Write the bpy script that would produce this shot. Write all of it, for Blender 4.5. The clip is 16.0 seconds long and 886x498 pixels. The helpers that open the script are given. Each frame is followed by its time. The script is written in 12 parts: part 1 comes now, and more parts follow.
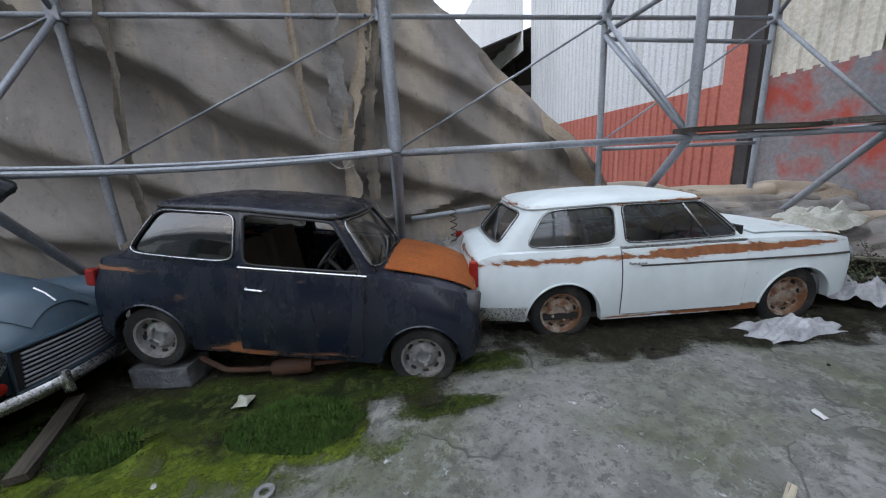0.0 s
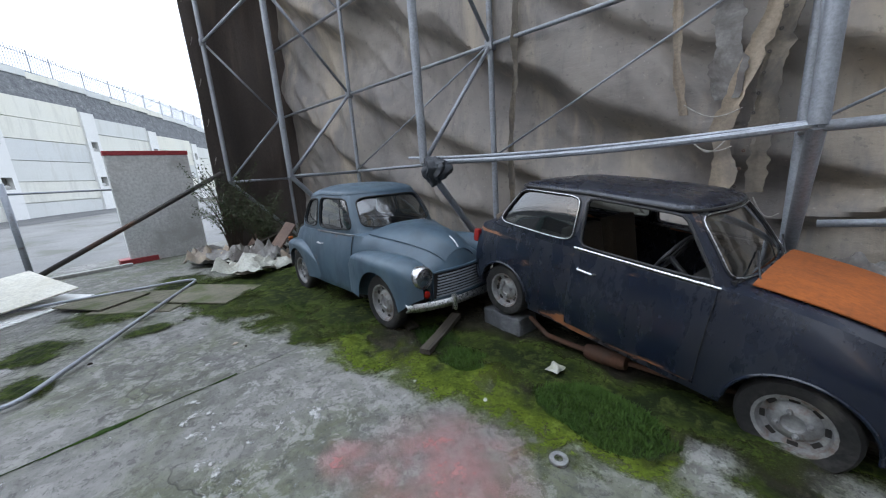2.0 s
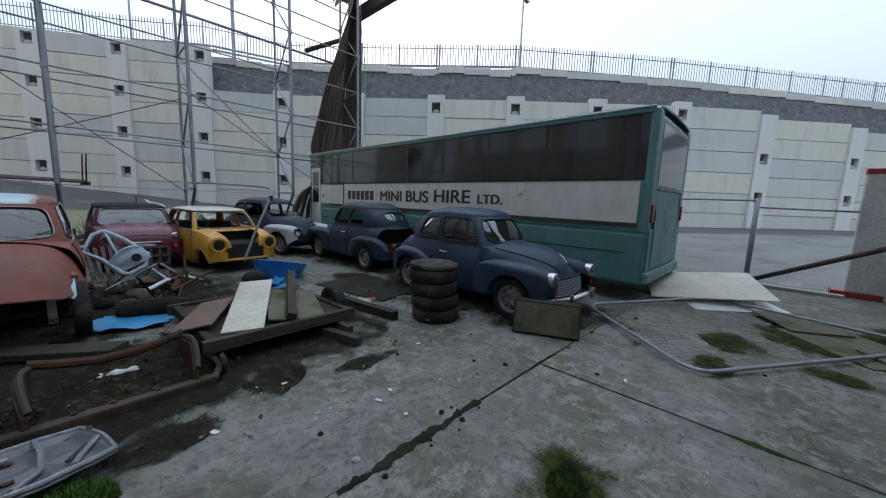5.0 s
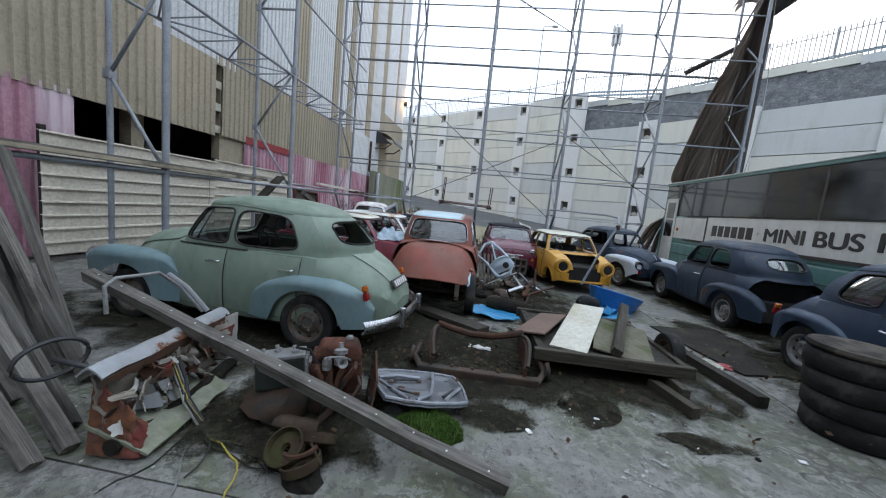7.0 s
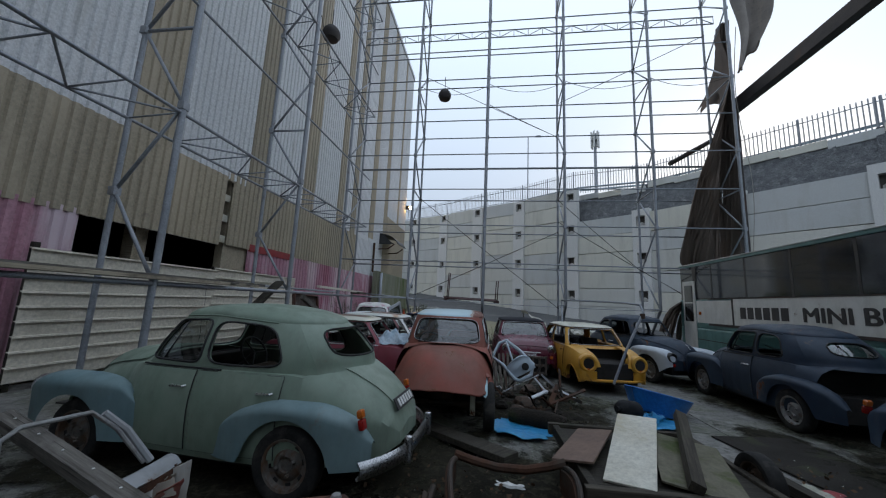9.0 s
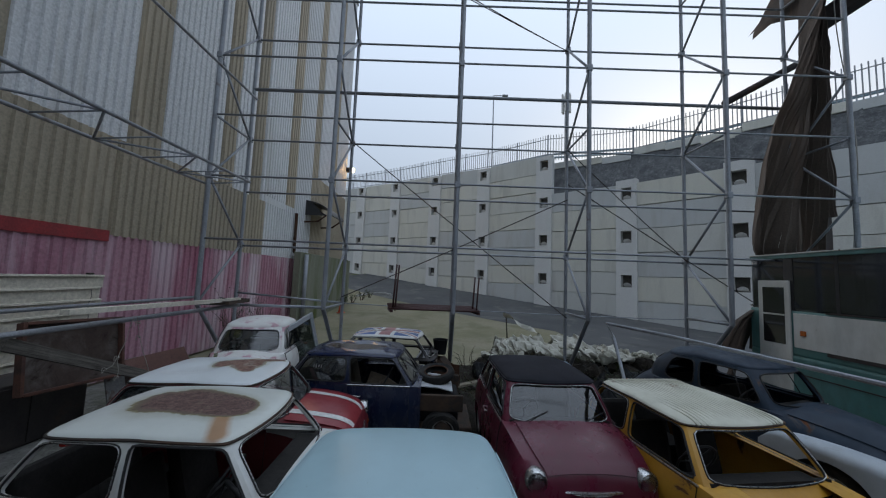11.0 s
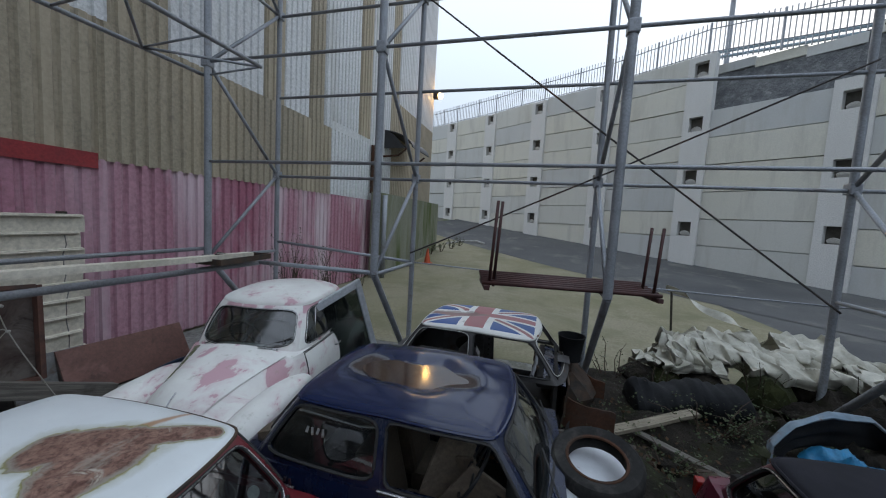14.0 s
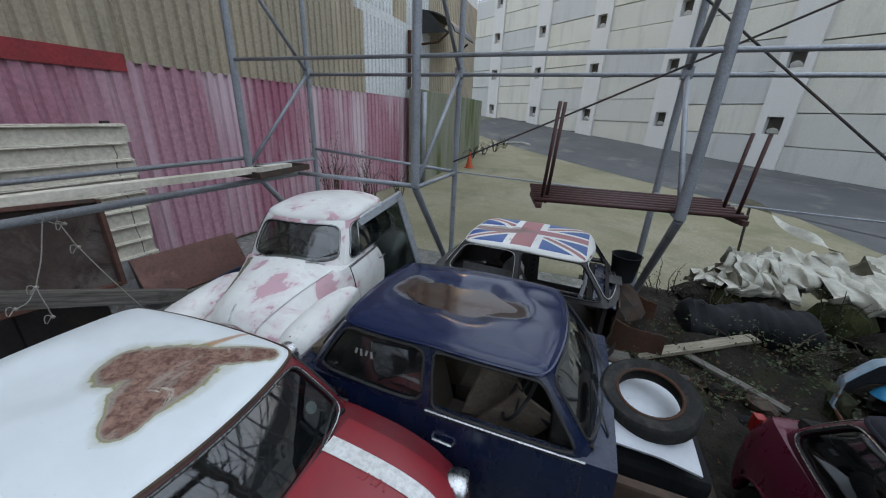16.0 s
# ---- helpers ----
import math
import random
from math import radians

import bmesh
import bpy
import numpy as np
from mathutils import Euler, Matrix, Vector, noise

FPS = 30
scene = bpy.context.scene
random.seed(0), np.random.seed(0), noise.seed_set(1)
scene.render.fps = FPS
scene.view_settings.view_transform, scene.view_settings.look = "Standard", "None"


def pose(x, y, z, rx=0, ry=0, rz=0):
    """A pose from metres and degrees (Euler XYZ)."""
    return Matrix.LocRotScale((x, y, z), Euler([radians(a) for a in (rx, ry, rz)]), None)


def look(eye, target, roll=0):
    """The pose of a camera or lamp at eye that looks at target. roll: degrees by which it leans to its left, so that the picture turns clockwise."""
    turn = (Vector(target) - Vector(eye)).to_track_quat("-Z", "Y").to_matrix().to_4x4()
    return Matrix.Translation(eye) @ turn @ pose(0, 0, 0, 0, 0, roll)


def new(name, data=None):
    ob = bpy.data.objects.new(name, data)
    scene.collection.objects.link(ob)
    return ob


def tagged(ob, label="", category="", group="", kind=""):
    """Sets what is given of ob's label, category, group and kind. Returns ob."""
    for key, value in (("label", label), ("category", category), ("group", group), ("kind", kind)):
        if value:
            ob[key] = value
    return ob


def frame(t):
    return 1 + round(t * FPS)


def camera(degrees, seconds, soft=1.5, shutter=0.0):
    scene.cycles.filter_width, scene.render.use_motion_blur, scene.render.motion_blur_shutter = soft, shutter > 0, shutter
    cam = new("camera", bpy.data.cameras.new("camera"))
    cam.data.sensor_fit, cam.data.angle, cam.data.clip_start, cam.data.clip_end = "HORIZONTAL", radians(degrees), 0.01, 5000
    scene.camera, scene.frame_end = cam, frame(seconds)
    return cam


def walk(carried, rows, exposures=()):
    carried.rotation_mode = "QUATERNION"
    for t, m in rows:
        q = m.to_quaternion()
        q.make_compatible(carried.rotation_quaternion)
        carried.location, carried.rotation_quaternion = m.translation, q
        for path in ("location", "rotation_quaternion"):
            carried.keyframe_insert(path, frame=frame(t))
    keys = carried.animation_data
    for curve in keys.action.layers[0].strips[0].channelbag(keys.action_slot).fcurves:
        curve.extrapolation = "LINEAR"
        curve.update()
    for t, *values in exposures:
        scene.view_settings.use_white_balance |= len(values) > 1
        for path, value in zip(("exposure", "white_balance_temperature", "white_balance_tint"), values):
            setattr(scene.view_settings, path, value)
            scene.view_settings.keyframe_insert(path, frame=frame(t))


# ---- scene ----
cam = camera(104.0, 16.0, 1.15)
PATH = [
    (0.0, pose(0.092, 0.104, 1.606, 76.04, 3.47, -10.12)),
    (0.5, pose(0.080, 0.088, 1.600, 76.07, 3.94, 2.36)),
    (1.0, pose(0.060, 0.075, 1.600, 76.24, 4.70, 15.27)),
    (1.5, pose(0.017, 0.120, 1.591, 76.74, 4.62, 28.14)),
    (2.0, pose(0.010, 0.131, 1.604, 77.39, 3.97, 41.48)),
    (2.5, pose(0.015, 0.110, 1.640, 77.77, 3.24, 54.88)),
    (3.0, pose(-0.005, 0.119, 1.639, 78.69, 2.56, 70.18)),
    (3.5, pose(-0.026, 0.081, 1.652, 80.16, 1.50, 86.58)),
    (4.0, pose(-0.049, 0.078, 1.660, 81.17, -2.11, 102.50)),
    (4.5, pose(-0.049, 0.017, 1.642, 81.78, -1.12, 118.68)),
    (4.7, pose(-0.038, -0.016, 1.633, 81.87, -1.36, 125.00)),
    (6.8, pose(-0.060, -0.074, 1.637, 82.99, -6.11, 182.33)),
    (7.0, pose(-0.050, -0.112, 1.618, 83.07, -5.74, 187.16)),
    (7.5, pose(-0.007, -0.129, 1.608, 82.97, -3.98, 199.14)),
    (8.0, pose(-0.008, -0.119, 1.601, 85.80, -3.31, 201.72)),
    (8.5, pose(-0.024, -0.182, 1.589, 94.19, -3.79, 194.84)),
    (9.0, pose(0.054, -0.576, 1.635, 98.80, -2.60, 187.86)),
    (9.2, pose(0.107, -0.897, 1.681, 99.57, -2.31, 186.56)),
    (11.3, pose(0.611, -6.169, 2.499, 92.97, -2.35, 180.06)),
    (11.5, pose(0.588, -6.306, 2.487, 91.90, -2.40, 180.27)),
    (12.0, pose(0.594, -6.552, 2.485, 91.49, -3.51, 183.01)),
    (12.5, pose(0.641, -6.988, 2.509, 91.38, -4.81, 188.88)),
    (13.0, pose(0.738, -7.675, 2.533, 90.21, -5.21, 193.24)),
    (13.5, pose(0.962, -8.495, 2.515, 88.53, -4.36, 194.30)),
    (14.0, pose(1.156, -9.168, 2.468, 85.23, -3.22, 195.40)),
    (14.5, pose(1.272, -9.507, 2.505, 76.22, -3.11, 197.59)),
    (15.0, pose(1.287, -9.496, 2.449, 72.12, -2.63, 200.87)),
    (15.5, pose(1.293, -9.471, 2.484, 70.87, -1.74, 202.07)),
    (16.0, pose(1.303, -9.436, 2.546, 68.95, -2.35, 201.97)),
]

walk(cam, PATH, exposures=[(0.0, 1.75, 6800, 14), (1.0, 2.0, 6780, 14), (1.5, 2.15, 6750, 14), (2.0, 2.05, 6700, 13), (2.5, 1.92, 6600, 12), (3.5, 1.32, 6500, 10), (4.7, 0.90, 6450, 10), (6.8, 1.58, 6600, 11), (7.6, 1.58, 6600, 11), (8.2, 1.29, 6550, 10), (9.0, 0.45, 6400, 10),
                           (11.3, 0.25, 6400, 10), (12.5, 0.33, 6400, 10), (13.5, 0.50, 6520, 10), (14.0, 0.78, 6600, 10), (14.5, 0.98, 6680, 10), (15.0, 1.3, 6750, 10), (16.0, 1.25, 6700, 10)])

# ---- light: an overcast dusk sky and a faint wide sun ----
world = bpy.data.worlds.new("world")
scene.world = world
world.use_nodes = True
wn, wl = world.node_tree.nodes, world.node_tree.links
sky = wn.new("ShaderNodeTexSky")
sky.sky_type, sky.sun_disc = "NISHITA", False
sky.sun_elevation, sky.sun_rotation = radians(14), radians(215)
sky.air_density, sky.dust_density, sky.ozone_density = 1.0, 4.0, 2.0
veil = wn.new("ShaderNodeMix")
veil.data_type = "RGBA"
veil.inputs[0].default_value = 0.9
# overcast: the cloud is brighter overhead than at the horizon
way = wn.new("ShaderNodeTexCoord")
split = wn.new("ShaderNodeSeparateXYZ")
rise = wn.new("ShaderNodeMapRange")
rise.inputs[1].default_value, rise.inputs[2].default_value = 0.0, 1.0
rise.inputs[3].default_value, rise.inputs[4].default_value = 0.50, 1.8
cloud = wn.new("ShaderNodeMix")
cloud.data_type, cloud.blend_type = "RGBA", "MULTIPLY"
cloud.inputs[0].default_value = 1.0
cloud.inputs[6].default_value = (3.85, 4.5, 5.4, 1)
wl.new(way.outputs["Generated"], split.inputs[0])
wl.new(split.outputs[2], rise.inputs[0])
wl.new(rise.outputs[0], cloud.inputs[7])
wl.new(cloud.outputs[2], veil.inputs[7])
wl.new(sky.outputs[0], veil.inputs[6])
wl.new(veil.outputs[2], wn["Background"].inputs[0])
wn["Background"].inputs[1].default_value = 0.13
sun_data = bpy.data.lights.new("sun", "SUN")
sun_data.energy, sun_data.angle, sun_data.color = 0.5, radians(25), (1.0, 0.95, 0.88)
sun = new("sun", sun_data)
sun.matrix_world = look((0, 0, 30), (0 - 30 * math.sin(radians(215)) * -1, 30 * math.cos(radians(215)) * -1, 22))

# ---- materials ----


class Nodes:
    """A small builder of one procedural material."""

    def __init__(self, name):
        self.m = bpy.data.materials.new(name)
        self.m.use_nodes = True
        self.n, self.l = self.m.node_tree.nodes, self.m.node_tree.links
        self.bsdf = self.n["Principled BSDF"]
        self.coord = self.n.new("ShaderNodeTexCoord").outputs["Object"]

    def link(self, a, b):
        self.l.new(a, b)

    def shift(self):
        """Coordinates that differ from one object to the next."""
        info = self.n.new("ShaderNodeObjectInfo")
        mul = self.n.new("ShaderNodeMath")
        mul.operation = "MULTIPLY"
        mul.inputs[1].default_value = 37.0
        add = self.n.new("ShaderNodeVectorMath")
        add.operation = "ADD"
        self.link(info.outputs["Random"], mul.inputs[0])
        self.link(self.coord, add.inputs[0])
        self.link(mul.outputs[0], add.inputs[1])
        self.coord = add.outputs[0]
        self.random = info.outputs["Random"]

    def stretch(self, sx, sy, sz):
        mp = self.n.new("ShaderNodeMapping")
        mp.inputs["Scale"].default_value = (sx, sy, sz)
        self.link(self.coord, mp.inputs[0])
        return mp.outputs[0]

    def noise(self, scale, detail=5.0, rough=0.6, vec=None, distort=0.0):
        t = self.n.new("ShaderNodeTexNoise")
        t.inputs["Scale"].default_value, t.inputs["Detail"].default_value = scale, detail
        t.inputs["Roughness"].default_value, t.inputs["Distortion"].default_value = rough, distort
        self.link(vec or self.coord, t.inputs["Vector"])
        return t.outputs["Fac"]

    def ramp(self, fac, a, b):
        r = self.n.new("ShaderNodeMapRange")
        r.inputs[1].default_value, r.inputs[2].default_value = a, b
        self.link(fac, r.inputs[0])
        return r.outputs[0]

    def mix(self, fac, a, b, mode="MIX"):
        x = self.n.new("ShaderNodeMix")
        x.data_type, x.blend_type = "RGBA", mode
        for sock, v in ((x.inputs[0], fac), (x.inputs[6], a), (x.inputs[7], b)):
            if isinstance(v, (int, float)):
                sock.default_value = v
            elif isinstance(v, tuple):
                sock.default_value = (*v, 1)
            else:
                self.link(v, sock)
        return x.outputs[2]

    def math(self, op, a, b=0.0):
        x = self.n.new("ShaderNodeMath")
        x.operation = op
        for sock, v in zip(x.inputs, (a, b)):
            if isinstance(v, (int, float)):
                sock.default_value = v
            else:
                self.link(v, sock)
        return x.outputs[0]

    def finish(self, col, rough, metal=0.0, height=None, bump=0.3, dist=0.01, spec=0.5):
        self.bsdf.inputs["Specular IOR Level"].default_value = spec
        for key, v in (("Base Color", col), ("Roughness", rough), ("Metallic", metal)):
            if isinstance(v, (int, float)):
                self.bsdf.inputs[key].default_value = v
            elif isinstance(v, tuple):
                self.bsdf.inputs[key].default_value = (*v, 1)
            else:
                self.link(v, self.bsdf.inputs[key])
        if height is not None:
            b = self.n.new("ShaderNodeBump")
            b.inputs["Strength"].default_value, b.inputs["Distance"].default_value = bump, dist
            self.link(height, b.inputs["Height"])
            self.link(b.outputs[0], self.bsdf.inputs["Normal"])
        return self.m


def surface(name, col, col2, scale=1.5, fine=25.0, rough=0.7, metal=0.0, bump=0.3, dist=0.01,
            stain=None, amount=0.4, stain_scale=0.8, edge=0.08, stain2=None, amount2=0.35, scale2=2.5, streak=False, vary=False):
    """Two colours at a large scale, grain at a small one, and up to two stains with edges of their own."""
    k = Nodes(name)
    if vary:
        k.shift()
    vec = k.stretch(1.0, 1.0, 0.15) if streak else None
    big = k.noise(scale, 4, 0.6, vec)
    small = k.noise(fine, 6, 0.7)
    c = k.mix(k.ramp(big, 0.35, 0.65), col, col2)
    c = k.mix(k.ramp(small, 0.32, 0.62), k.mix(1.0, c, (0.66, 0.66, 0.66), "MULTIPLY"), c)
    r = k.math("ADD", k.math("MULTIPLY", small, 0.25), rough - 0.12)
    if stain:
        m = k.ramp(k.noise(stain_scale, 8, 0.65, vec, 0.4), 1 - amount - edge, 1 - amount + edge)
        c = k.mix(m, c, stain)
        r = k.math("MAXIMUM", r, k.math("MULTIPLY", m, 0.8))
    if stain2:
        m = k.ramp(k.noise(scale2, 8, 0.7, None, 0.8), 1 - amount2 - edge, 1 - amount2 + edge)
        c = k.mix(m, c, stain2)
        r = k.math("MAXIMUM", r, k.math("MULTIPLY", m, 0.85))
    return k.finish(c, r, metal, small, bump, dist, 0.2 if rough >= 0.8 else 0.45)


RUST, RUST_DARK = (0.17, 0.062, 0.025), (0.07, 0.032, 0.020)


def car_paint(name, col, rust=0.33, fade=None, rough=0.35, grime=0.5, bands=((0.24, 0.10, 0.10),), spec=0.5, long=False):
    """Old paint: faded patches, grime, rust that breaks out in blotches with flaking rims and specks."""
    k = Nodes(name)
    k.shift()
    dull = fade or tuple(min(1, c * 1.35 + 0.02) for c in col)
    c = k.mix(k.ramp(k.noise(1.6, 5, 0.6), 0.38, 0.7), col, dull)
    dirt = k.ramp(k.noise(5.0, 8, 0.7, k.stretch(1, 1, 0.4)), 0.42, 0.8)
    c = k.mix(k.math("MULTIPLY", dirt, grime), c, (0.055, 0.05, 0.04))
    n = k.noise(2.4, 10, 0.70, k.stretch(0.42, 0.42, 1.5) if long else None, 0.6)
    sep = k.n.new("ShaderNodeSeparateXYZ")
    k.link(k.n.new("ShaderNodeTexCoord").outputs["Object"], sep.inputs[0])
    for z0, half, more in bands:
        off = k.math("ABSOLUTE", k.math("SUBTRACT", sep.outputs[2], z0))
        n = k.math("ADD", n, k.math("MULTIPLY", k.ramp(off, half, 0.0), more))
    edge = 0.80 - rust * 0.60
    m = k.ramp(n, edge - 0.006, edge + 0.018)
    rim = k.ramp(n, edge - 0.06, edge)
    c = k.mix(k.math("MULTIPLY", rim, 0.30), c, (0.16, 0.10, 0.06))
    rc = k.mix(k.ramp(k.noise(14, 6, 0.7), 0.35, 0.65), RUST_DARK if not long else RUST, RUST if not long else (0.27, 0.10, 0.035))
    specks = k.ramp(k.noise(24, 6, 0.65), 0.69, 0.72)
    m = k.math("MAXIMUM", m, k.math("MULTIPLY", specks, min(1.0, rust * 2)))
    c = k.mix(m, c, rc)
    grain = k.noise(60, 4, 0.6)
    r = k.math("ADD", k.math("MULTIPLY", m, 0.45), k.math("ADD", rough, k.math("MULTIPLY", dirt, 0.3)))
    return k.finish(c, r, 0.0, k.math("ADD", k.math("MULTIPLY", m, -0.6), k.math("MULTIPLY", grain, 0.1)), 0.25, 0.004, spec)


def stained_roof(name, paint, p0, p1, r0, r1, ring=(0.21, 0.19, 0.06), lip=(0.24, 0.205, 0.17), core=((0.060, 0.024, 0.017), (0.20, 0.115, 0.082)), gloss=0.30, dent=0.0, lobe=None, run=None, ragged=1.3, halo=0.25):
    """A car roof rusted through in one tapering stain from p0 to p1, with a pale lip and a thin mossy tide mark."""
    k = Nodes(name)
    k.shift()
    sep = k.n.new("ShaderNodeSeparateXYZ")
    k.link(k.n.new("ShaderNodeTexCoord").outputs["Object"], sep.inputs[0])

    def taper(p0, p1, r0, r1):
        ux, uy = p1[0] - p0[0], p1[1] - p0[1]
        ll = ux * ux + uy * uy
        x, y = k.math("SUBTRACT", sep.outputs[0], p0[0]), k.math("SUBTRACT", sep.outputs[1], p0[1])
        t = k.ramp(k.math("ADD", k.math("MULTIPLY", x, ux / ll), k.math("MULTIPLY", y, uy / ll)), 0.0, 1.0)
        ex, ey = k.math("SUBTRACT", x, k.math("MULTIPLY", t, ux)), k.math("SUBTRACT", y, k.math("MULTIPLY", t, uy))
        dist = k.math("SQRT", k.math("ADD", k.math("MULTIPLY", ex, ex), k.math("MULTIPLY", ey, ey)))
        return k.math("DIVIDE", dist, k.math("ADD", r0, k.math("MULTIPLY", t, r1 - r0)))
    near = taper(p0, p1, r0, r1)
    if lobe:
        near = k.math("MINIMUM", near, taper(*lobe))
    wob = k.math("MULTIPLY", k.math("SUBTRACT", k.noise(4.0 if not lobe else 6.0, 9, 0.66, None, 0.3), 0.5), ragged)
    d = k.math("ADD", near, wob)
    base = k.mix(k.ramp(k.noise(2, 5), 0.4, 0.75), paint, tuple(c * 0.88 for c in paint))
    c = k.mix(k.math("MULTIPLY", k.ramp(d, 1.55, 1.1), halo), base, ring)
    if run:
        c = k.mix(k.math("MULTIPLY", k.ramp(k.math("ADD", taper(*run), wob), 1.2, 0.5), 0.8), c, (0.33, 0.14, 0.03))
    c = k.mix(k.ramp(d, 1.14, 1.06), c, ring)
    c = k.mix(k.ramp(d, 1.05, 1.0), c, lip)
    rough_core = k.noise(16, 10, 0.76, None, 0.6)
    inner = k.mix(k.ramp(rough_core, 0.36, 0.60), core[0], core[1])
    inner = k.mix(k.math("MULTIPLY", k.ramp(k.noise(46, 8, 0.72), 0.48, 0.64), 0.7), inner, tuple(0.5 * a for a in core[0]))
    inner = k.mix(k.math("MULTIPLY", k.ramp(k.noise(9, 9, 0.74, k.stretch(1.0, 0.4, 1.0)), 0.56, 0.66), 0.6), inner, tuple(1.15 * a for a in lip))
    inner = k.mix(k.ramp(k.noise(3.0, 8, 0.7, None, 1.2), 0.60, 0.66), inner, tuple(1.5 * a for a in lip))
    c = k.mix(k.ramp(d, 0.95, 0.80), c, inner)
    specks = k.ramp(k.noise(40, 4), 0.70, 0.73)
    c = k.mix(k.math("MULTIPLY", specks, 0.4), c, (0.07, 0.08, 0.04))
    m = k.ramp(d, 1.1, 0.98)
    h = k.math("ADD", k.math("MULTIPLY", k.math("MULTIPLY", rough_core, m), 0.25), k.math("MULTIPLY", k.noise(2.2, 2, 0.4), dent))
    return k.finish(c, k.math("ADD", gloss, k.math("MULTIPLY", m, 0.45)), 0.0, h, 0.6 if dent == 0 else 1.0, 0.02 if dent == 0 else 0.07)


def yard_concrete(name):
    """Worn, pitted yard concrete: broad grey tones, dark lichen spots, pale scuffs, hair cracks and a green tinge."""
    k = Nodes(name)
    k.shift()
    c = k.mix(k.ramp(k.noise(0.5, 6, 0.62), 0.36, 0.64), (0.118, 0.116, 0.106), (0.215, 0.209, 0.193))
    c = k.mix(k.math("MULTIPLY", k.ramp(k.noise(2.2, 7, 0.68), 0.38, 0.66), 0.7), c, (0.195, 0.189, 0.176))
    c = k.mix(k.math("MULTIPLY", k.ramp(k.noise(0.9, 7, 0.66, None, 0.6), 0.44, 0.62), 0.85), c, (0.094, 0.103, 0.058))
    wear = k.ramp(k.noise(0.7, 4, 0.6), 0.40, 0.60)
    spots = k.math("MULTIPLY", k.ramp(k.noise(9.0, 7, 0.66), 0.44, 0.57), k.math("ADD", 0.35, k.math("MULTIPLY", wear, 0.65)))
    c = k.mix(k.math("MULTIPLY", spots, 0.62), c, (0.060, 0.059, 0.053))
    flake = k.ramp(k.noise(6.0, 10, 0.76, None, 0.4), 0.515, 0.555)
    c = k.mix(k.math("MULTIPLY", flake, k.math("ADD", 0.2, k.math("MULTIPLY", k.ramp(k.noise(0.8, 5, 0.6), 0.40, 0.62), 0.45))), c, (0.28, 0.274, 0.255))
    pits = k.ramp(k.noise(15.0, 9, 0.75, None, 0.3), 0.555, 0.590)
    c = k.mix(k.math("MULTIPLY", pits, 0.62), c, (0.050, 0.049, 0.044))
    stain = k.ramp(k.noise(1.6, 8, 0.7), 0.54, 0.70)
    c = k.mix(k.math("MULTIPLY", stain, 0.6), c, (0.055, 0.054, 0.047))
    small = k.ramp(k.noise(42, 5, 0.65), 0.56, 0.64)
    c = k.mix(k.math("MULTIPLY", small, 0.45), c, (0.05, 0.05, 0.045))
    pale = k.ramp(k.noise(30, 6, 0.7), 0.66, 0.70)
    c = k.mix(k.math("MULTIPLY", pale, 0.7), c, (0.30, 0.295, 0.275))
    scuff = k.math("MULTIPLY", k.ramp(k.noise(1.7, 8, 0.72, None, 0.6), 0.62, 0.68), k.ramp(k.noise(26, 6, 0.7), 0.44, 0.56))
    c = k.mix(k.math("MULTIPLY", scuff, 0.75), c, (0.30, 0.30, 0.285))
    v = k.n.new("ShaderNodeTexVoronoi")
    v.feature = "DISTANCE_TO_EDGE"
    v.inputs["Scale"].default_value = 0.55
    wob = k.n.new("ShaderNodeVectorMath")
    wob.operation = "ADD"
    nz = k.n.new("ShaderNodeTexNoise")
    nz.inputs["Scale"].default_value = 2.5
    k.link(k.coord, nz.inputs["Vector"])
    k.link(k.coord, wob.inputs[0])
    k.link(nz.outputs["Color"], wob.inputs[1])
    k.link(wob.outputs[0], v.inputs["Vector"])
    crack = k.math("MULTIPLY", k.ramp(v.outputs["Distance"], 0.010, 0.004), k.ramp(k.noise(0.9, 3), 0.50, 0.58))
    c = k.mix(k.math("MULTIPLY", crack, 0.7), c, (0.06, 0.058, 0.05))
    grain = k.noise(70, 6, 0.7)
    h = k.math("SUBTRACT", k.math("MULTIPLY", grain, 0.6), k.math("ADD", k.math("MULTIPLY", spots, 0.4), crack))
    return k.finish(c, k.math("ADD", 0.62, k.math("MULTIPLY", grain, 0.35)), 0.0, h, 0.6, 0.01, 0.35)


concrete = yard_concrete("concrete")
concrete_pad = surface("pad_concrete", (0.225, 0.208, 0.130), (0.275, 0.252, 0.180), 0.35, 18, 0.85, bump=0.4, stain=(0.155, 0.148, 0.090), amount=0.44, stain_scale=0.5)
asphalt = surface("asphalt", (0.085, 0.087, 0.09), (0.12, 0.12, 0.12), 0.3, 30, 0.85, bump=0.4, stain=(0.16, 0.155, 0.14), amount=0.36)
earth = surface("earth", (0.10, 0.095, 0.07), (0.17, 0.16, 0.14), 0.5, 12, 0.95, bump=0.7, dist=0.03, stain=(0.08, 0.10, 0.03), amount=0.42)
soil = surface("dark_soil", (0.014, 0.0120, 0.0095), (0.034, 0.028, 0.022), 3, 22, 0.95, bump=1.0, dist=0.03, stain=(0.026, 0.032, 0.012), amount=0.40, stain_scale=2)


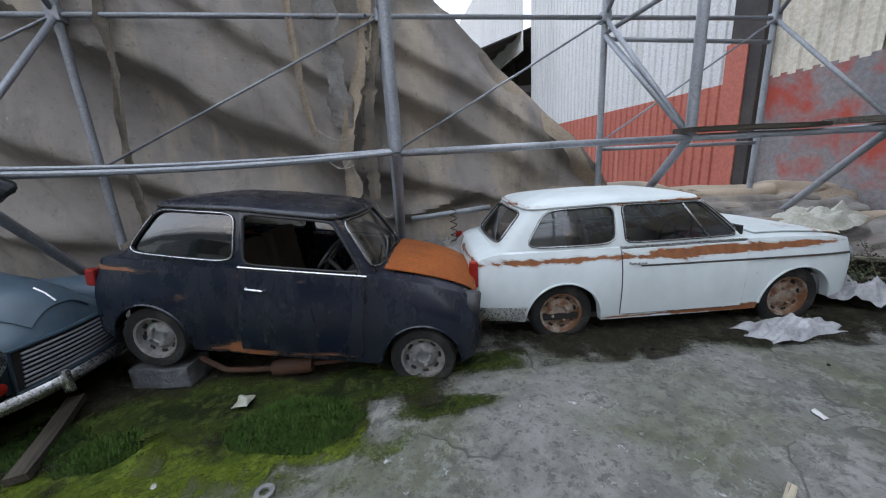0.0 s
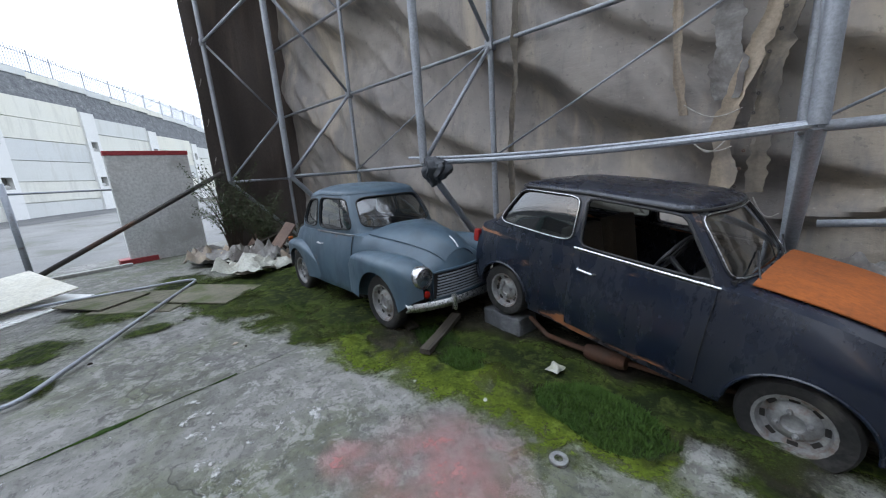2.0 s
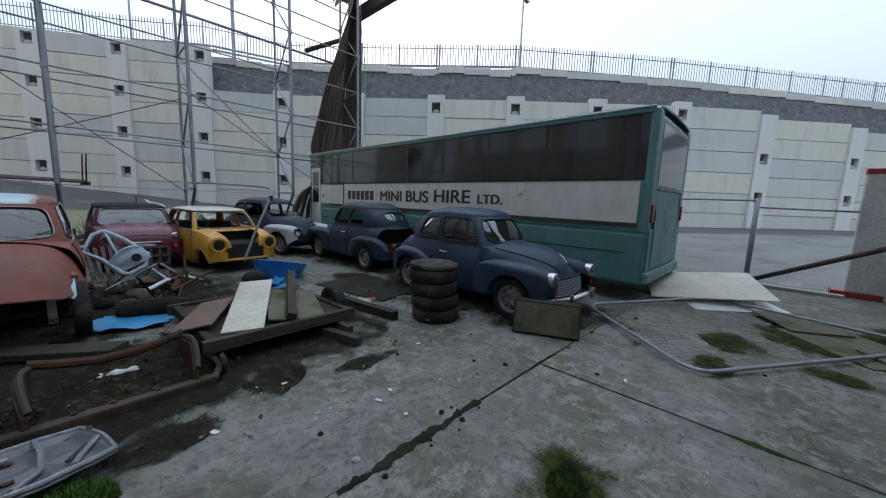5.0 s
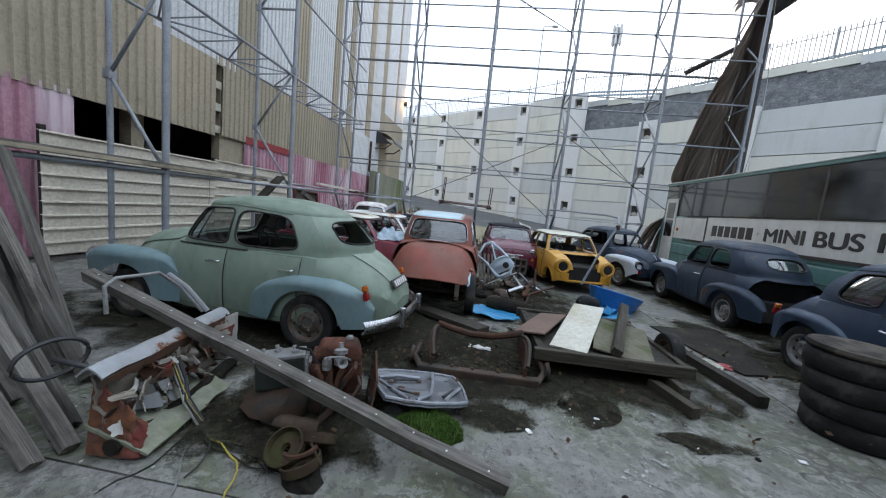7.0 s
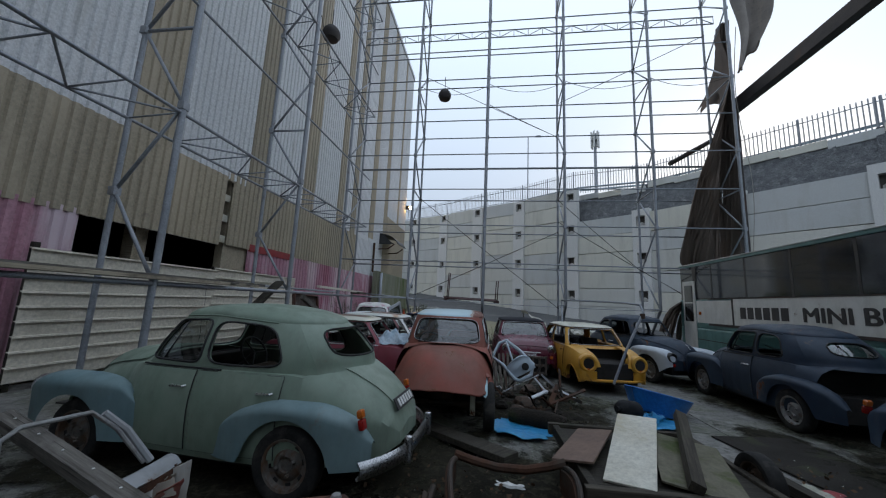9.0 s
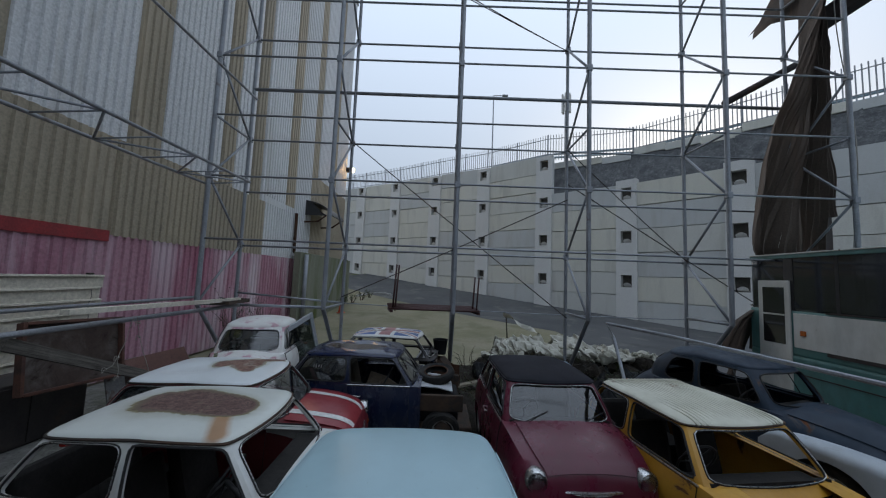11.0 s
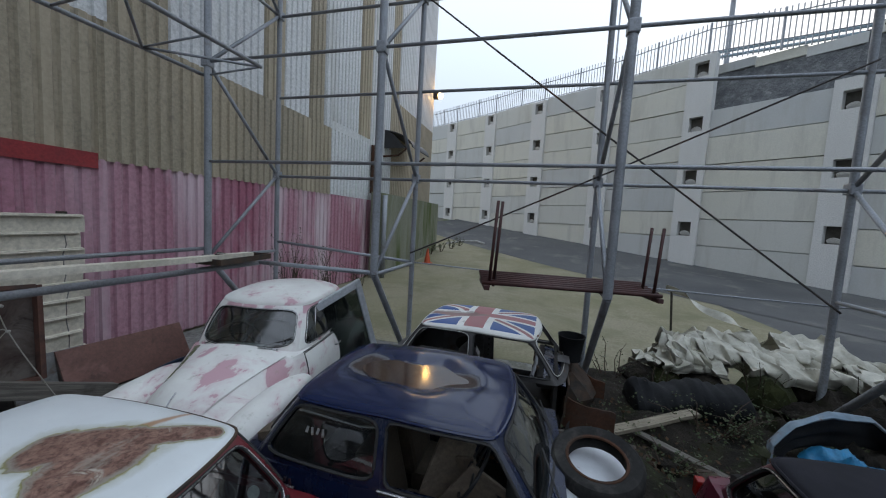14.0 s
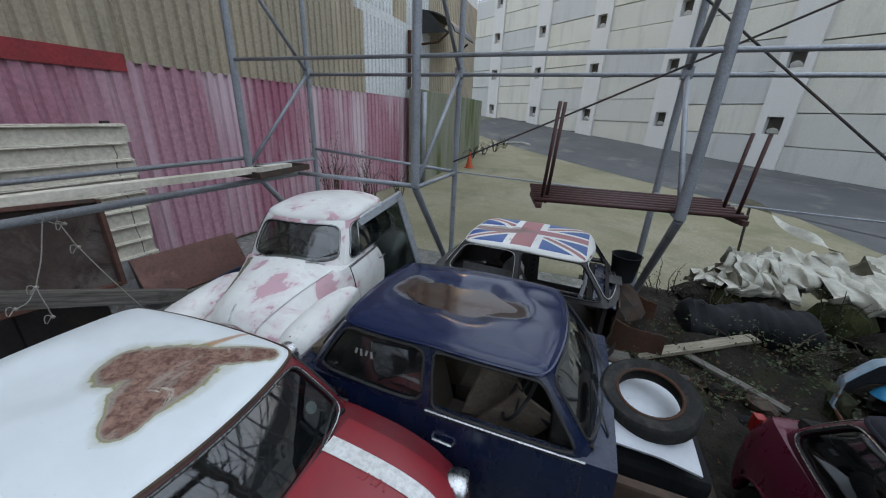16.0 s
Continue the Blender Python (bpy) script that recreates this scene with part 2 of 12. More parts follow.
def spread(name, rim, mid, core, reach=0.30, rough=0.95):
    """Something that spreads thinly over the ground: its rim breaks up into islands, its middle is thick."""
    k = Nodes(name)
    gen = k.n.new("ShaderNodeTexCoord").outputs["Generated"]
    sep = k.n.new("ShaderNodeSeparateXYZ")
    k.link(gen, sep.inputs[0])
    dx, dy = [k.math("MULTIPLY", k.math("SUBTRACT", sep.outputs[i], 0.5), 2.0) for i in (0, 1)]
    d = k.math("SQRT", k.math("ADD", k.math("MULTIPLY", dx, dx), k.math("MULTIPLY", dy, dy)))
    n = k.noise(2.6, 10, 0.66, None, 0.4)
    v = k.math("ADD", k.math("SUBTRACT", 1.0, d), k.math("MULTIPLY", k.math("SUBTRACT", n, 0.5), 2.0))
    fine = k.noise(45, 6, 0.7)
    c = k.mix(k.ramp(v, reach, reach + 0.22), rim, mid)
    c = k.mix(k.ramp(k.math("ADD", v, k.math("MULTIPLY", k.math("SUBTRACT", k.noise(7, 7, 0.65), 0.5), 1.2)), reach + 0.22, reach + 0.5), c, core)
    c = k.mix(k.ramp(k.noise(11, 8, 0.7, None, 0.5), 0.50, 0.60), c, k.mix(0.5, c, tuple(1.9 * v for v in rim)))
    c = k.mix(k.ramp(fine, 0.30, 0.60), k.mix(1.0, c, (0.45, 0.45, 0.45), "MULTIPLY"), c)
    k.finish(c, rough, 0.0, fine, 0.8, 0.015, 0.1)
    t = k.n.new("ShaderNodeBsdfTransparent")
    mx = k.n.new("ShaderNodeMixShader")
    k.link(k.ramp(k.math("ADD", v, k.math("MULTIPLY", k.math("SUBTRACT", fine, 0.5), 0.7)), reach - 0.10, reach + 0.20), mx.inputs[0])
    k.link(t.outputs[0], mx.inputs[1])
    k.link(k.bsdf.outputs[0], mx.inputs[2])
    k.link(mx.outputs[0], k.n["Material Output"].inputs[0])
    return k.m


moss_flat = spread("flat_moss", (0.046, 0.058, 0.014), (0.032, 0.047, 0.009), (0.013, 0.019, 0.006))
moss_film = spread("bright_moss_film", (0.080, 0.104, 0.018), (0.078, 0.105, 0.012), (0.040, 0.060, 0.008))
soil_flat = spread("thin_soil_brown", (0.035, 0.034, 0.022), (0.024, 0.021, 0.014), (0.016, 0.014, 0.010), 0.22)
moss_deep = surface("cushion_moss", (0.022, 0.052, 0.007), (0.038, 0.075, 0.010), 6, 50, 0.95, bump=1.0, dist=0.03, stain=(0.012, 0.02, 0.006), amount=0.42, stain_scale=9)
apron = surface("apron_concrete", (0.17, 0.17, 0.165), (0.22, 0.218, 0.21), 0.4, 22, 0.85, bump=0.4, stain=(0.12, 0.12, 0.105), amount=0.42, stain_scale=0.6)
def panel_concrete():
    """Precast panels, each cast in its own khaki or blue-grey tone, rain-streaked."""
    k = Nodes("wall_panel")
    k.shift()
    tone = k.ramp(k.random, 0.30, 0.75)
    c = k.mix(tone, (0.615, 0.598, 0.51), (0.475, 0.49, 0.485))
    c = k.mix(k.math("MULTIPLY", k.ramp(k.noise(0.35, 5, 0.6, k.stretch(1.0, 1.0, 0.6)), 0.35, 0.68), 0.45), c, (0.60, 0.60, 0.57))
    c = k.mix(k.math("MULTIPLY", k.ramp(k.noise(1.4, 8, 0.68, k.stretch(1.0, 1.0, 0.15)), 0.50, 0.66), 0.55), c, (0.40, 0.39, 0.35))
    c = k.mix(k.math("MULTIPLY", k.ramp(k.noise(22, 6, 0.7), 0.60, 0.35), 0.35), c, (0.40, 0.39, 0.36))
    return k.finish(c, 0.85, 0.0, k.noise(20, 6, 0.7), 0.2, 0.01, 0.25)


wall_panel = panel_concrete()
# backs of the drain recesses, much darker than the pillars
drain_dark = surface("dark_drain_concrete", (0.10, 0.095, 0.085), (0.15, 0.145, 0.13), 3, 25, 0.85, bump=0.3)
wall_pillar = surface("wall_pillar", (0.72, 0.715, 0.69), (0.64, 0.635, 0.61), 0.5, 25, 0.8, bump=0.2, stain=(0.40, 0.38, 0.33), amount=0.33, streak=True)
dark_stone = surface("dark_stone", (0.10, 0.105, 0.11), (0.17, 0.175, 0.18), 2.5, 9, 0.9, bump=1.0, dist=0.08, stain=(0.24, 0.24, 0.24), amount=0.36, stain_scale=4)
old_wall = surface("old_wall", (0.34, 0.34, 0.32), (0.44, 0.43, 0.41), 1.0, 22, 0.85, bump=0.4, stain=(0.16, 0.16, 0.14), amount=0.40, streak=True)
green_wall = surface("green_wall", (0.20, 0.21, 0.15), (0.30, 0.30, 0.24), 0.8, 18, 0.9, bump=0.4, stain=(0.09, 0.11, 0.04), amount=0.45, streak=True)
clad_white = surface("white_cladding", (0.70, 0.705, 0.71), (0.62, 0.625, 0.63), 0.3, 20, 0.6, bump=0.15, stain=(0.42, 0.41, 0.38), amount=0.34, streak=True, vary=True)
clad_brown = surface("brown_cladding", (0.41, 0.345, 0.245), (0.335, 0.288, 0.215), 0.35, 18, 0.7, bump=0.2, stain=(0.44, 0.37, 0.27), amount=0.40, stain2=(0.20, 0.17, 0.135), amount2=0.33, streak=True, vary=True)
clad_red = surface("red_cladding", (0.37, 0.125, 0.185), (0.52, 0.30, 0.36), 0.4, 14, 0.65, bump=0.2, stain=(0.60, 0.48, 0.52), amount=0.47, stain_scale=0.7, streak=True, vary=True)
clad_orange = surface("orange_red_cladding", (0.50, 0.15, 0.10), (0.44, 0.12, 0.09), 0.5, 14, 0.7, bump=0.2, stain=(0.48, 0.20, 0.14), amount=0.38, streak=True)
clad_cream = surface("cream_sheeting", (0.68, 0.625, 0.52), (0.60, 0.555, 0.465), 0.6, 16, 0.65, bump=0.2, stain=(0.34, 0.31, 0.24), amount=0.36)
clad_grey = surface("grey_cladding", (0.50, 0.52, 0.55), (0.44, 0.46, 0.49), 0.5, 16, 0.6, bump=0.15, stain=(0.25, 0.25, 0.25), amount=0.36, streak=True)
old_red = surface("worn_red_block", (0.20, 0.20, 0.21), (0.27, 0.25, 0.25), 0.8, 14, 0.85, stain=(0.36, 0.07, 0.05), amount=0.46, stain_scale=0.9)
galvanised = surface("galvanised_tube", (0.34, 0.36, 0.39), (0.27, 0.285, 0.31), 3, 50, 0.5, 0.35, 0.2, 0.002, stain=(0.17, 0.15, 0.14), amount=0.34, stain_scale=4, vary=True)
steel_dark = surface("dark_steel", (0.045, 0.04, 0.04), (0.07, 0.06, 0.055), 2, 30, 0.75, 0.2, 0.3, 0.004, stain=(0.10, 0.05, 0.03), amount=0.38)
rusty = surface("rusty_steel", (0.095, 0.045, 0.027), (0.060, 0.034, 0.024), 4, 35, 0.9, 0.1, 0.6, 0.005, stain=(0.06, 0.045, 0.035), amount=0.42, stain_scale=3)
rusty_dark = surface("oily_rust", (0.055, 0.035, 0.025), (0.09, 0.055, 0.035), 5, 35, 0.75, 0.2, 0.6, 0.005, stain=(0.03, 0.028, 0.025), amount=0.45, stain_scale=4)
maroon_rack = surface("brown_red_tube", (0.075, 0.028, 0.026), (0.055, 0.022, 0.02), 3, 40, 0.6, 0.1, 0.2, 0.003)


def tarpaulin_material():
    """Old brown canvas: dark grey-brown with paler patches, rain streaks, mildew specks and a coarse weave."""
    k = Nodes("brown_tarpaulin")
    c = k.mix(k.ramp(k.noise(0.55, 6, 0.62, None, 0.5), 0.36, 0.66), (0.165, 0.148, 0.136), (0.290, 0.255, 0.222))
    c = k.mix(k.math("MULTIPLY", k.ramp(k.noise(1.1, 7, 0.66, k.stretch(1.0, 1.0, 0.10)), 0.50, 0.64), 0.6), c, (0.42, 0.345, 0.255))
    c = k.mix(k.math("MULTIPLY", k.ramp(k.noise(2.4, 8, 0.70, k.stretch(1.0, 1.0, 0.22)), 0.54, 0.66), 0.55), c, (0.125, 0.112, 0.105))
    c = k.mix(k.math("MULTIPLY", k.ramp(k.noise(13, 6, 0.65), 0.60, 0.66), 0.4), c, (0.09, 0.083, 0.076))
    c = k.mix(k.math("MULTIPLY", k.ramp(k.noise(21, 5, 0.6), 0.66, 0.70), 0.5), c, (0.38, 0.35, 0.31))
    weave = k.noise(90, 3, 0.6)
    crease = k.noise(5, 6, 0.6, k.stretch(1, 1, 2.2))
    return k.finish(c, k.math("ADD", 0.6, k.math("MULTIPLY", crease, 0.2)), 0.0, k.math("ADD", k.math("MULTIPLY", weave, 0.12), crease), 0.45, 0.03)


tarp_mat = tarpaulin_material()
tarp_pale = surface("pale_tarpaulin", (0.52, 0.515, 0.45), (0.40, 0.395, 0.33), 1.5, 30, 0.6, bump=0.3, stain=(0.20, 0.205, 0.13), amount=0.40, stain_scale=1.4)
tarp_tan = surface("tan_tarpaulin", (0.40, 0.32, 0.235), (0.29, 0.235, 0.18), 1.2, 35, 0.7, bump=0.3, stain=(0.15, 0.13, 0.11), amount=0.42)
tarp_streak = surface("bleached_tarpaulin", (0.30, 0.29, 0.27), (0.20, 0.19, 0.175), 1.5, 35, 0.7, bump=0.3, stain=(0.12, 0.105, 0.095), amount=0.46, stain_scale=2.2)
tarp_seam_mat = surface("stained_canvas_seam", (0.20, 0.165, 0.12), (0.13, 0.11, 0.09), 1.5, 35, 0.75, bump=0.3, stain=(0.08, 0.07, 0.06), amount=0.44, stain_scale=3)
plastic_sheet = surface("grey_plastic_sheet", (0.42, 0.42, 0.43), (0.30, 0.30, 0.31), 3, 30, 0.35, bump=0.3)
plastic_black = surface("black_plastic", (0.010, 0.011, 0.013), (0.020, 0.021, 0.023), 4, 30, 0.8, bump=0.3)
bag_mat = surface("dusty_bin_bag", (0.016, 0.019, 0.024), (0.034, 0.040, 0.048), 6, 30, 0.45, bump=0.5, stain=(0.07, 0.075, 0.08), amount=0.36, stain_scale=7)
plastic_blue = surface("blue_plastic", (0.015, 0.14, 0.46), (0.02, 0.19, 0.55), 3, 25, 0.45, bump=0.2, stain=(0.10, 0.16, 0.22), amount=0.33)
sheet_blue = surface("blue_sheet", (0.018, 0.20, 0.42), (0.035, 0.26, 0.48), 4, 25, 0.45, bump=0.3, stain=(0.04, 0.14, 0.22), amount=0.38)


def wood(name, dark, pale, rough=0.85):
    """Weathered wood: grain and splits along the length, each piece of its own tone."""
    k = Nodes(name)
    k.shift()
    along = k.stretch(0.7, 14.0, 14.0)
    grain = k.noise(3.0, 8, 0.7, along)
    c = k.mix(k.ramp(grain, 0.34, 0.66), dark, pale)
    tone = k.mix(k.random, (0.60, 0.60, 0.60), (1.15, 1.12, 1.08))
    c = k.mix(1.0, c, tone, "MULTIPLY")
    c = k.mix(k.math("MULTIPLY", k.ramp(k.noise(2.0, 7, 0.65), 0.52, 0.66), 0.7), c, tuple(v * 0.35 for v in dark))
    c = k.mix(k.math("MULTIPLY", k.ramp(k.noise(1.3, 6), 0.60, 0.70), 0.5), c, (0.05, 0.058, 0.03))
    split = k.ramp(k.noise(5.0, 4, 0.5, k.stretch(0.35, 16, 16)), 0.66, 0.70)
    c = k.mix(k.math("MULTIPLY", split, 0.8), c, tuple(v * 0.25 for v in dark))
    return k.finish(c, rough, 0.0, k.math("SUBTRACT", grain, split), 0.7, 0.006, 0.25)


timber = wood("weathered_timber", (0.066, 0.060, 0.053), (0.205, 0.192, 0.174))
timber_pale = wood("pale_timber", (0.22, 0.19, 0.145), (0.42, 0.375, 0.29))
timber_dark = wood("dark_timber", (0.026, 0.023, 0.018), (0.075, 0.066, 0.052))
# same brown canvas as the curtain; shade is put into these two darker colours
tarp_return = surface("shaded_return_canvas", (0.100, 0.080, 0.070), (0.058, 0.050, 0.046), 0.8, 30, 0.8, bump=0.4, stain=(0.15, 0.12, 0.095), amount=0.40, stain_scale=0.9, streak=True)
tarp_dark = surface("shaded_brown_tarpaulin", (0.150, 0.118, 0.096), (0.092, 0.074, 0.064), 0.8, 30, 0.8, bump=0.4, stain=(0.15, 0.105, 0.078), amount=0.40, stain_scale=0.9, streak=True)
board_white = surface("white_board", (0.58, 0.56, 0.48), (0.50, 0.47, 0.38), 2, 25, 0.6, bump=0.15, stain=(0.36, 0.31, 0.20), amount=0.40)
board_brown = surface("brown_board", (0.20, 0.135, 0.105), (0.15, 0.105, 0.085), 2, 25, 0.8, bump=0.3)
board_grey = surface("grey_board", (0.28, 0.275, 0.25), (0.22, 0.22, 0.19), 2, 25, 0.85, bump=0.3, stain=(0.10, 0.12, 0.05), amount=0.40)
rubber = surface("old_rubber", (0.016, 0.016, 0.016), (0.028, 0.027, 0.026), 5, 40, 0.85, bump=0.3, dist=0.004, stain=(0.055, 0.052, 0.046), amount=0.38, stain_scale=5)
chrome = surface("tarnished_chrome", (0.62, 0.62, 0.62), (0.50, 0.50, 0.50), 4, 60, 0.28, 1.0, 0.05, 0.001, stain=(0.24, 0.15, 0.10), amount=0.22, stain_scale=5)
wheel_grey = surface("grey_wheel", (0.20, 0.20, 0.20), (0.28, 0.28, 0.27), 6, 40, 0.6, 0.3, 0.2, 0.002, stain=(0.12, 0.07, 0.045), amount=0.40, stain_scale=8)
wheel_brown = surface("dull_brown_wheel", (0.085, 0.078, 0.070), (0.125, 0.112, 0.098), 6, 40, 0.75, 0.0, 0.3, 0.003, stain=(0.075, 0.040, 0.022), amount=0.46, stain_scale=9)
wheel_rusty = surface("rusty_wheel", (0.34, 0.29, 0.24), (0.22, 0.13, 0.085), 6, 40, 0.8, 0.0, 0.4, 0.003, stain=(0.13, 0.055, 0.025), amount=0.46, stain_scale=9)
# near-black: shade of cabins, drawn holes and slots is put into this colour
interior = surface("shaded_interior", (0.022, 0.021, 0.02), (0.035, 0.032, 0.03), 4, 30, 0.85, bump=0.3)
leather = surface("tan_trim", (0.11, 0.085, 0.06), (0.075, 0.06, 0.045), 4, 40, 0.7, bump=0.3)
seal = surface("rubber_seal", (0.02, 0.02, 0.02), (0.03, 0.03, 0.03), 8, 40, 0.7)
red_lens = surface("red_lens", (0.32, 0.015, 0.01), (0.25, 0.012, 0.01), 8, 40, 0.2)
amber_lens = surface("amber_lens", (0.50, 0.12, 0.015), (0.4, 0.1, 0.015), 8, 40, 0.25)
white_paint = surface("white_paint", (0.72, 0.72, 0.70), (0.64, 0.64, 0.61), 4, 30, 0.4, stain=(0.40, 0.36, 0.28), amount=0.30)
black_paint = surface("black_paint", (0.022, 0.022, 0.024), (0.035, 0.035, 0.036), 4, 30, 0.5)
red_paint = surface("red_paint", (0.33, 0.03, 0.035), (0.26, 0.03, 0.035), 3, 30, 0.5, stain=(0.2, 0.08, 0.06), amount=0.32)
leaf_mat = surface("leaf", (0.030, 0.048, 0.016), (0.060, 0.080, 0.028), 9, 30, 0.7, vary=True)
twig_mat = surface("twig", (0.09, 0.065, 0.05), (0.06, 0.045, 0.035), 9, 40, 0.9)
blue_rail = surface("pale_blue_rail", (0.36, 0.47, 0.54), (0.30, 0.40, 0.47), 1, 20, 0.6)
board_mossy = surface("mossy_khaki_board", (0.17, 0.155, 0.115), (0.125, 0.12, 0.085), 2, 25, 0.9, bump=0.4, stain=(0.055, 0.075, 0.020), amount=0.42, stain_scale=2.2, stain2=(0.05, 0.045, 0.035), amount2=0.34)
mat_dark = surface("sodden_mat", (0.020, 0.018, 0.015), (0.034, 0.030, 0.026), 2, 40, 0.95, bump=0.8, stain=(0.045, 0.050, 0.025), amount=0.38, stain_scale=2)
lid_mat = surface("rotten_lid", (0.10, 0.085, 0.07), (0.05, 0.045, 0.04), 5, 30, 0.9, bump=0.6, stain=(0.02, 0.018, 0.016), amount=0.45, stain_scale=5)
rope_mat = surface("rope", (0.42, 0.40, 0.36), (0.33, 0.31, 0.27), 20, 60, 0.9)


def glass_material(name, tint, rough=0.04, dust_haze=0.2):
    """Old glass: see-through and tinted, glossy by Fresnel, with a bluish film for dust and haze."""
    k = Nodes(name)
    clear = k.n.new("ShaderNodeBsdfTransparent")
    clear.inputs[0].default_value = (*tint, 1)
    gloss = k.n.new("ShaderNodeBsdfGlossy")
    gloss.inputs["Roughness"].default_value = rough
    slant = k.n.new("ShaderNodeLayerWeight")
    slant.inputs[0].default_value = 0.5
    shine = k.math("ADD", 0.11, k.math("MULTIPLY", k.math("POWER", slant.outputs["Facing"], 2.6), 0.90))
    film = k.n.new("ShaderNodeBsdfDiffuse")
    film.inputs[0].default_value = (0.15, 0.165, 0.185, 1)
    first, second = k.n.new("ShaderNodeMixShader"), k.n.new("ShaderNodeMixShader")
    k.link(k.math("MULTIPLY", k.ramp(k.noise(3, 7, 0.65), 0.3, 0.8), dust_haze), first.inputs[0])
    k.link(clear.outputs[0], first.inputs[1])
    k.link(film.outputs[0], first.inputs[2])
    k.link(shine, second.inputs[0])
    k.link(first.outputs[0], second.inputs[1])
    k.link(gloss.outputs[0], second.inputs[2])
    k.link(second.outputs[0], k.n["Material Output"].inputs[0])
    return k.m


glass = glass_material("car_glass", (0.34, 0.38, 0.37), 0.04, 0.07)
# thicker film here: distant haze over the bus windows, put into the colour
bus_glass = glass_material("bus_glass", (0.035, 0.032, 0.046), 0.08, 0.26)
lamp_glass = glass_material("lamp_glass", (0.85, 0.87, 0.87), 0.12, 0.2)

# ---- mesh helpers ----


def part(name, bm, material, parent=None, label="", smooth=False):
    """Links a bmesh as one mesh object under a thing or a part."""
    me = bpy.data.meshes.new(name)
    bm.normal_update()
    for e in bm.edges:
        if len(e.link_faces) == 2 and e.calc_face_angle(0.0) > 0.75:
            e.smooth = False
    bm.to_mesh(me)
    bm.free()
    if smooth:
        for p in me.polygons:
            p.use_smooth = True
    me.materials.append(material)
    ob = new(name, me)
    ob.parent = parent
    if label:
        tagged(ob, label)
    return ob


def thing(name, label, category, m=None, group="", kind=""):
    """An Empty at a thing's base, which parents its parts."""
    ob = new(name)
    if m is not None:
        ob.matrix_basis = m
    return tagged(ob, label, category, group, kind)


def single(name, bm, material, label, category, group="", kind="", smooth=False, m=None):
    """A thing that is one mesh."""
    ob = part(name, bm, material, None, "", smooth)
    if m is not None:
        ob.matrix_basis = m
    return tagged(ob, label, category, group, kind)


def add_box(bm, x0, x1, y0, y1, z0, z1, bevel=0.0, m=None):
    vs = [bm.verts.new(Vector((x, y, z)) if m is None else m @ Vector((x, y, z))) for z in (z0, z1) for y in (y0, y1) for x in (x0, x1)]
    fs = [bm.faces.new([vs[i] for i in f]) for f in ((0, 2, 3, 1), (4, 5, 7, 6), (0, 1, 5, 4), (2, 6, 7, 3), (0, 4, 6, 2), (1, 3, 7, 5))]
    if bevel:
        es = list({e for f in fs for e in f.edges})
        bmesh.ops.bevel(bm, geom=es, offset=bevel, segments=2, affect="EDGES", profile=0.6)
    return bm


def box(x0, x1, y0, y1, z0, z1, bevel=0.0, m=None):
    return add_box(bmesh.new(), x0, x1, y0, y1, z0, z1, bevel, m)


def add_tube(bm, a, b, r, n=8, r2=None, cap=True):
    """A round bar from a to b."""
    a, b = Vector(a), Vector(b)
    q = (b - a).to_track_quat("Z", "Y")
    r2 = r if r2 is None else r2
    rings = []
    for p, rr in ((a, r), (b, r2)):
        rings.append([bm.verts.new(p + q @ Vector((rr * math.cos(2 * math.pi * i / n), rr * math.sin(2 * math.pi * i / n), 0))) for i in range(n)])
    for i in range(n):
        bm.faces.new((rings[0][i], rings[0][(i + 1) % n], rings[1][(i + 1) % n], rings[1][i])).smooth = True
    if cap:
        bm.faces.new(rings[0][::-1])
        bm.faces.new(rings[1])
    return bm


def tube(a, b, r, n=8, r2=None):
    return add_tube(bmesh.new(), a, b, r, n, r2)


def add_pipe(bm, pts, r, n=8, closed=False):
    """A round bar along a bent line."""
    pts = [Vector(p) for p in pts]
    rings, k = [], len(pts)
    up = Vector((0.13, 0.21, 1)).normalized()
    for i, p in enumerate(pts):
        if closed:
            d = pts[(i + 1) % k] - pts[i - 1]
        else:
            d = pts[min(i + 1, k - 1)] - pts[max(i - 1, 0)]
        d.normalize()
        u = d.cross(up)
        if u.length < 0.05:
            u = d.cross(Vector((1, 0, 0)))
        u.normalize()
        v = u.cross(d)
        rr = r(i / max(1, k - 1)) if callable(r) else r
        rings.append([bm.verts.new(p + rr * (math.cos(2 * math.pi * j / n) * u + math.sin(2 * math.pi * j / n) * v)) for j in range(n)])
    for i in range(k if closed else k - 1):
        a, b = rings[i], rings[(i + 1) % k]
        for j in range(n):
            bm.faces.new((a[j], b[j], b[(j + 1) % n], a[(j + 1) % n])).smooth = True
    if not closed:
        bm.faces.new(rings[0])
        bm.faces.new(rings[-1][::-1])
    return bm


def pipe(pts, r, n=8, closed=False):
    return add_pipe(bmesh.new(), pts, r, n, closed)


def sheet(f, nu, nv, thick=0.0):
    """A surface f(u, v) with u and v from 0 to 1, as a grid, given some thickness."""
    bm = bmesh.new()
    g = [[bm.verts.new(Vector(f(i / nu, j / nv))) for j in range(nv + 1)] for i in range(nu + 1)]
    for i in range(nu):
        for j in range(nv):
            bm.faces.new((g[i][j], g[i + 1][j], g[i + 1][j + 1], g[i][j + 1])).smooth = True
    if thick:
        bm.normal_update()
        bmesh.ops.solidify(bm, geom=bm.faces[:], thickness=thick)
    return bm


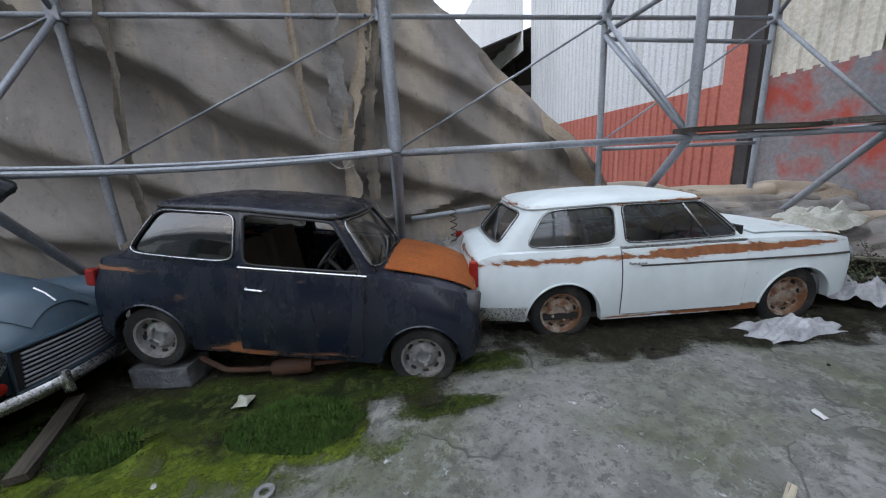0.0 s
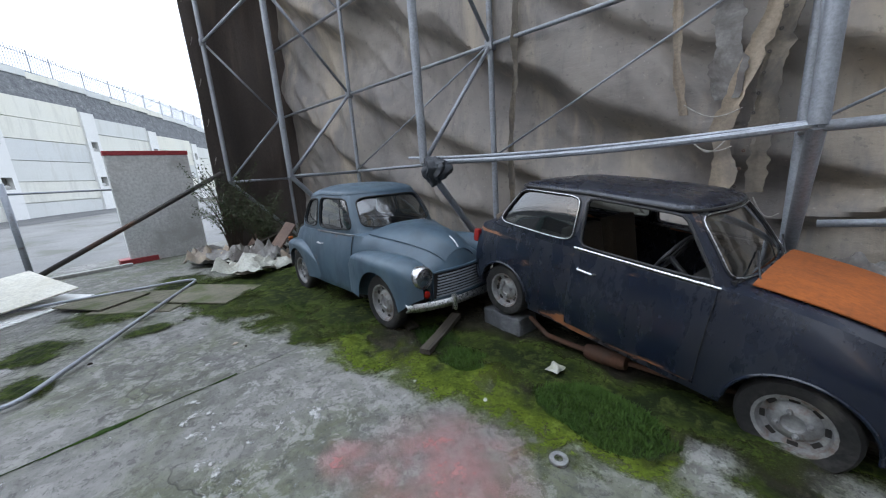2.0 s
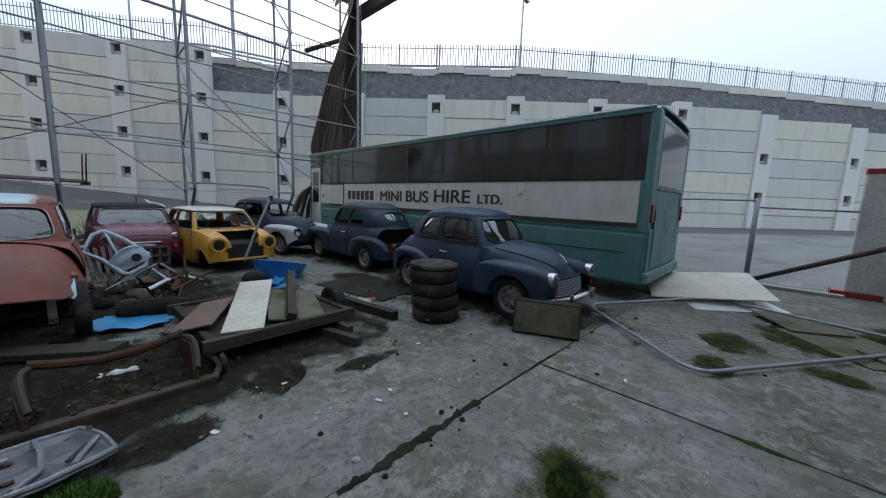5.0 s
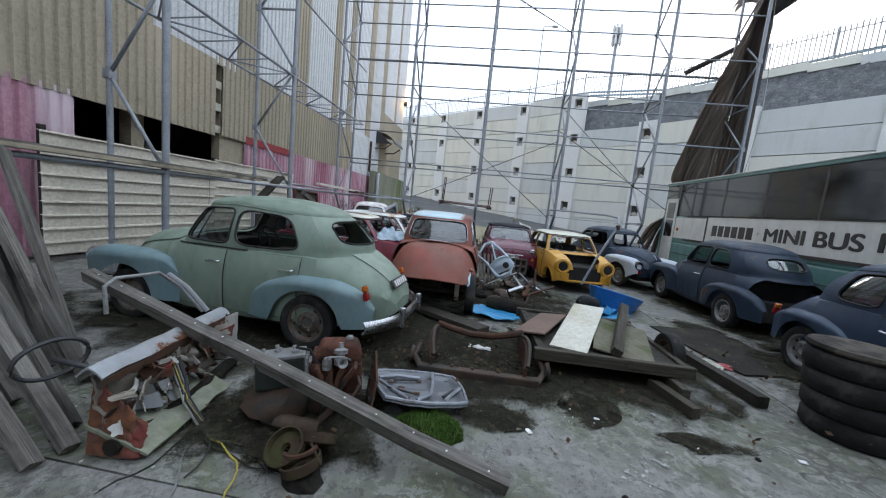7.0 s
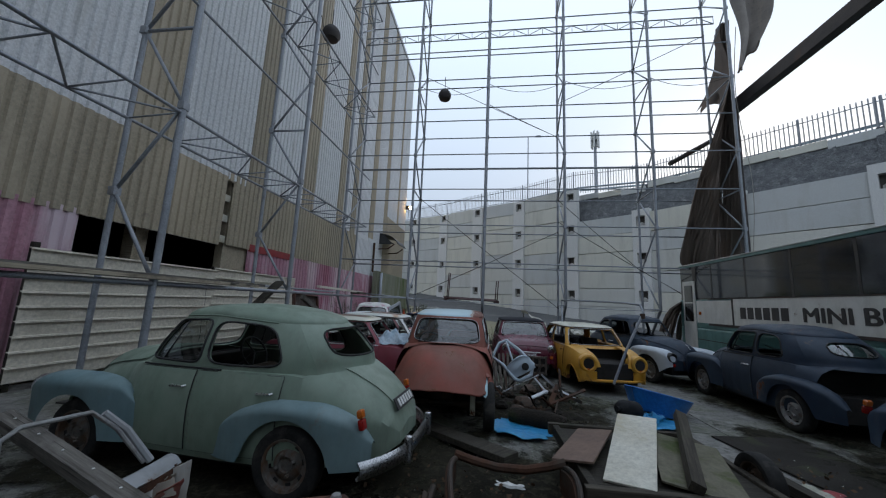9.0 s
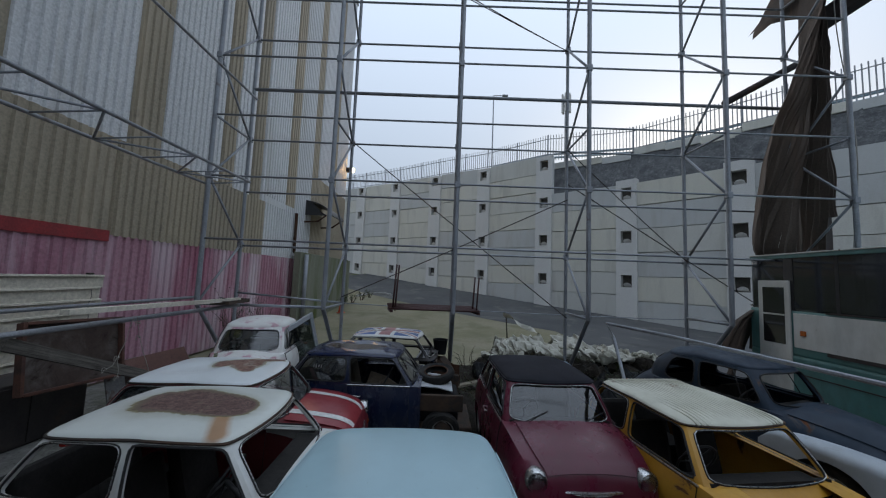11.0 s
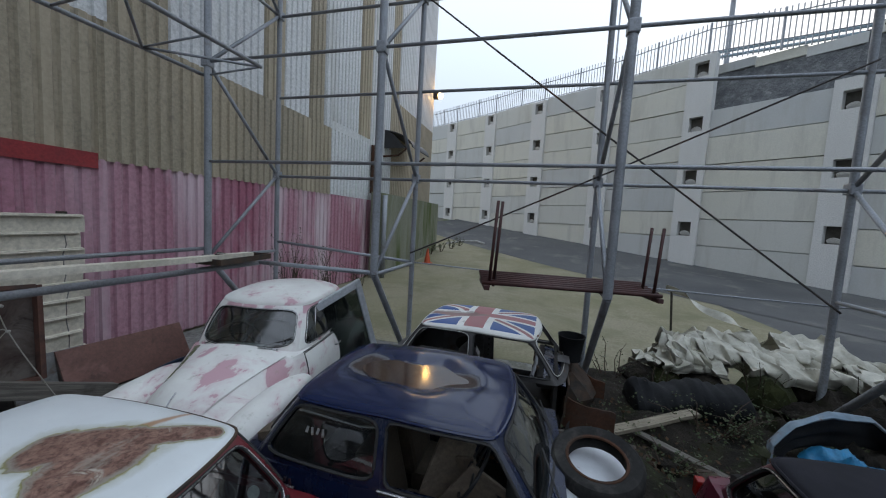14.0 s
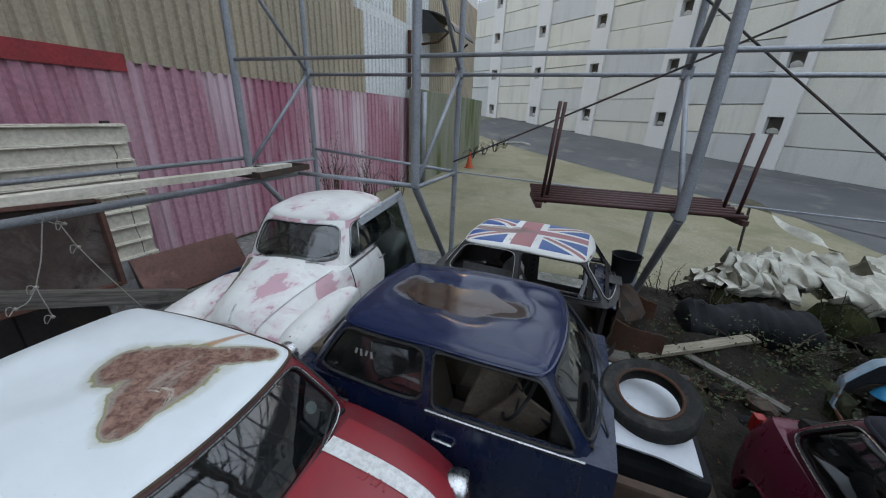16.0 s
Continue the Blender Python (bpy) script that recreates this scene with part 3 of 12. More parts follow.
def lathe(profile, n=20, m=None):
    """A turned shape about the z axis, from (radius, height) pairs."""
    bm = bmesh.new()
    rings = []
    for r, z in profile:
        ring = [Vector((r * math.cos(2 * math.pi * i / n), r * math.sin(2 * math.pi * i / n), z)) for i in range(n)]
        rings.append([bm.verts.new(m @ p if m else p) for p in ring])
    for a, b in zip(rings, rings[1:]):
        for i in range(n):
            bm.faces.new((a[i], a[(i + 1) % n], b[(i + 1) % n], b[i])).smooth = True
    if profile[0][0] > 1e-6 and profile[-1][0] < 1e-6:
        bm.faces.new(rings[0][::-1])
    if profile[-1][0] > 1e-6 and profile[0][0] < 1e-6:
        bm.faces.new(rings[-1])
    bmesh.ops.remove_doubles(bm, verts=bm.verts[:], dist=1e-5)
    return bm


def rnd(a, b):
    return random.uniform(a, b)


def wavy(x, y, z, s):
    return noise.noise(Vector((x, y, z)) * s)


def blob_mesh(pts, seed, r, flat=0.6, n=12):
    """A lumpy stone or clod."""
    bm = bmesh.new()
    bmesh.ops.create_icosphere(bm, subdivisions=2, radius=r)
    for v in bm.verts:
        k = 1 + 0.45 * wavy(v.co.x / r + seed, v.co.y / r, v.co.z / r, 1.1)
        v.co = Vector((v.co.x * k, v.co.y * k, v.co.z * k * flat))
    return bm


# -- moss --


# ---- ground ----


def ground_height(x, y):
    s, w = max(0.0, -17.0 - y), max(0.0, -13.0 - x)
    fade = min(1.0, max(0.0, (x + 30) / 20))
    return 0.0042 * min(s, 26) ** 2 * fade + min(0.5, 0.02 * w)


def ground_patch(name, outline, nu, nv, dz, material, label, category):
    """A piece of ground over the quadrilateral of four corners, which follows the ground's height."""
    a, b, c, d = [Vector((*p, 0)) for p in outline]

    def f(u, v):
        p = (a * (1 - u) + b * u) * (1 - v) + (d * (1 - u) + c * u) * v
        return (p.x, p.y, ground_height(p.x, p.y) + dz)
    return single(name, sheet(f, nu, nv), material, label, category, kind="structure", smooth=True)


def build_ground():
    xs = [-900, -300, -120] + list(range(-60, 41, 4)) + [90, 300, 900]
    ys = [-900, -300, -120] + list(range(-60, 31, 4)) + [90, 300, 900]
    bm = bmesh.new()
    g = [[bm.verts.new((x, y, ground_height(x, y) - 0.05)) for y in ys] for x in xs]
    for i in range(len(xs) - 1):
        for j in range(len(ys) - 1):
            bm.faces.new((g[i][j], g[i + 1][j], g[i + 1][j + 1], g[i][j + 1]))
    single("ground", bm, earth, "bare grey-brown earth and gravel ground", "ground", kind="structure", smooth=True)
    ground_patch("pavement_pad", ((9, -15.45), (-6.0, -15.45), (-4.6, -24.8), (9.0, -45)), 26, 24, -0.015, concrete_pad, "yellow-green stained concrete pad beyond the scaffold", "pavement")
    ground_patch("road", ((12.8, -38.5), (-46, 14), (-46, 3.5), (4.6, -45.5)), 60, 10, -0.004, asphalt, "dark grey asphalt road along the retaining wall", "road")
    ground_patch("road_mouth", ((-4.5, -15.45), (-12, -15.45), (-10.5, -25.5), (-2.0, -30.0)), 20, 20, -0.019, asphalt, "grey worn tarmac between the yard and the road", "road")
    ground_patch("pavement_side", ((-12, -15.4), (-10.9, 14), (-40, 9.0), (-10.5, -25.5)), 16, 16, -0.02, apron, "pale worn concrete apron beside the yard", "pavement")


build_ground()

# ---- retaining wall ----
WALL_LINE = [(22.5, -50.5), (18.2, -47.7), (14.0, -45.2), (9.9, -42.8), (5.8, -40.3), (1.7, -37.4), (-2.5, -34.7), (-6.65, -31.2), (-10.95, -27.7), (-14.7, -23.6),
             (-18.6, -19.1), (-22.3, -14.7), (-26.3, -10.4), (-30.4, -6.0), (-35.3, -1.5), (-40.8, 3.4), (-46.5, 8.3), (-52.5, 13.2), (-59, 18.0)]


def lower_wall_top(i):
    return 12.0 if i < 7 else (9.0 if i < 13 else 9.0 - 0.55 * (i - 13))


def stone_top(i):
    return 11.6 - 0.28 * max(0, i - 11)


def build_retaining_wall():
    wall = thing("retaining_wall", "tall grey precast concrete retaining wall with pale drained pillars", "retaining wall", kind="structure")
    stone = thing("stone_wall", "dark grey stone revetment with a stepped top above the concrete wall", "stone wall", kind="structure")
    n = len(WALL_LINE)
    for i, (x, y) in enumerate(WALL_LINE):
        p = Vector((x, y, 0))
        q = Vector((*WALL_LINE[min(i + 1, n - 1)], 0)) if i < n - 1 else p + (p - Vector((*WALL_LINE[i - 1], 0)))
        d = (q - p)
        length = d.length
        d.normalize()
        side = Vector((-d.y, d.x, 0))
        if side.dot(Vector((0, 0, 0)) - p) < 0:
            side = -side
        m = Matrix.Translation(p) @ Matrix((d, side, Vector((0, 0, 1)))).transposed().to_4x4()
        gz = ground_height(x, y) - 0.4
        top = lower_wall_top(i)
        ptop = 11.9 if i <= 7 else top + 0.25
        rise = max(0.0, 0.14 * (7 - i)) if i < 7 else 0.0
        rows = [2.75 + rise, 5.55 + rise, 8.35 + rise] + ([11.2 + rise * 0.5] if i <= 7 else [])
        # pillar: a frame round each drain opening
        bm = bmesh.new()
        z = gz
        for r in rows:
            if r + 0.4 > ptop:
                continue
            add_box(bm, -0.62, 0.62, -0.30, 0.16, z, r - 0.38)
            add_box(bm, -0.62, -0.32, -0.30, 0.16, r - 0.38, r + 0.38)
            add_box(bm, 0.32, 0.62, -0.30, 0.16, r - 0.38, r + 0.38)
            z = r + 0.38
        add_box(bm, -0.62, 0.62, -0.30, 0.16, z, ptop)
        pil = part("pillar", bm, wall_pillar, wall, "pale concrete pillar with square drain openings")
        pil.matrix_basis = m
        for r in rows:
            if r + 0.4 > ptop:
                continue
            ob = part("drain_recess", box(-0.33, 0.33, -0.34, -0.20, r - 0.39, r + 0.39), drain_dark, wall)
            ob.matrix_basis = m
            bm = sheet(lambda u, v: ((u - 0.5) * 0.46, -0.19 + 0.20 * math.sin(v * 1.5), r - 0.33 + 0.24 * v * (1 - 0.5 * (2 * u - 1) ** 2)), 6, 4, 0.02)
            ob = part("drain_spout", bm, wall_pillar, wall)
            ob.matrix_basis = m
        if i == n - 1:
            break
        # panels
        top2 = lower_wall_top(i + 1) if not (i == 6) else 12.0
        t_here = 12.0 if i < 7 else top
        count = max(5, round((t_here - gz) / 1.4))
        for k in range(count):
            z0, z1 = gz + (t_here - gz) * k / count + 0.02, gz + (t_here - gz) * (k + 1) / count - 0.02
            ob = part("panel", box(0.62, length - 0.62, -0.25, rnd(-0.02, 0.03), z0, z1, 0.015), wall_panel, wall)
            ob.matrix_basis = m
        ob = part("backing", box(0.6, length - 0.6, -0.6, -0.2, gz, t_here - 0.05), wall_panel, wall)
        ob.matrix_basis = m
        # stone revetment, laid back behind the concrete and stepped along the top
        if i >= 7:
            for k in range(3):
                x0, x1 = length * k / 3, length * (k + 1) / 3
                st = stone_top(i) - 0.12 * k

                def f(u, v, x0=x0, x1=x1, st=st, m=m):
                    lx, lz = x0 - 0.3 + (x1 - x0 + 0.6) * u, t_here - 0.8 + (st - t_here + 0.8) * v
                    w = m @ Vector((lx, 0, lz))
                    return (lx, -0.34 - 1.1 * v + 0.10 * wavy(w.x, w.y, w.z, 1.6), lz)
                ob = part("stone_face", sheet(f, 6, 9), dark_stone, stone)
                ob.matrix_basis = m
                ob = part("coping", box(x0, x1, -1.75, -1.25, st - 0.35, st + 0.12, 0.02), wall_panel, stone, "pale concrete coping step")
                ob.matrix_basis = m
    # the fence along the top: pales, two rails, and posts
    fence = thing("parapet_fence", "grey steel palisade fence with pale blue rails along the wall top", "fence", kind="structure")
    pales, rails = bmesh.new(), bmesh.new()
    blue = bmesh.new()

    def on_top(i):
        p, q = Vector((*WALL_LINE[max(0, i - 1)], 0)), Vector((*WALL_LINE[min(n - 1, i + 1)], 0))
        d = (q - p).normalized()
        side = Vector((-d.y, d.x, 0))
        if side.dot(-p) < 0:
            side = -side
        return Vector((*WALL_LINE[i], 0)) - side * (0.5 if i <= 7 else 1.5) + Vector((0, 0, 12.0 if i <= 7 else stone_top(i))), side
    for i in range(n - 1):
        (p, side), (q, _) = on_top(i), on_top(i + 1)
        cnt = int((q - p).length / 0.20)
        for k in range(cnt):
            c = p.lerp(q, k / cnt)
            w = 0.045 if k % 14 == 0 else 0.020
            add_box(pales, c.x - w, c.x + w, c.y - w, c.y + w, c.z - 0.25, c.z + 1.75 + rnd(-0.02, 0.02))
        for h in (0.25, 1.45):
            add_tube(rails, p + Vector((0, 0, h)), q + Vector((0, 0, h)), 0.03, 5)
        if i >= 6:
            for h in (0.35, 0.62):
                add_tube(blue, p - side * 1.2 + Vector((0, 0, h)), q - side * 1.2 + Vector((0, 0, h)), 0.08, 6)
    ob = part("pale", pales, galvanised, fence)
    tagged(ob, kind="stuff")
    part("rail", rails, galvanised, fence)
    part("barrier_rail", blue, blue_rail, fence, "pale blue painted rail")


build_retaining_wall()


def build_far_lamps():
    for x, y, z, arm in ((-3.9, -41.0, 22.0, 0.8), (-26.0, -17.0, 18.0, 0.0)):
        lamp = thing("street_lamp", "slim grey street lamp post behind the wall", "street lamp", pose(x, y, 9))
        part("pole", tube((0, 0, 0), (0, 0, z - 9), 0.09, 8, 0.06), galvanised, lamp)
        part("arm", tube((0, 0, z - 9), (-arm - 0.2, 0, z - 8.95), 0.04), galvanised, lamp)
        part("lantern", box(-arm - 0.7, -arm - 0.1, -0.14, 0.14, z - 9.05, z - 8.9, 0.03), galvanised, lamp)
    mast = thing("antenna_mast", "tall mobile phone antenna mast with upright panels", "antenna mast", pose(-11.6, -41.0, 9))
    part("pole", tube((0, 0, 0), (0, 0, 13.2), 0.2, 10, 0.16), galvanised, mast)
    for k in range(6):
        a = k * math.pi / 3
        part("antenna_panel", box(0.40 * math.cos(a) - 0.09, 0.40 * math.cos(a) + 0.09, 0.40 * math.sin(a) - 0.09, 0.40 * math.sin(a) + 0.09, 11.4, 13.4, 0.02), wall_pillar, mast)
    part("collar", lathe([(0.16, 12.3), (0.45, 12.3), (0.45, 12.4), (0.16, 12.4)], 12), galvanised, mast)


build_far_lamps()

# ---- the tall clad building ----
FX = 7.7


def corrugated(y0, y1, z0, z1, x, pitch=0.2, depth=0.035, horizontal=False, thick=0.012):
    """A trapezoid-ribbed sheet in the plane x; the ribs stand up, or lie along y."""
    bm = bmesh.new()
    span = (z1 - z0) if horizontal else (y1 - y0)
    prof, s = [], 0.0
    while s < span - 1e-6:
        for ds, dx in ((0.0, 0.0), (0.30, 0.0), (0.42, -depth), (0.88, -depth)):
            if s + ds * pitch <= span:
                prof.append((s + ds * pitch, dx))
        s += pitch
    prof.append((span, 0.0))
    rows = []
    for s, dx in prof:
        if horizontal:
            rows.append((bm.verts.new((x + dx, y0, z0 + s)), bm.verts.new((x + dx, y1, z0 + s))))
        else:
            rows.append((bm.verts.new((x + dx, y0 + s, z0)), bm.verts.new((x + dx, y0 + s, z1))))
    for a, b in zip(rows, rows[1:]):
        bm.faces.new((a[0], b[0], b[1], a[1]))
    bm.normal_update()
    bmesh.ops.solidify(bm, geom=bm.faces[:], thickness=thick)
    return bm


def build_building():
    core = thing("wall_building", "tall industrial building clad in worn white, brown and pink-red ribbed steel", "building", kind="structure")
    top = 22.0
    # solid core behind the cladding, left open where the sheets are missing
    bm = bmesh.new()
    for y0, y1, z0, z1 in ((-29.3, -10.4, -0.2, top), (-10.4, -5.85, -0.2, 2.15), (-10.4, -5.85, 4.95, top), (-10.4, -9.45, 2.15, 4.95), (-9.2, -5.85, 3.0, 4.95), (-5.85, 6.2, -0.2, top)):
        add_box(bm, FX + 0.05, FX + 0.30, y0, y1, z0, z1)
    part("core", bm, clad_brown, core)
    part("end_wall", box(FX + 0.3, FX + 26, -29.3, -29.0, -0.2, top), clad_white, core)
    part("north_wall", box(FX + 0.3, FX + 26, 5.9, 6.2, -0.2, top), clad_white, core)
    part("far_wall", box(FX + 26, FX + 26.3, -29.3, 6.2, -0.2, top), clad_white, core)
    part("roof", box(FX - 0.1, FX + 26.4, -29.4, 6.3, top, top + 0.3), clad_grey, core)
    part("inner_floor", box(FX + 0.3, FX + 26, -29, 5.9, -0.2, 0.02), concrete, core)
    # cladding: pink-red foot, brown band, and tall stripes
    part("cladding", corrugated(-21.5, -10.4, 0.05, 3.1, FX, 0.2), clad_red, core, "pink-red ribbed steel cladding")
    part("cladding", corrugated(-29.35, -21.5, 0.05, 3.1, FX, 0.2), clad_red, core, "pink-red ribbed steel cladding")
    part("cladding", corrugated(-5.85, -4.4, 0.05, 3.05, FX, 0.2), clad_red, core, "pink-red ribbed steel cladding")
    part("cladding", corrugated(-4.4, 3.9, 0.05, 2.95, FX, 0.2), clad_grey, core, "pale grey ribbed steel cladding")
    part("cladding", corrugated(-10.4, -5.85, 0.05, 2.15, FX, 0.2), clad_grey, core)
    part("flashing", box(FX - 0.075, FX - 0.04, -12.9, -10.4, 2.95, 3.18), red_paint, core, "dark red flashing strip")
    for y0, y1, z0, z1 in ((-29.35, -23.6, 3.1, 7.6), (-19.0, -12.9, 3.08, 5.15), (-12.9, -9.45, 3.0, 5.15), (-9.2, -3.0, 2.95, 4.95), (-3.0, 3.9, 2.95, 4.9), (-9.45, -9.2, 4.85, 5.15)):
        part("cladding", corrugated(y0, y1, z0, z1, FX - 0.012 - 0.006 * (z1 > 5.1), 0.2), clad_brown, core, "brown ribbed steel cladding")
    part("cladding", corrugated(-23.6, -19.0, 3.1, 5.4, FX, 0.2), clad_white, core)
    edges = [-29.35, -27.2, -26.7, -24.2, -23.4, -21.6, -20.7, -18.6, -17.9, -16.9, -16.2, -14.0, -13.1, -10.9, -10.0, -7.4, -6.4, -4.1, -3.1, -0.6, 0.4, 3.0, 4.0, 6.2]
    for k, (y0, y1) in enumerate(zip(edges, edges[1:])):
        z0 = 7.6 if y1 <= -23.6 else (5.4 if y1 <= -18.9 else (5.15 if y1 < -9 else 4.9))
        part("cladding", corrugated(y0, y1, z0, top, FX, 0.2), clad_brown if k % 2 else clad_white, core, "brown ribbed steel cladding" if k % 2 else "dull white ribbed steel cladding")
    # slats seen in the narrow gap and columns in the opening
    for k in range(3):
        part("slat", box(FX + 0.02, FX + 0.06, -9.45, -9.2, 3.05 + 0.6 * k, 3.25 + 0.6 * k), board_white, core)
    part("column", box(FX + 0.4, FX + 0.7, -7.55, -7.25, 0, 5), timber_pale, core, "orange-lit timber post")
    # end pier and lower shed with the orange-red foot further along
    part("pier", box(FX - 0.25, FX + 0.25, 6.2, 6.85, -0.2, 9.0), steel_dark, core, "dark steel stanchion")
    part("pier_foot", box(FX - 0.28, FX + 0.28, 6.45, 6.9, -0.2, 3.6), clad_orange, core, "orange-red painted pier foot")
    part("block_wall", box(FX - 0.06, FX + 0.04, 3.9, 6.2, -0.1, 2.85), old_red, core, "grey block wall with flaking red paint")
    part("cladding", corrugated(4.6, 6.2, 2.8, 4.9, FX - 0.02, 0.25), clad_cream, core, "cream ribbed sheeting")
    # flat dark panel drawn for a recess, its shade put into the colour
    part("recess_dark_panel", box(FX - 0.05, FX + 0.03, 3.95, 4.55, 2.9, 4.9), steel_dark, core)
    shed = thing("shed_wall", "white ribbed steel shed with an orange-red foot", "shed", kind="structure")
    part("core", box(FX + 0.05, FX + 0.3, 6.85, 17.2, -0.2, 9.5), clad_white, shed)
    part("cladding", corrugated(6.85, 17.2, 2.9, 9.5, FX, 0.25), clad_white, shed, "clean white ribbed steel cladding")
    part("cladding", corrugated(6.85, 17.2, 0.0, 2.9, FX - 0.004, 0.25), clad_orange, shed, "orange-red painted cladding")
    part("canopy_roof", sheet(lambda u, v: (FX - 6 + 9 * u, 17.3 + 16 * v, 5.4 + 3.2 * u + 0.05 * math.sin(70 * v)), 6, 120, 0.06), steel_dark, shed, "dark sheet roof of an open shed")
    part("beam", box(FX - 5.8, FX + 3, 17.25, 17.5, 4.7, 5.0), steel_dark, shed)
    for k in range(6):
        part("canopy_post", box(FX + 2.6, FX + 2.8, 18 + 2.6 * k, 18.2 + 2.6 * k, -0.2, 8.4), steel_dark, shed)
    part("back_wall", box(FX + 3.0, FX + 3.2, 17.2, 34, -0.2, 8.6), steel_dark, shed)
    part("side_wall", corrugated(17.2, 40, 6.5, 12, FX - 0.4, 0.25), clad_white, shed)
    # entrance with a hood, at the far end of the facade
    porch = thing("porch_hood", "dark curved sheet-metal hood on brackets over a side entrance", "porch hood")
    part("hood", sheet(lambda u, v: (FX - 0.05 - 1.3 * math.sin(v * 1.45), -25.0 + 2.2 * u, 6.1 - 0.55 * (1 - math.cos(v * 1.5)) - 0.2 * v), 6, 8, 0.04), black_paint, porch)
    for y in (-25.0, -22.8):
        part("bracket", pipe([(FX, y, 5.0), (FX - 0.7, y, 5.05), (FX - 1.1, y, 5.35)], 0.04), rusty, porch)
    part("cheek", sheet(lambda u, v: (FX - 0.05 - 1.25 * u * (1 - 0.3 * v), -22.8, 5.35 + 0.7 * v * (1 - u * u)), 5, 4, 0.03), black_paint, porch)
    part("downpipe", pipe([(FX - 0.15, -21.6, 5.2), (FX - 0.15, -21.6, 3.4), (FX - 0.4, -21.6, 3.2), (FX - 0.4, -21.6, 0.2)], 0.07), rusty, porch)
    garden_wall = thing("wall_boundary", "green-stained rendered boundary wall", "wall", kind="structure")
    part("render", box(FX - 0.6, FX - 0.3, -29.5, -21.3, -0.2, 3.4, 0.02), green_wall, garden_wall)
    part("post", tube((FX - 0.75, -21.6, 0), (FX - 0.75, -21.6, 3.3), 0.1), galvanised, garden_wall)
    lamp = thing("wall_lamp", "lit orange sodium floodlight on the building corner", "wall lamp")
    part("housing", box(FX - 0.35, FX, -29.4, -29.1, 9.55, 9.85, 0.03), steel_dark, lamp)
    k = Nodes("sodium_glow")
    k.bsdf.inputs["Base Color"].default_value = (1, 0.6, 0.2, 1)
    k.bsdf.inputs["Emission Color"].default_value = (1, 0.55, 0.16, 1)
    k.bsdf.inputs["Emission Strength"].default_value = 60
    part("lens", lathe([(0, -0.14), (0.12, -0.12), (0.17, 0), (0.12, 0.12), (0, 0.14)], 12, pose(FX - 0.42, -29.25, 9.7)), k.m, lamp, "glowing orange lamp")


build_building()


def build_sheet_fence():
    fence = thing("sheet_fence", "cream seamed steel sheets laid sideways as a fence", "fence", kind="structure")
    rng = random.Random(17)
    for y0, y1, z0, x in ((-12.5, -8.72, 0.20, 7.25), (-8.68, -5.0, 0.14, 7.2)):
        for k in range(9):
            a, z, dx = y0 + rng.uniform(-0.05, 0.06), z0 + 0.228 * k, rng.uniform(-0.006, 0.006)
            def band(u, v, a=a, z=z, dx=dx):
                return (x + dx + 0.006 * wavy(u * 5, v, z, 1.0) - 0.004 * math.sin(math.pi * v), a + (y1 - a) * u, z + 0.224 * v + 0.006 * wavy(u * 3, z, 2, 1.0))
            sh = part("sheet", sheet(band, 24, 3, 0.010), clad_cream, fence)
            part("seam", sheet(lambda u, v: (x + dx - 0.052 + 0.052 * v, a + 0.03 + (y1 - a) * u, z + 0.222 + 0.010 * v + 0.006 * wavy(u * 3, z, 2, 1.0)), 24, 1, 0.012), clad_cream, sh)
            part("seam_lip", pipe([(x + dx - 0.052, a + 0.03 + (y1 - a) * u, z + 0.214 + 0.006 * wavy(u * 3, z, 2, 1.0)) for u in np.linspace(0, 1, 13)], 0.010, 6), clad_cream, sh)
        part("end_crack", pipe([(x - 0.02, y0 + 0.22 + 0.05 * wavy(k * 0.9, y0, 1, 1.0), z0 + 0.1 + 0.13 * k) for k in range(14)], 0.006, 5), wheel_grey, fence, "dark cracked line in the coating")
    for y in (-12.3, -10.5, -8.75, -6.9, -5.1):
        part("post", box(7.27, 7.35, y - 0.04, y + 0.04, 0, 2.3), timber_dark, fence)


build_sheet_fence()

# ---- scaffold hall ----
PITCH = 1.4


def build_tower(front, back, top, pitch, foot=1.72, label="grey galvanised lattice scaffold tower with a kicked-back foot", leg=True):
    """A flat lattice tower between a front post, which ends above head height, and a back post on the ground."""
    f, b = Vector((*front, 0)), Vector((*back, 0))
    tw = thing("scaffold_tower", label, "scaffold tower", Matrix.Translation(b), "scaffold towers")
    f0 = f - b
    part("post", tube((0, 0, 0), (0, 0, top), 0.042, 10), galvanised, tw)
    part("post", tube(f0 + Vector((0, 0, foot if leg else 0)), f0 + Vector((0, 0, top)), 0.05, 10), galvanised, tw)
    part("base_plate", box(-0.12, 0.12, -0.12, 0.12, 0, 0.02), steel_dark, tw)
    if leg:
        part("leg", tube(f0 + Vector((0, 0, foot)), (0, 0, 0.08), 0.045, 10), galvanised, tw)
    z, side = foot, True
    part("rung", tube(f0 + Vector((0, 0, foot)), (0, 0, foot), 0.028), galvanised, tw)
    while z + pitch < top:
        a = f0 + Vector((0, 0, z)) if side else Vector((0, 0, z))
        c = Vector((0, 0, z + pitch)) if side else f0 + Vector((0, 0, z + pitch))
        part("brace", tube(a, c, 0.028), galvanised, tw)
        part("coupler", box(c.x - 0.06, c.x + 0.06, c.y - 0.06, c.y + 0.06, c.z - 0.07, c.z + 0.07, 0.015), galvanised, tw)
        z, side = z + pitch, not side
        if round((z - foot) / pitch) % 3 == 0:
            part("rung", tube(f0 + Vector((0, 0, z)), (0, 0, z), 0.026), galvanised, tw)
    return tw


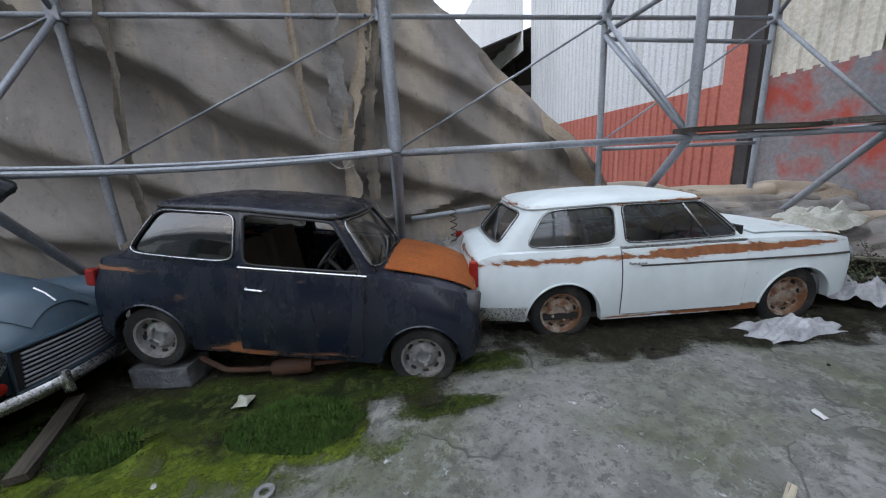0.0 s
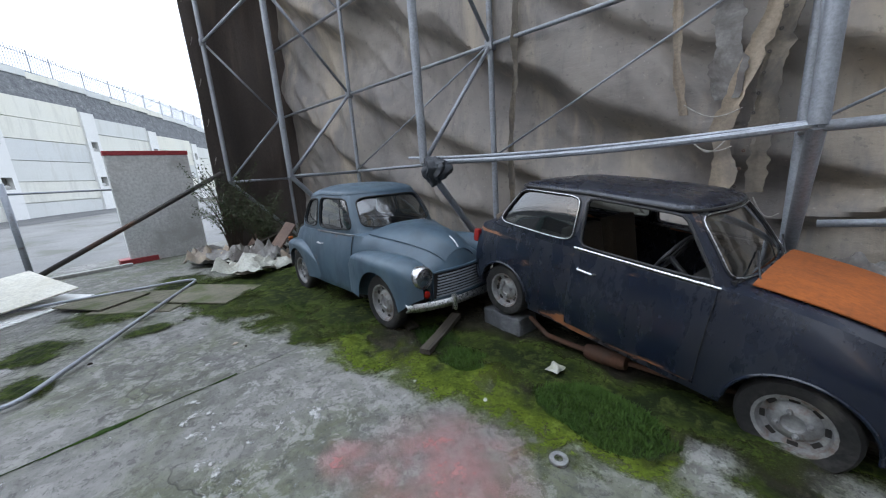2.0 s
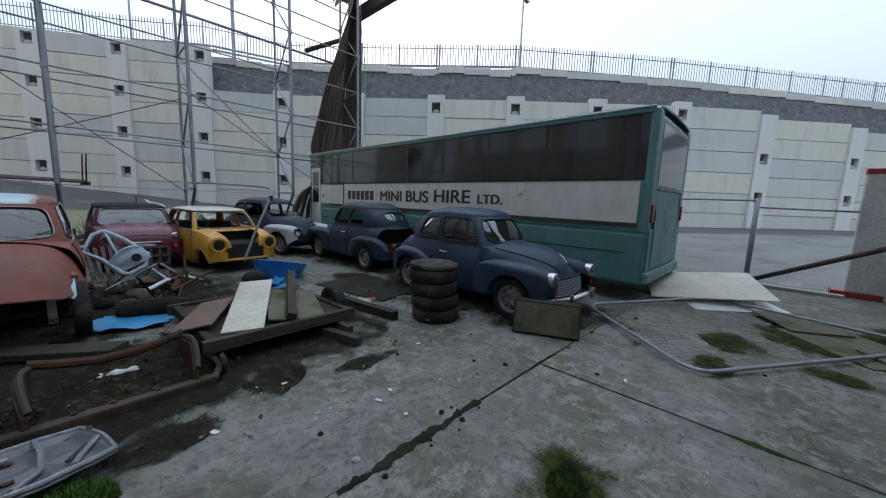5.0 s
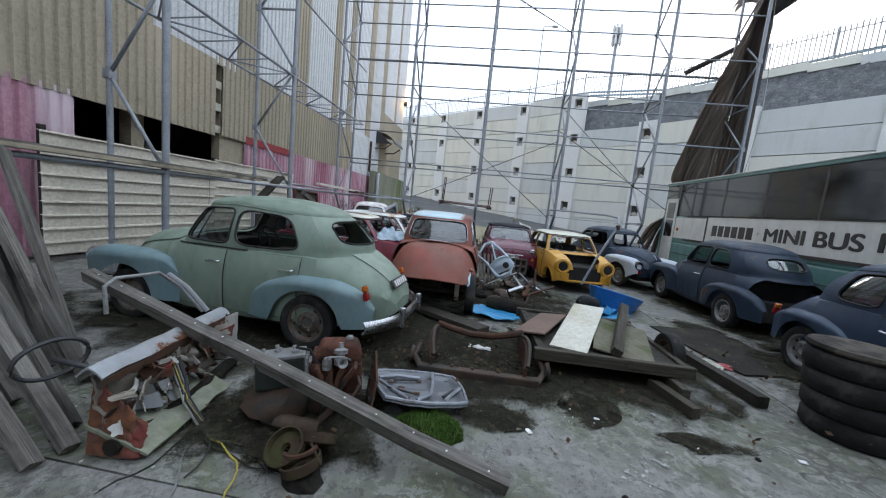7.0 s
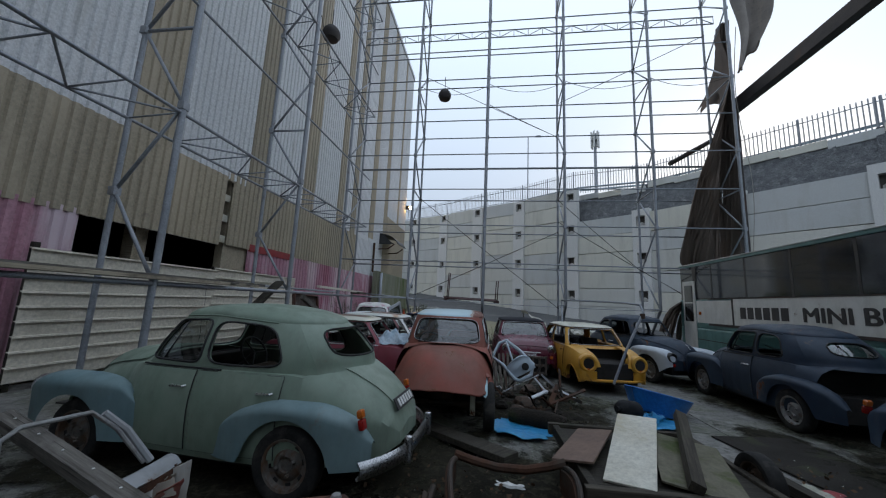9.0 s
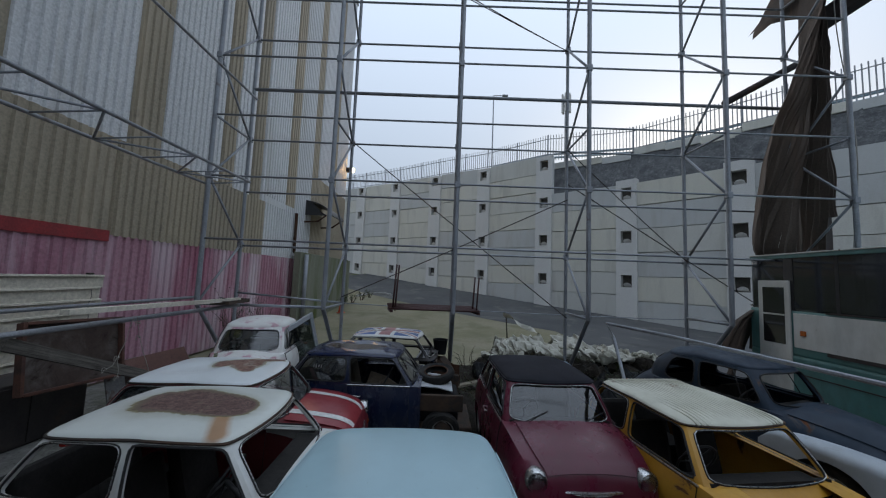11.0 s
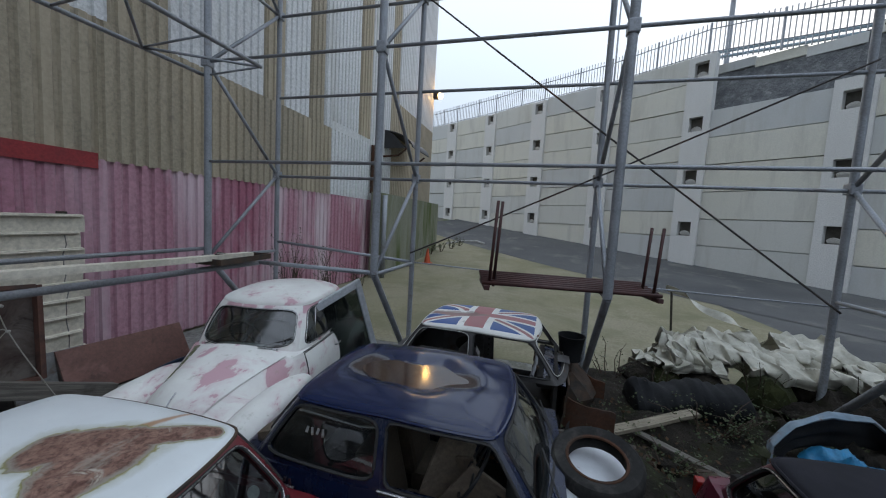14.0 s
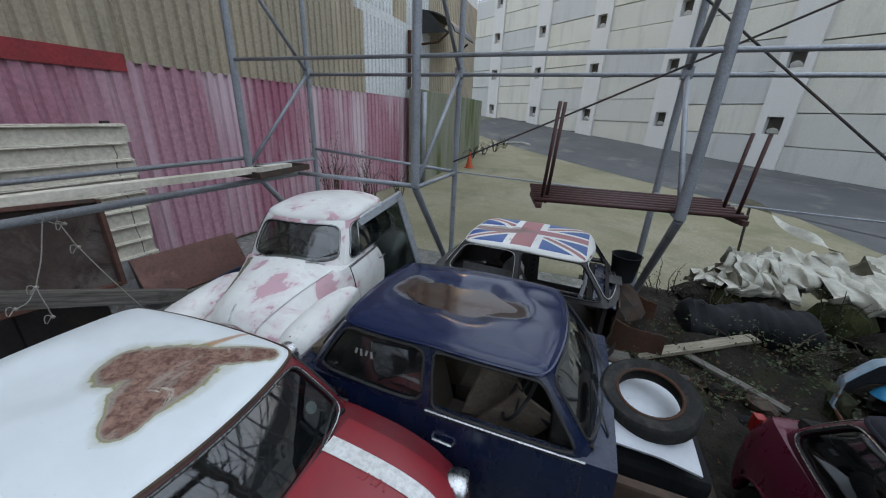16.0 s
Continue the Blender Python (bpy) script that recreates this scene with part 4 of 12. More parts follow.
def bar(a, b, r=0.028, sag=0.0, label="grey galvanised scaffold tube between the towers", group="scaffold tubes"):
    a, b = Vector(a), Vector(b)
    if sag:
        bm = pipe([a.lerp(b, i / 10) - Vector((0, 0, sag * 4 * (i / 10) * (1 - i / 10))) for i in range(11)], r, 8)
    else:
        bm = tube(a, b, r)
    return single("scaffold_tube", bm, galvanised, label, "scaffold tube", group)


def wire(a, b, sag=0.05, r=0.008, label="thin dark wire strung across the scaffold"):
    a, b = Vector(a), Vector(b)
    return single("wire", pipe([a.lerp(b, i / 12) - Vector((0, 0, sag * 4 * (i / 12) * (1 - i / 12))) for i in range(13)], r, 5), steel_dark, label, "wire", "wires")


TARP_X = [-9.8, -6.5, -3.0, 0.25, 3.13, 5.76]
FAR_X = [5.87, 3.15, 0.38, -2.5, -5.55, -8.3]
SIDE_Y = [-8.45, -5.02, -1.4]
for x in TARP_X:
    build_tower((x, 3.2), (x + 0.02, 4.7), 16.5, 1.58, label="grey galvanised lattice tower holding up the brown tarpaulin")
for x in FAR_X:
    build_tower((x, -13.2), (x, -14.6), 16.5, PITCH)
for y in SIDE_Y:
    build_tower((4.95, y), (5.92, y), 16.5, PITCH, leg=False, label="grey galvanised lattice scaffold tower beside the clad building")

# tubes along the tarpaulin end
for k, z in enumerate((3.3, 4.88, 6.46, 8.04, 9.62, 11.2)):
    bar((-9.8, 4.7, z), (5.76, 4.7, z), 0.03)
bar((-9.8, 4.7, 1.74), (-3.0, 4.7, 1.74), 0.028)
bar((3.13, 4.7, 1.66), (5.76, 4.7, 1.62), 0.028)
bar((-3.0, 3.2, 1.74), (0.25, 3.2, 1.72), 0.024, 0.05, "sagging bright scaffold tube along the tarpaulin")
bar((-3.3, 3.25, 1.80), (0.25, 3.24, 1.74), 0.017, 0.05, "sagging bright scaffold tube along the tarpaulin")
bar((0.25, 3.2, 1.71), (3.13, 3.2, 1.70), 0.032)
bar((3.13, 3.2, 1.70), (5.76, 3.2, 1.68), 0.034)
for z in (4.88, 8.04, 11.2):
    bar((-9.8, 3.2, z), (5.76, 3.2, z), 0.03)
bar((3.13, 4.7, 3.1), (4.4, 3.2, 3.8), 0.03)
bar((3.13, 4.7, 3.05), (5.76, 4.7, 3.0), 0.03)
bar((3.13, 3.2, 1.72), (3.15, 4.7, 3.1), 0.036)
for x0, x1 in zip(TARP_X, TARP_X[1:]):
    bar((x0, 4.66, 1.75), (x1, 4.66, 3.28), 0.014, label="thin diagonal bracing rod across the bay", group="bracing rods")
    bar((x1, 4.64, 4.9), (x0, 4.64, 8.0), 0.014, label="thin diagonal bracing rod across the bay", group="bracing rods")

# tubes of the open far end
for k in range(10):
    z = 3.1 + PITCH * k
    bar((5.87, -14.6, z), (-8.3, -14.6, z), 0.045 if k == 3 else 0.025)
    if k != 7:
        bar((5.87, -13.2, z + 0.03), (-8.3, -13.2, z + 0.03), 0.022)
bar((5.87, -13.2, 1.72), (3.15, -13.2, 1.74), 0.03)
bar((3.15, -14.6, 1.74), (-8.3, -14.6, 1.70), 0.012, 0.06, "thin cable strung along the open end", "cables")
bar((5.87, -14.6, 1.9), (3.15, -14.6, 1.74), 0.025)
for x0, x1, z0, z1 in ((3.15, -2.5, 5.95, 1.6), (-2.5, 3.15, 4.6, 1.9), (3.15, -2.5, 11.6, 8.6), (-2.5, 0.4, 8.6, 10.2), (-5.55, -2.5, 3.1, 5.9), (-2.5, -8.3, 5.0, 1.5), (-2.5, -8.3, 10.1, 12.9)):
    wire((x0, -14.5, z0), (x1, -14.5, z1), 0.02, 0.013)


for x0, x1 in zip(FAR_X[1:], FAR_X[2:]):
    wire((x0, -13.3, 10.35), (x1, -13.3, 10.25), 0.38, 0.010, "slack black cable swagged between the towers")
wire((4.95, -8.4, 9.6), (5.9, -13.2, 9.4), 0.6, 0.010, "slack black cable swagged between the towers")


def flat_truss(a, b, up, n, label, r=0.028):
    """A lattice girder: two chords and a zigzag between them."""
    a, b, up = Vector(a), Vector(b), Vector(up)
    g = thing("lattice_girder", label, "lattice girder", Matrix.Translation(a), "lattice girders")
    part("chord", tube((0, 0, 0), b - a, r), galvanised, g)
    part("chord", tube(up, b - a + up, r), galvanised, g)
    for i in range(n):
        p, q = (b - a) * (i / n), (b - a) * ((i + 1) / n)
        part("web", tube(p + (up if i % 2 else up * 0), q + (up * 0 if i % 2 else up), r * 0.6), galvanised, g)
        part("web", tube(q, q + up, r * 0.5), galvanised, g)
    return g


for z in (4.40, 9.0, 13.4):
    flat_truss((4.95, 3.2, z), (4.95, -13.2, z), (0.97, 0, -0.06), 20, "galvanised lattice girder between the side towers")
for z in (1.72, 6.3, 10.9):
    if z > 2:
        bar((4.95, 3.2, z), (4.95, -13.2, z), 0.024)
bar((4.95, -1.4, 1.72), (4.95, -13.2, 1.72), 0.035)
bar((5.92, -1.4, 1.85), (5.92, -13.2, 1.85), 0.028)
for z in (12.9, 15.0):
    flat_truss((5.87, -13.9, z), (-8.3, -13.9, z), (0, 0, 0.32), 24, "galvanised lattice girder across the open end", 0.024)
# roof girders high over the yard
for y in (3.2, -2.0, -7.6, -13.2):
    flat_truss((4.95, y, 15.9), (-9.5, y, 15.9), (0, 0, 0.7), 22, "galvanised roof girder high over the yard")
for x in (-9.5, -4.7, 0.1, 4.9):
    bar((x, 4.7, 16.1), (x, -14.6, 16.1), 0.03)

# shaded lamp drums that hang from the girders
for x, y, z in ((2.1, -13.2, 9.85), (4.9, -9.1, 9.3)):
    lamp = thing("hanging_lamp", "round dark lamp hanging from the scaffold", "hanging lamp", pose(x, y, z), "hanging lamps")
    part("shade", lathe([(0, 0.2), (0.16, 0.19), (0.24, 0.08), (0.26, -0.06), (0.2, -0.18), (0, -0.2)], 16), steel_dark, lamp)
    part("hook", tube((0, 0, 0.18), (0, 0, 0.8), 0.012), steel_dark, lamp)

# ---- dark steel frame by the bus ----
frame_post = thing("steel_column", "dark brown steel column with a long beam over the bus", "steel column")
part("column", box(-9.40, -9.10, -14.95, -14.65, 0, 9.7, 0.01), steel_dark, frame_post)
part("beam", box(-9.38, -9.08, -14.9, 4.2, 9.5, 9.95, 0.01), steel_dark, frame_post)
part("stub", tube((-9.2, -14.75, 8.9), (-6.9, -14.9, 7.55), 0.09), steel_dark, frame_post)

# ---- tarpaulins ----


def fold(u, v, seed, amp):
    a = wavy(u * 3.1 + seed, v * 2.2, 0.3, 1.0)
    b = wavy(u * 9 + seed, v * 5 + 3 * a, 1.7, 1.0)
    c = math.sin(9 * (u * 1.2 + v * 0.8) + 4 * a + seed)
    return amp * (0.6 * a + 0.25 * b + 0.32 * c)


RIDGES = (((-2.9, 3.2), (-0.3, 1.75), 0.43, 0.81, 0.22), ((-1.95, 3.6), (0.0, 2.5), 0.23, 0.45, 0.12), ((0.45, 3.15), (2.95, 1.55), 0.23, 0.36, 0.09), ((0.45, 2.55), (2.1, 1.65), 0.25, 0.41, 0.14),
          ((0.35, 1.55), (1.7, 1.1), 0.26, 0.32, 0.11), ((0.3, 0.95), (1.2, 1.12), 0.20, 0.23, 0.08), ((-4.6, 4.2), (-3.1, 3.3), 0.32, 0.54, 0.17), ((-6.3, 3.3), (-3.4, 1.9), 0.29, 0.72, 0.19), ((-6.4, 5.1), (-3.2, 3.9), 0.32, 0.72, 0.22),
          ((-9.6, 3.8), (-6.9, 2.1), 0.35, 0.72, 0.22), ((-9.6, 6.4), (-6.7, 4.6), 0.32, 0.81, 0.22), ((-2.8, 6.2), (0.1, 4.4), 0.35, 0.81, 0.22), ((-6.3, 7.6), (-3.1, 6.0), 0.35, 0.90, 0.22), ((-2.7, 1.6), (-0.6, 0.8), 0.23, 0.36, 0.15), ((-6.2, 1.6), (-3.6, 0.9), 0.20, 0.36, 0.15))


def ridge_out(x, z):
    """How far the folds of the curtain stand out: gentle above each fold, undercut below it."""
    out = 0.0
    for (ax, az), (bx, bz), amp, above, below in RIDGES:
        t = ((x - ax) * (bx - ax) + (z - az) * (bz - az)) / ((bx - ax) ** 2 + (bz - az) ** 2)
        if -0.35 < t < 1.35:
            across = ((x - ax) * -(bz - az) + (z - az) * (bx - ax)) / math.hypot(bx - ax, bz - az) + 0.12 * wavy(x, z, ax, 0.9)
            fade = min(1.0, (t + 0.35) / 0.35, (1.35 - t) / 0.35)
            out += amp * fade * math.exp(-(across / (above if across > 0 else below)) ** 2)
    return out


def big_tarp():
    """The main curtain: taut between the posts above, slack and folded below; torn off along a slope at one end."""
    def f(u, v):
        z = 12.5 * v ** 1.3
        tear = 0.95 + (3.7 - z) * 0.98 if z < 3.7 else 0.95 - (z - 3.7) * 0.5
        tear += 0.06 * wavy(0, z, 0, 3) + 0.025 * wavy(0, z, 3, 11)
        x = -10.3 + (min(4.4, tear) + 10.3) * u
        near = min(abs(x - k) for k in (-9.8, -6.5, -3.0, 0.25))
        slack = min(1.0, near / 0.9)
        y = 5.22 - ridge_out(x, z) + 0.10 * slack * wavy(x + 0.5 * z, z, 2.0, 0.8) + 0.05 * wavy(x * 1.5 + z, z, 3.0, 2.2) + 0.014 * wavy(x, z, 2, 7) - slack * 0.13 * max(0.0, 0.55 - 2.2 * abs(wavy((x + 0.75 * z) * 1.15, (x - 0.75 * z) * 0.28, 5.0, 1.0))) - slack * 0.07 * max(0.0, 0.5 - 2.2 * abs(wavy((x - 0.5 * z) * 0.35, (x + 0.5 * z) * 2.1, 9.0, 1.0)))
        if x > 0.4 and z < 3.5:
            y -= 0.25 * (x - 0.4) / 3
        if z < 1.2 and x > -1:
            y -= (1.2 - z) * (0.25 + 0.30 * wavy(x, z, 5, 1.6))
        return (x, max(4.76, y) if x < 0.6 else max(4.2, y), z)
    curtain = thing("tarpaulin", "huge dirty brown tarpaulin hung from the scaffold, torn at one end", "tarpaulin")
    part("canvas", sheet(f, 260, 190, 0.012), tarp_mat, curtain, "", True)

    def hem(u, v):
        z = 3.55 - 2.45 * u
        x = 0.95 + (3.7 - z) * 0.98 + 0.06 * wavy(0, z, 0, 3) - 0.02 - 0.20 * v
        y = 5.22 - ridge_out(x, z) - 0.25 * (x - 0.4) / 3 - 0.03 - 0.02 * math.sin(3.1 * v)
        return (x, max(4.17, y), z - 0.10 * v)
    part("hem", sheet(hem, 60, 4, 0.012), tarp_tan, curtain, "paler folded hem", True)

    def strip(line, w, seed):
        def g(u, v):
            i = min(len(line) - 2, int(v * (len(line) - 1)))
            t = v * (len(line) - 1) - i
            cx, z = [line[i][j] * (1 - t) + line[i + 1][j] * t for j in (0, 1)]
            torn = 1 + 0.5 * wavy(seed, z, 0, 4) + 0.35 * wavy(seed, z, 2, 15)
            x = cx + w * (u - 0.5) * torn
            lift = 0.03 + 0.05 * abs(2 * u - 1) * (0.5 + wavy(z, seed, u, 2.5))
            return (x, min(4.74, 5.18 - ridge_out(x, z)) - lift, z)
        return sheet(g, 5, 90, 0.004)
    up = ((-0.05, 8.5), (0.05, 5.5))
    lines = (((up[0], up[1], (0.10, 3.4), (0.03, 2.85), (-0.20, 2.2), (-0.31, 1.8), (-0.24, 1.4), (-0.3, 0.9)), 0.17, tarp_tan), (((-0.80, 8.0), (-0.76, 5.0), (-0.74, 3.1), (-0.71, 2.5), (-0.62, 2.0)), 0.08, tarp_tan), (((-0.45, 8.0), (-0.38, 5.0), (-0.35, 3.25), (-0.30, 2.5), (-0.28, 2.1)), 0.24, tarp_streak),
             (((-2.55, 4.6), (-2.58, 2.8), (-2.68, 2.0), (-2.66, 1.0)), 0.09, tarp_seam_mat), (((0.22, 3.3), (0.02, 2.3), (0.0, 1.2)), 0.16, tarp_seam_mat))
    for k, (line, w, mt) in enumerate(lines):
        part("seam_strip", strip(line, w, 3.7 * k), mt, curtain, "frayed paler seam strip", True)
    for k in range(14):
        z = 3.3 - 0.17 * k
        x = 0.09 - 0.02 * k if k > 4 else 0.10 - 0.012 * k
        part("eyelet", lathe([(0.006, 0), (0.016, 0), (0.014, 0.006), (0.006, 0.006)], 10, pose(x, min(4.74, 5.18 - ridge_out(x, z)) - 0.07, z, 90, 0, 0)), steel_dark, curtain)
    for k, (a, b2) in enumerate((((-0.62, 2.1), (-0.15, 2.0)), ((-0.60, 1.8), (-0.2, 1.65)), ((-0.5, 1.7), (-0.25, 1.72)), ((0.0, 1.15), (0.2, 1.0)))):
        pts = [Vector((a[0] + (b2[0] - a[0]) * t, 4.66, a[1] + (b2[1] - a[1]) * t - 0.10 * math.sin(math.pi * t))) for t in np.linspace(0, 1, 9)]
        part("lace", pipe(pts, 0.006, 5), rope_mat, curtain, "thin pale lacing cord")
    # return round the corner, its shade put into the darker canvas colour
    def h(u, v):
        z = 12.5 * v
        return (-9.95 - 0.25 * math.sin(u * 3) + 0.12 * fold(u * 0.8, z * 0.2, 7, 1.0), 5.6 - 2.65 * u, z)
    back = thing("tarpaulin", "brown tarpaulin return at the scaffold corner, coloured as in shade", "tarpaulin")
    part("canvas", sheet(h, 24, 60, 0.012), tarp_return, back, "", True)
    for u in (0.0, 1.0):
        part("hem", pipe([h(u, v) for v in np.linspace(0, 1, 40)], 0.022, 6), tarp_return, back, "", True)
    for k in range(14):
        p = Vector(h(0.97, (k + 0.5) / 14))
        part("lace", pipe([p, p + Vector((0.06, 0.03, 0.10)), p + Vector((0.12, 0.0, 0.02)), p + Vector((0.04, -0.03, -0.08))], 0.006, 5), rope_mat, back, "thin pale lacing cord")


big_tarp()


def small_tarps():
    # ragged strips gathered at the top and spread at the foot, laced to the column by the bus
    corner = thing("tarpaulin", "frayed brown tarpaulin hanging in strips beside the bus", "tarpaulin")
    rng = random.Random(23)
    for k in range(13):
        a, wide, foot, ph = (k + 0.5) / 13, rng.uniform(0.055, 0.125), rng.uniform(0.25, 1.5) if k % 3 else rng.uniform(1.6, 4.5), rng.uniform(0, 6)
        def f(u, v, a=a, wide=wide, foot=foot, ph=ph):
            z = 13.0 - (13.0 - foot) * v
            t = (13.0 - z) / 12.8
            spread_w = 0.30 + 4.4 * max(0.0, t - 0.16) ** 1.25
            knot = 1 - 0.45 * math.exp(-((z - 2.6) / 0.5) ** 2)
            q = a + (u - 0.5) * (wide + 0.05 * wavy(v * 9, ph, u, 1)) * (1 if v < 0.9 else 1 - 4 * (v - 0.9)) + 0.02 * wavy(v * 6, ph, 0, 1)
            return (-8.95 + spread_w * q * knot, -13.9 - 0.45 * (1 - q) + 0.20 * math.sin(11 * q * (0.4 + t) + 2 * t) + 0.14 * wavy(q * 3 + ph, z, 3, 1.0) + 0.05 * math.sin(20 * u + ph), z)
        # the strips' shade is in this darker canvas colour
        part("canvas_strip", sheet(f, 8, 60, 0.012), tarp_dark, corner, "", True)
    part("knot", blob_mesh(None, 77, 0.24, 1.3), tarp_dark, corner, "bunched knot of canvas", True).matrix_basis = pose(-7.9, -14.0, 2.6)
    part("lacing", pipe([(-8.9 + 0.12 * math.sin(9 * t), -13.75 + 0.1 * math.cos(9 * t), 12.5 - 11 * t) for t in np.linspace(0, 1, 80)], 0.012, 5), rope_mat, corner, "thin pale cord wound round the canvas")

    def g(u, v):
        return (-8.75 - 1.7 * u * (1 - 0.55 * v) + 0.12 * math.sin(7 * v), -13.6 + 0.4 * math.sin(7 * u + v) * (1 - 0.4 * v), 15.0 - 4.6 * v * (1 - 0.25 * u) + 0.1 * math.sin(20 * u))
    flap = thing("tarpaulin", "loose pale flap of tarpaulin high on the corner", "tarpaulin")
    part("canvas", sheet(g, 16, 24, 0.012), tarp_mat, flap, "", True)
    part("hem", pipe([g(u, 1.0) for u in np.linspace(0, 1, 17)], 0.03, 6), tarp_dark, flap, "", True)

    # slumped heap of fallen tarpaulin behind the white car
    def h(u, v):
        x = 2.6 + 6.2 * u
        ridge = 0.95 - 0.45 * u
        t = v * 1.0
        z = ridge * math.sin(math.pi * min(1, t * 1.05)) ** 0.8 + 0.17 * (1 - abs(math.sin(9 * t + 2.2 * u + 1.6 * wavy(u * 3, t * 2, 1, 1)))) ** 2 * math.sin(math.pi * t) + 0.16 * (1 - abs(wavy(x * 0.6 + t, t * 4, 1, 1.6)) * 2) * math.sin(math.pi * t) - 0.1
        return (x, 6.3 - 3.0 * t + 0.3 * wavy(x, t, 4, 1.2), max(0.01, z))
    single("fallen_tarpaulin", sheet(h, 110, 80, 0.015), tarp_tan, "slumped heap of tan and grey tarpaulin on the ground", "tarpaulin", smooth=True)


small_tarps()

# ---- cars ----


def curve(*pts):
    """A smooth line through (x, value) pairs."""
    xs, ys = [p[0] for p in pts], [p[1] for p in pts]
    d = [(ys[i + 1] - ys[i]) / (xs[i + 1] - xs[i]) for i in range(len(xs) - 1)]
    t = [d[0]] + [0.0 if d[i - 1] * d[i] <= 0 else 2 * d[i - 1] * d[i] / (d[i - 1] + d[i]) for i in range(1, len(d))] + [d[-1]]

    def f(x):
        if x <= xs[0]:
            return ys[0]
        if x >= xs[-1]:
            return ys[-1]
        i = max(k for k in range(len(xs) - 1) if xs[k] <= x)
        h = xs[i + 1] - xs[i]
        s = (x - xs[i]) / h
        return (ys[i] * (1 + 2 * s) * (1 - s) ** 2 + t[i] * h * s * (1 - s) ** 2 + ys[i + 1] * s * s * (3 - 2 * s) - t[i + 1] * h * s * s * (1 - s))
    return f


class Shape:
    """The measures of one kind of car; x forward, y to its left, the origin on the ground between the axles."""

    def __init__(self, kind, x0, x1, axles, tyre, tyre_w, track, arch, arch_z, mid, tuck, hw, ws, zs, zt, sill, cabin, A, B, C, bow, bow_r, crown, bonnet, boot, door, seats, rear_seat, round, bulge):
        self.kind = kind
        self.x0 = x0
        self.x1 = x1
        self.axles = axles
        self.tyre = tyre
        self.tyre_w = tyre_w
        self.track = track
        self.arch = arch
        self.arch_z = arch_z
        self.mid = mid
        self.tuck = tuck
        self.hw = hw
        self.ws = ws
        self.zs = zs
        self.zt = zt
        self.sill = sill
        self.cabin = cabin
        self.A = A
        self.B = B
        self.C = C
        self.bow = bow
        self.bow_r = bow_r
        self.crown = crown
        self.bonnet = bonnet
        self.boot = boot
        self.door = door
        self.seats = seats
        self.rear_seat = rear_seat
        self.round = round
        self.bulge = bulge
        self.bottom_wing = None

    def bottom(self, x):
        z = self.sill(x)
        for a in self.axles:
            dx = abs(x - a)
            if dx < self.arch:
                z = max(z, self.arch_z + math.sqrt(self.arch ** 2 - dx ** 2))
        return z

    def side(self, x, v):
        """A point on the left flank, v from 0 at the bottom edge to 1 at the waist."""
        zb, zs, hw, ws = self.bottom(x), self.zs(x), self.hw(x), self.ws(x)
        zb = min(zb, zs - 0.03)
        z = zb + (zs - zb) * v
        zm = self.mid
        y = hw
        if z > zm:
            y -= (hw - ws) * ((z - zm) / max(0.01, zs - zm)) ** 2
        else:
            y -= self.tuck * ((zm - z) / zm) ** 2
        return Vector((x, y, z))

    def flank(self, x, z):
        """How far out the flank stands at a height."""
        hw, ws, zs = self.hw(x), self.ws(x), self.zs(x)
        if z > self.mid:
            return hw - (hw - ws) * ((z - self.mid) / max(0.01, zs - self.mid)) ** 2
        return hw - self.tuck * ((self.mid - z) / self.mid) ** 2

    def deck(self, x, s):
        """A point on the bonnet or boot, s from -1 to 1 across."""
        ws, zs, zt = self.ws(x), self.zs(x), self.zt(x)
        a = abs(s)
        return Vector((x, ws * s, zs + (zt - zs) * (1 - a ** 2.4)))


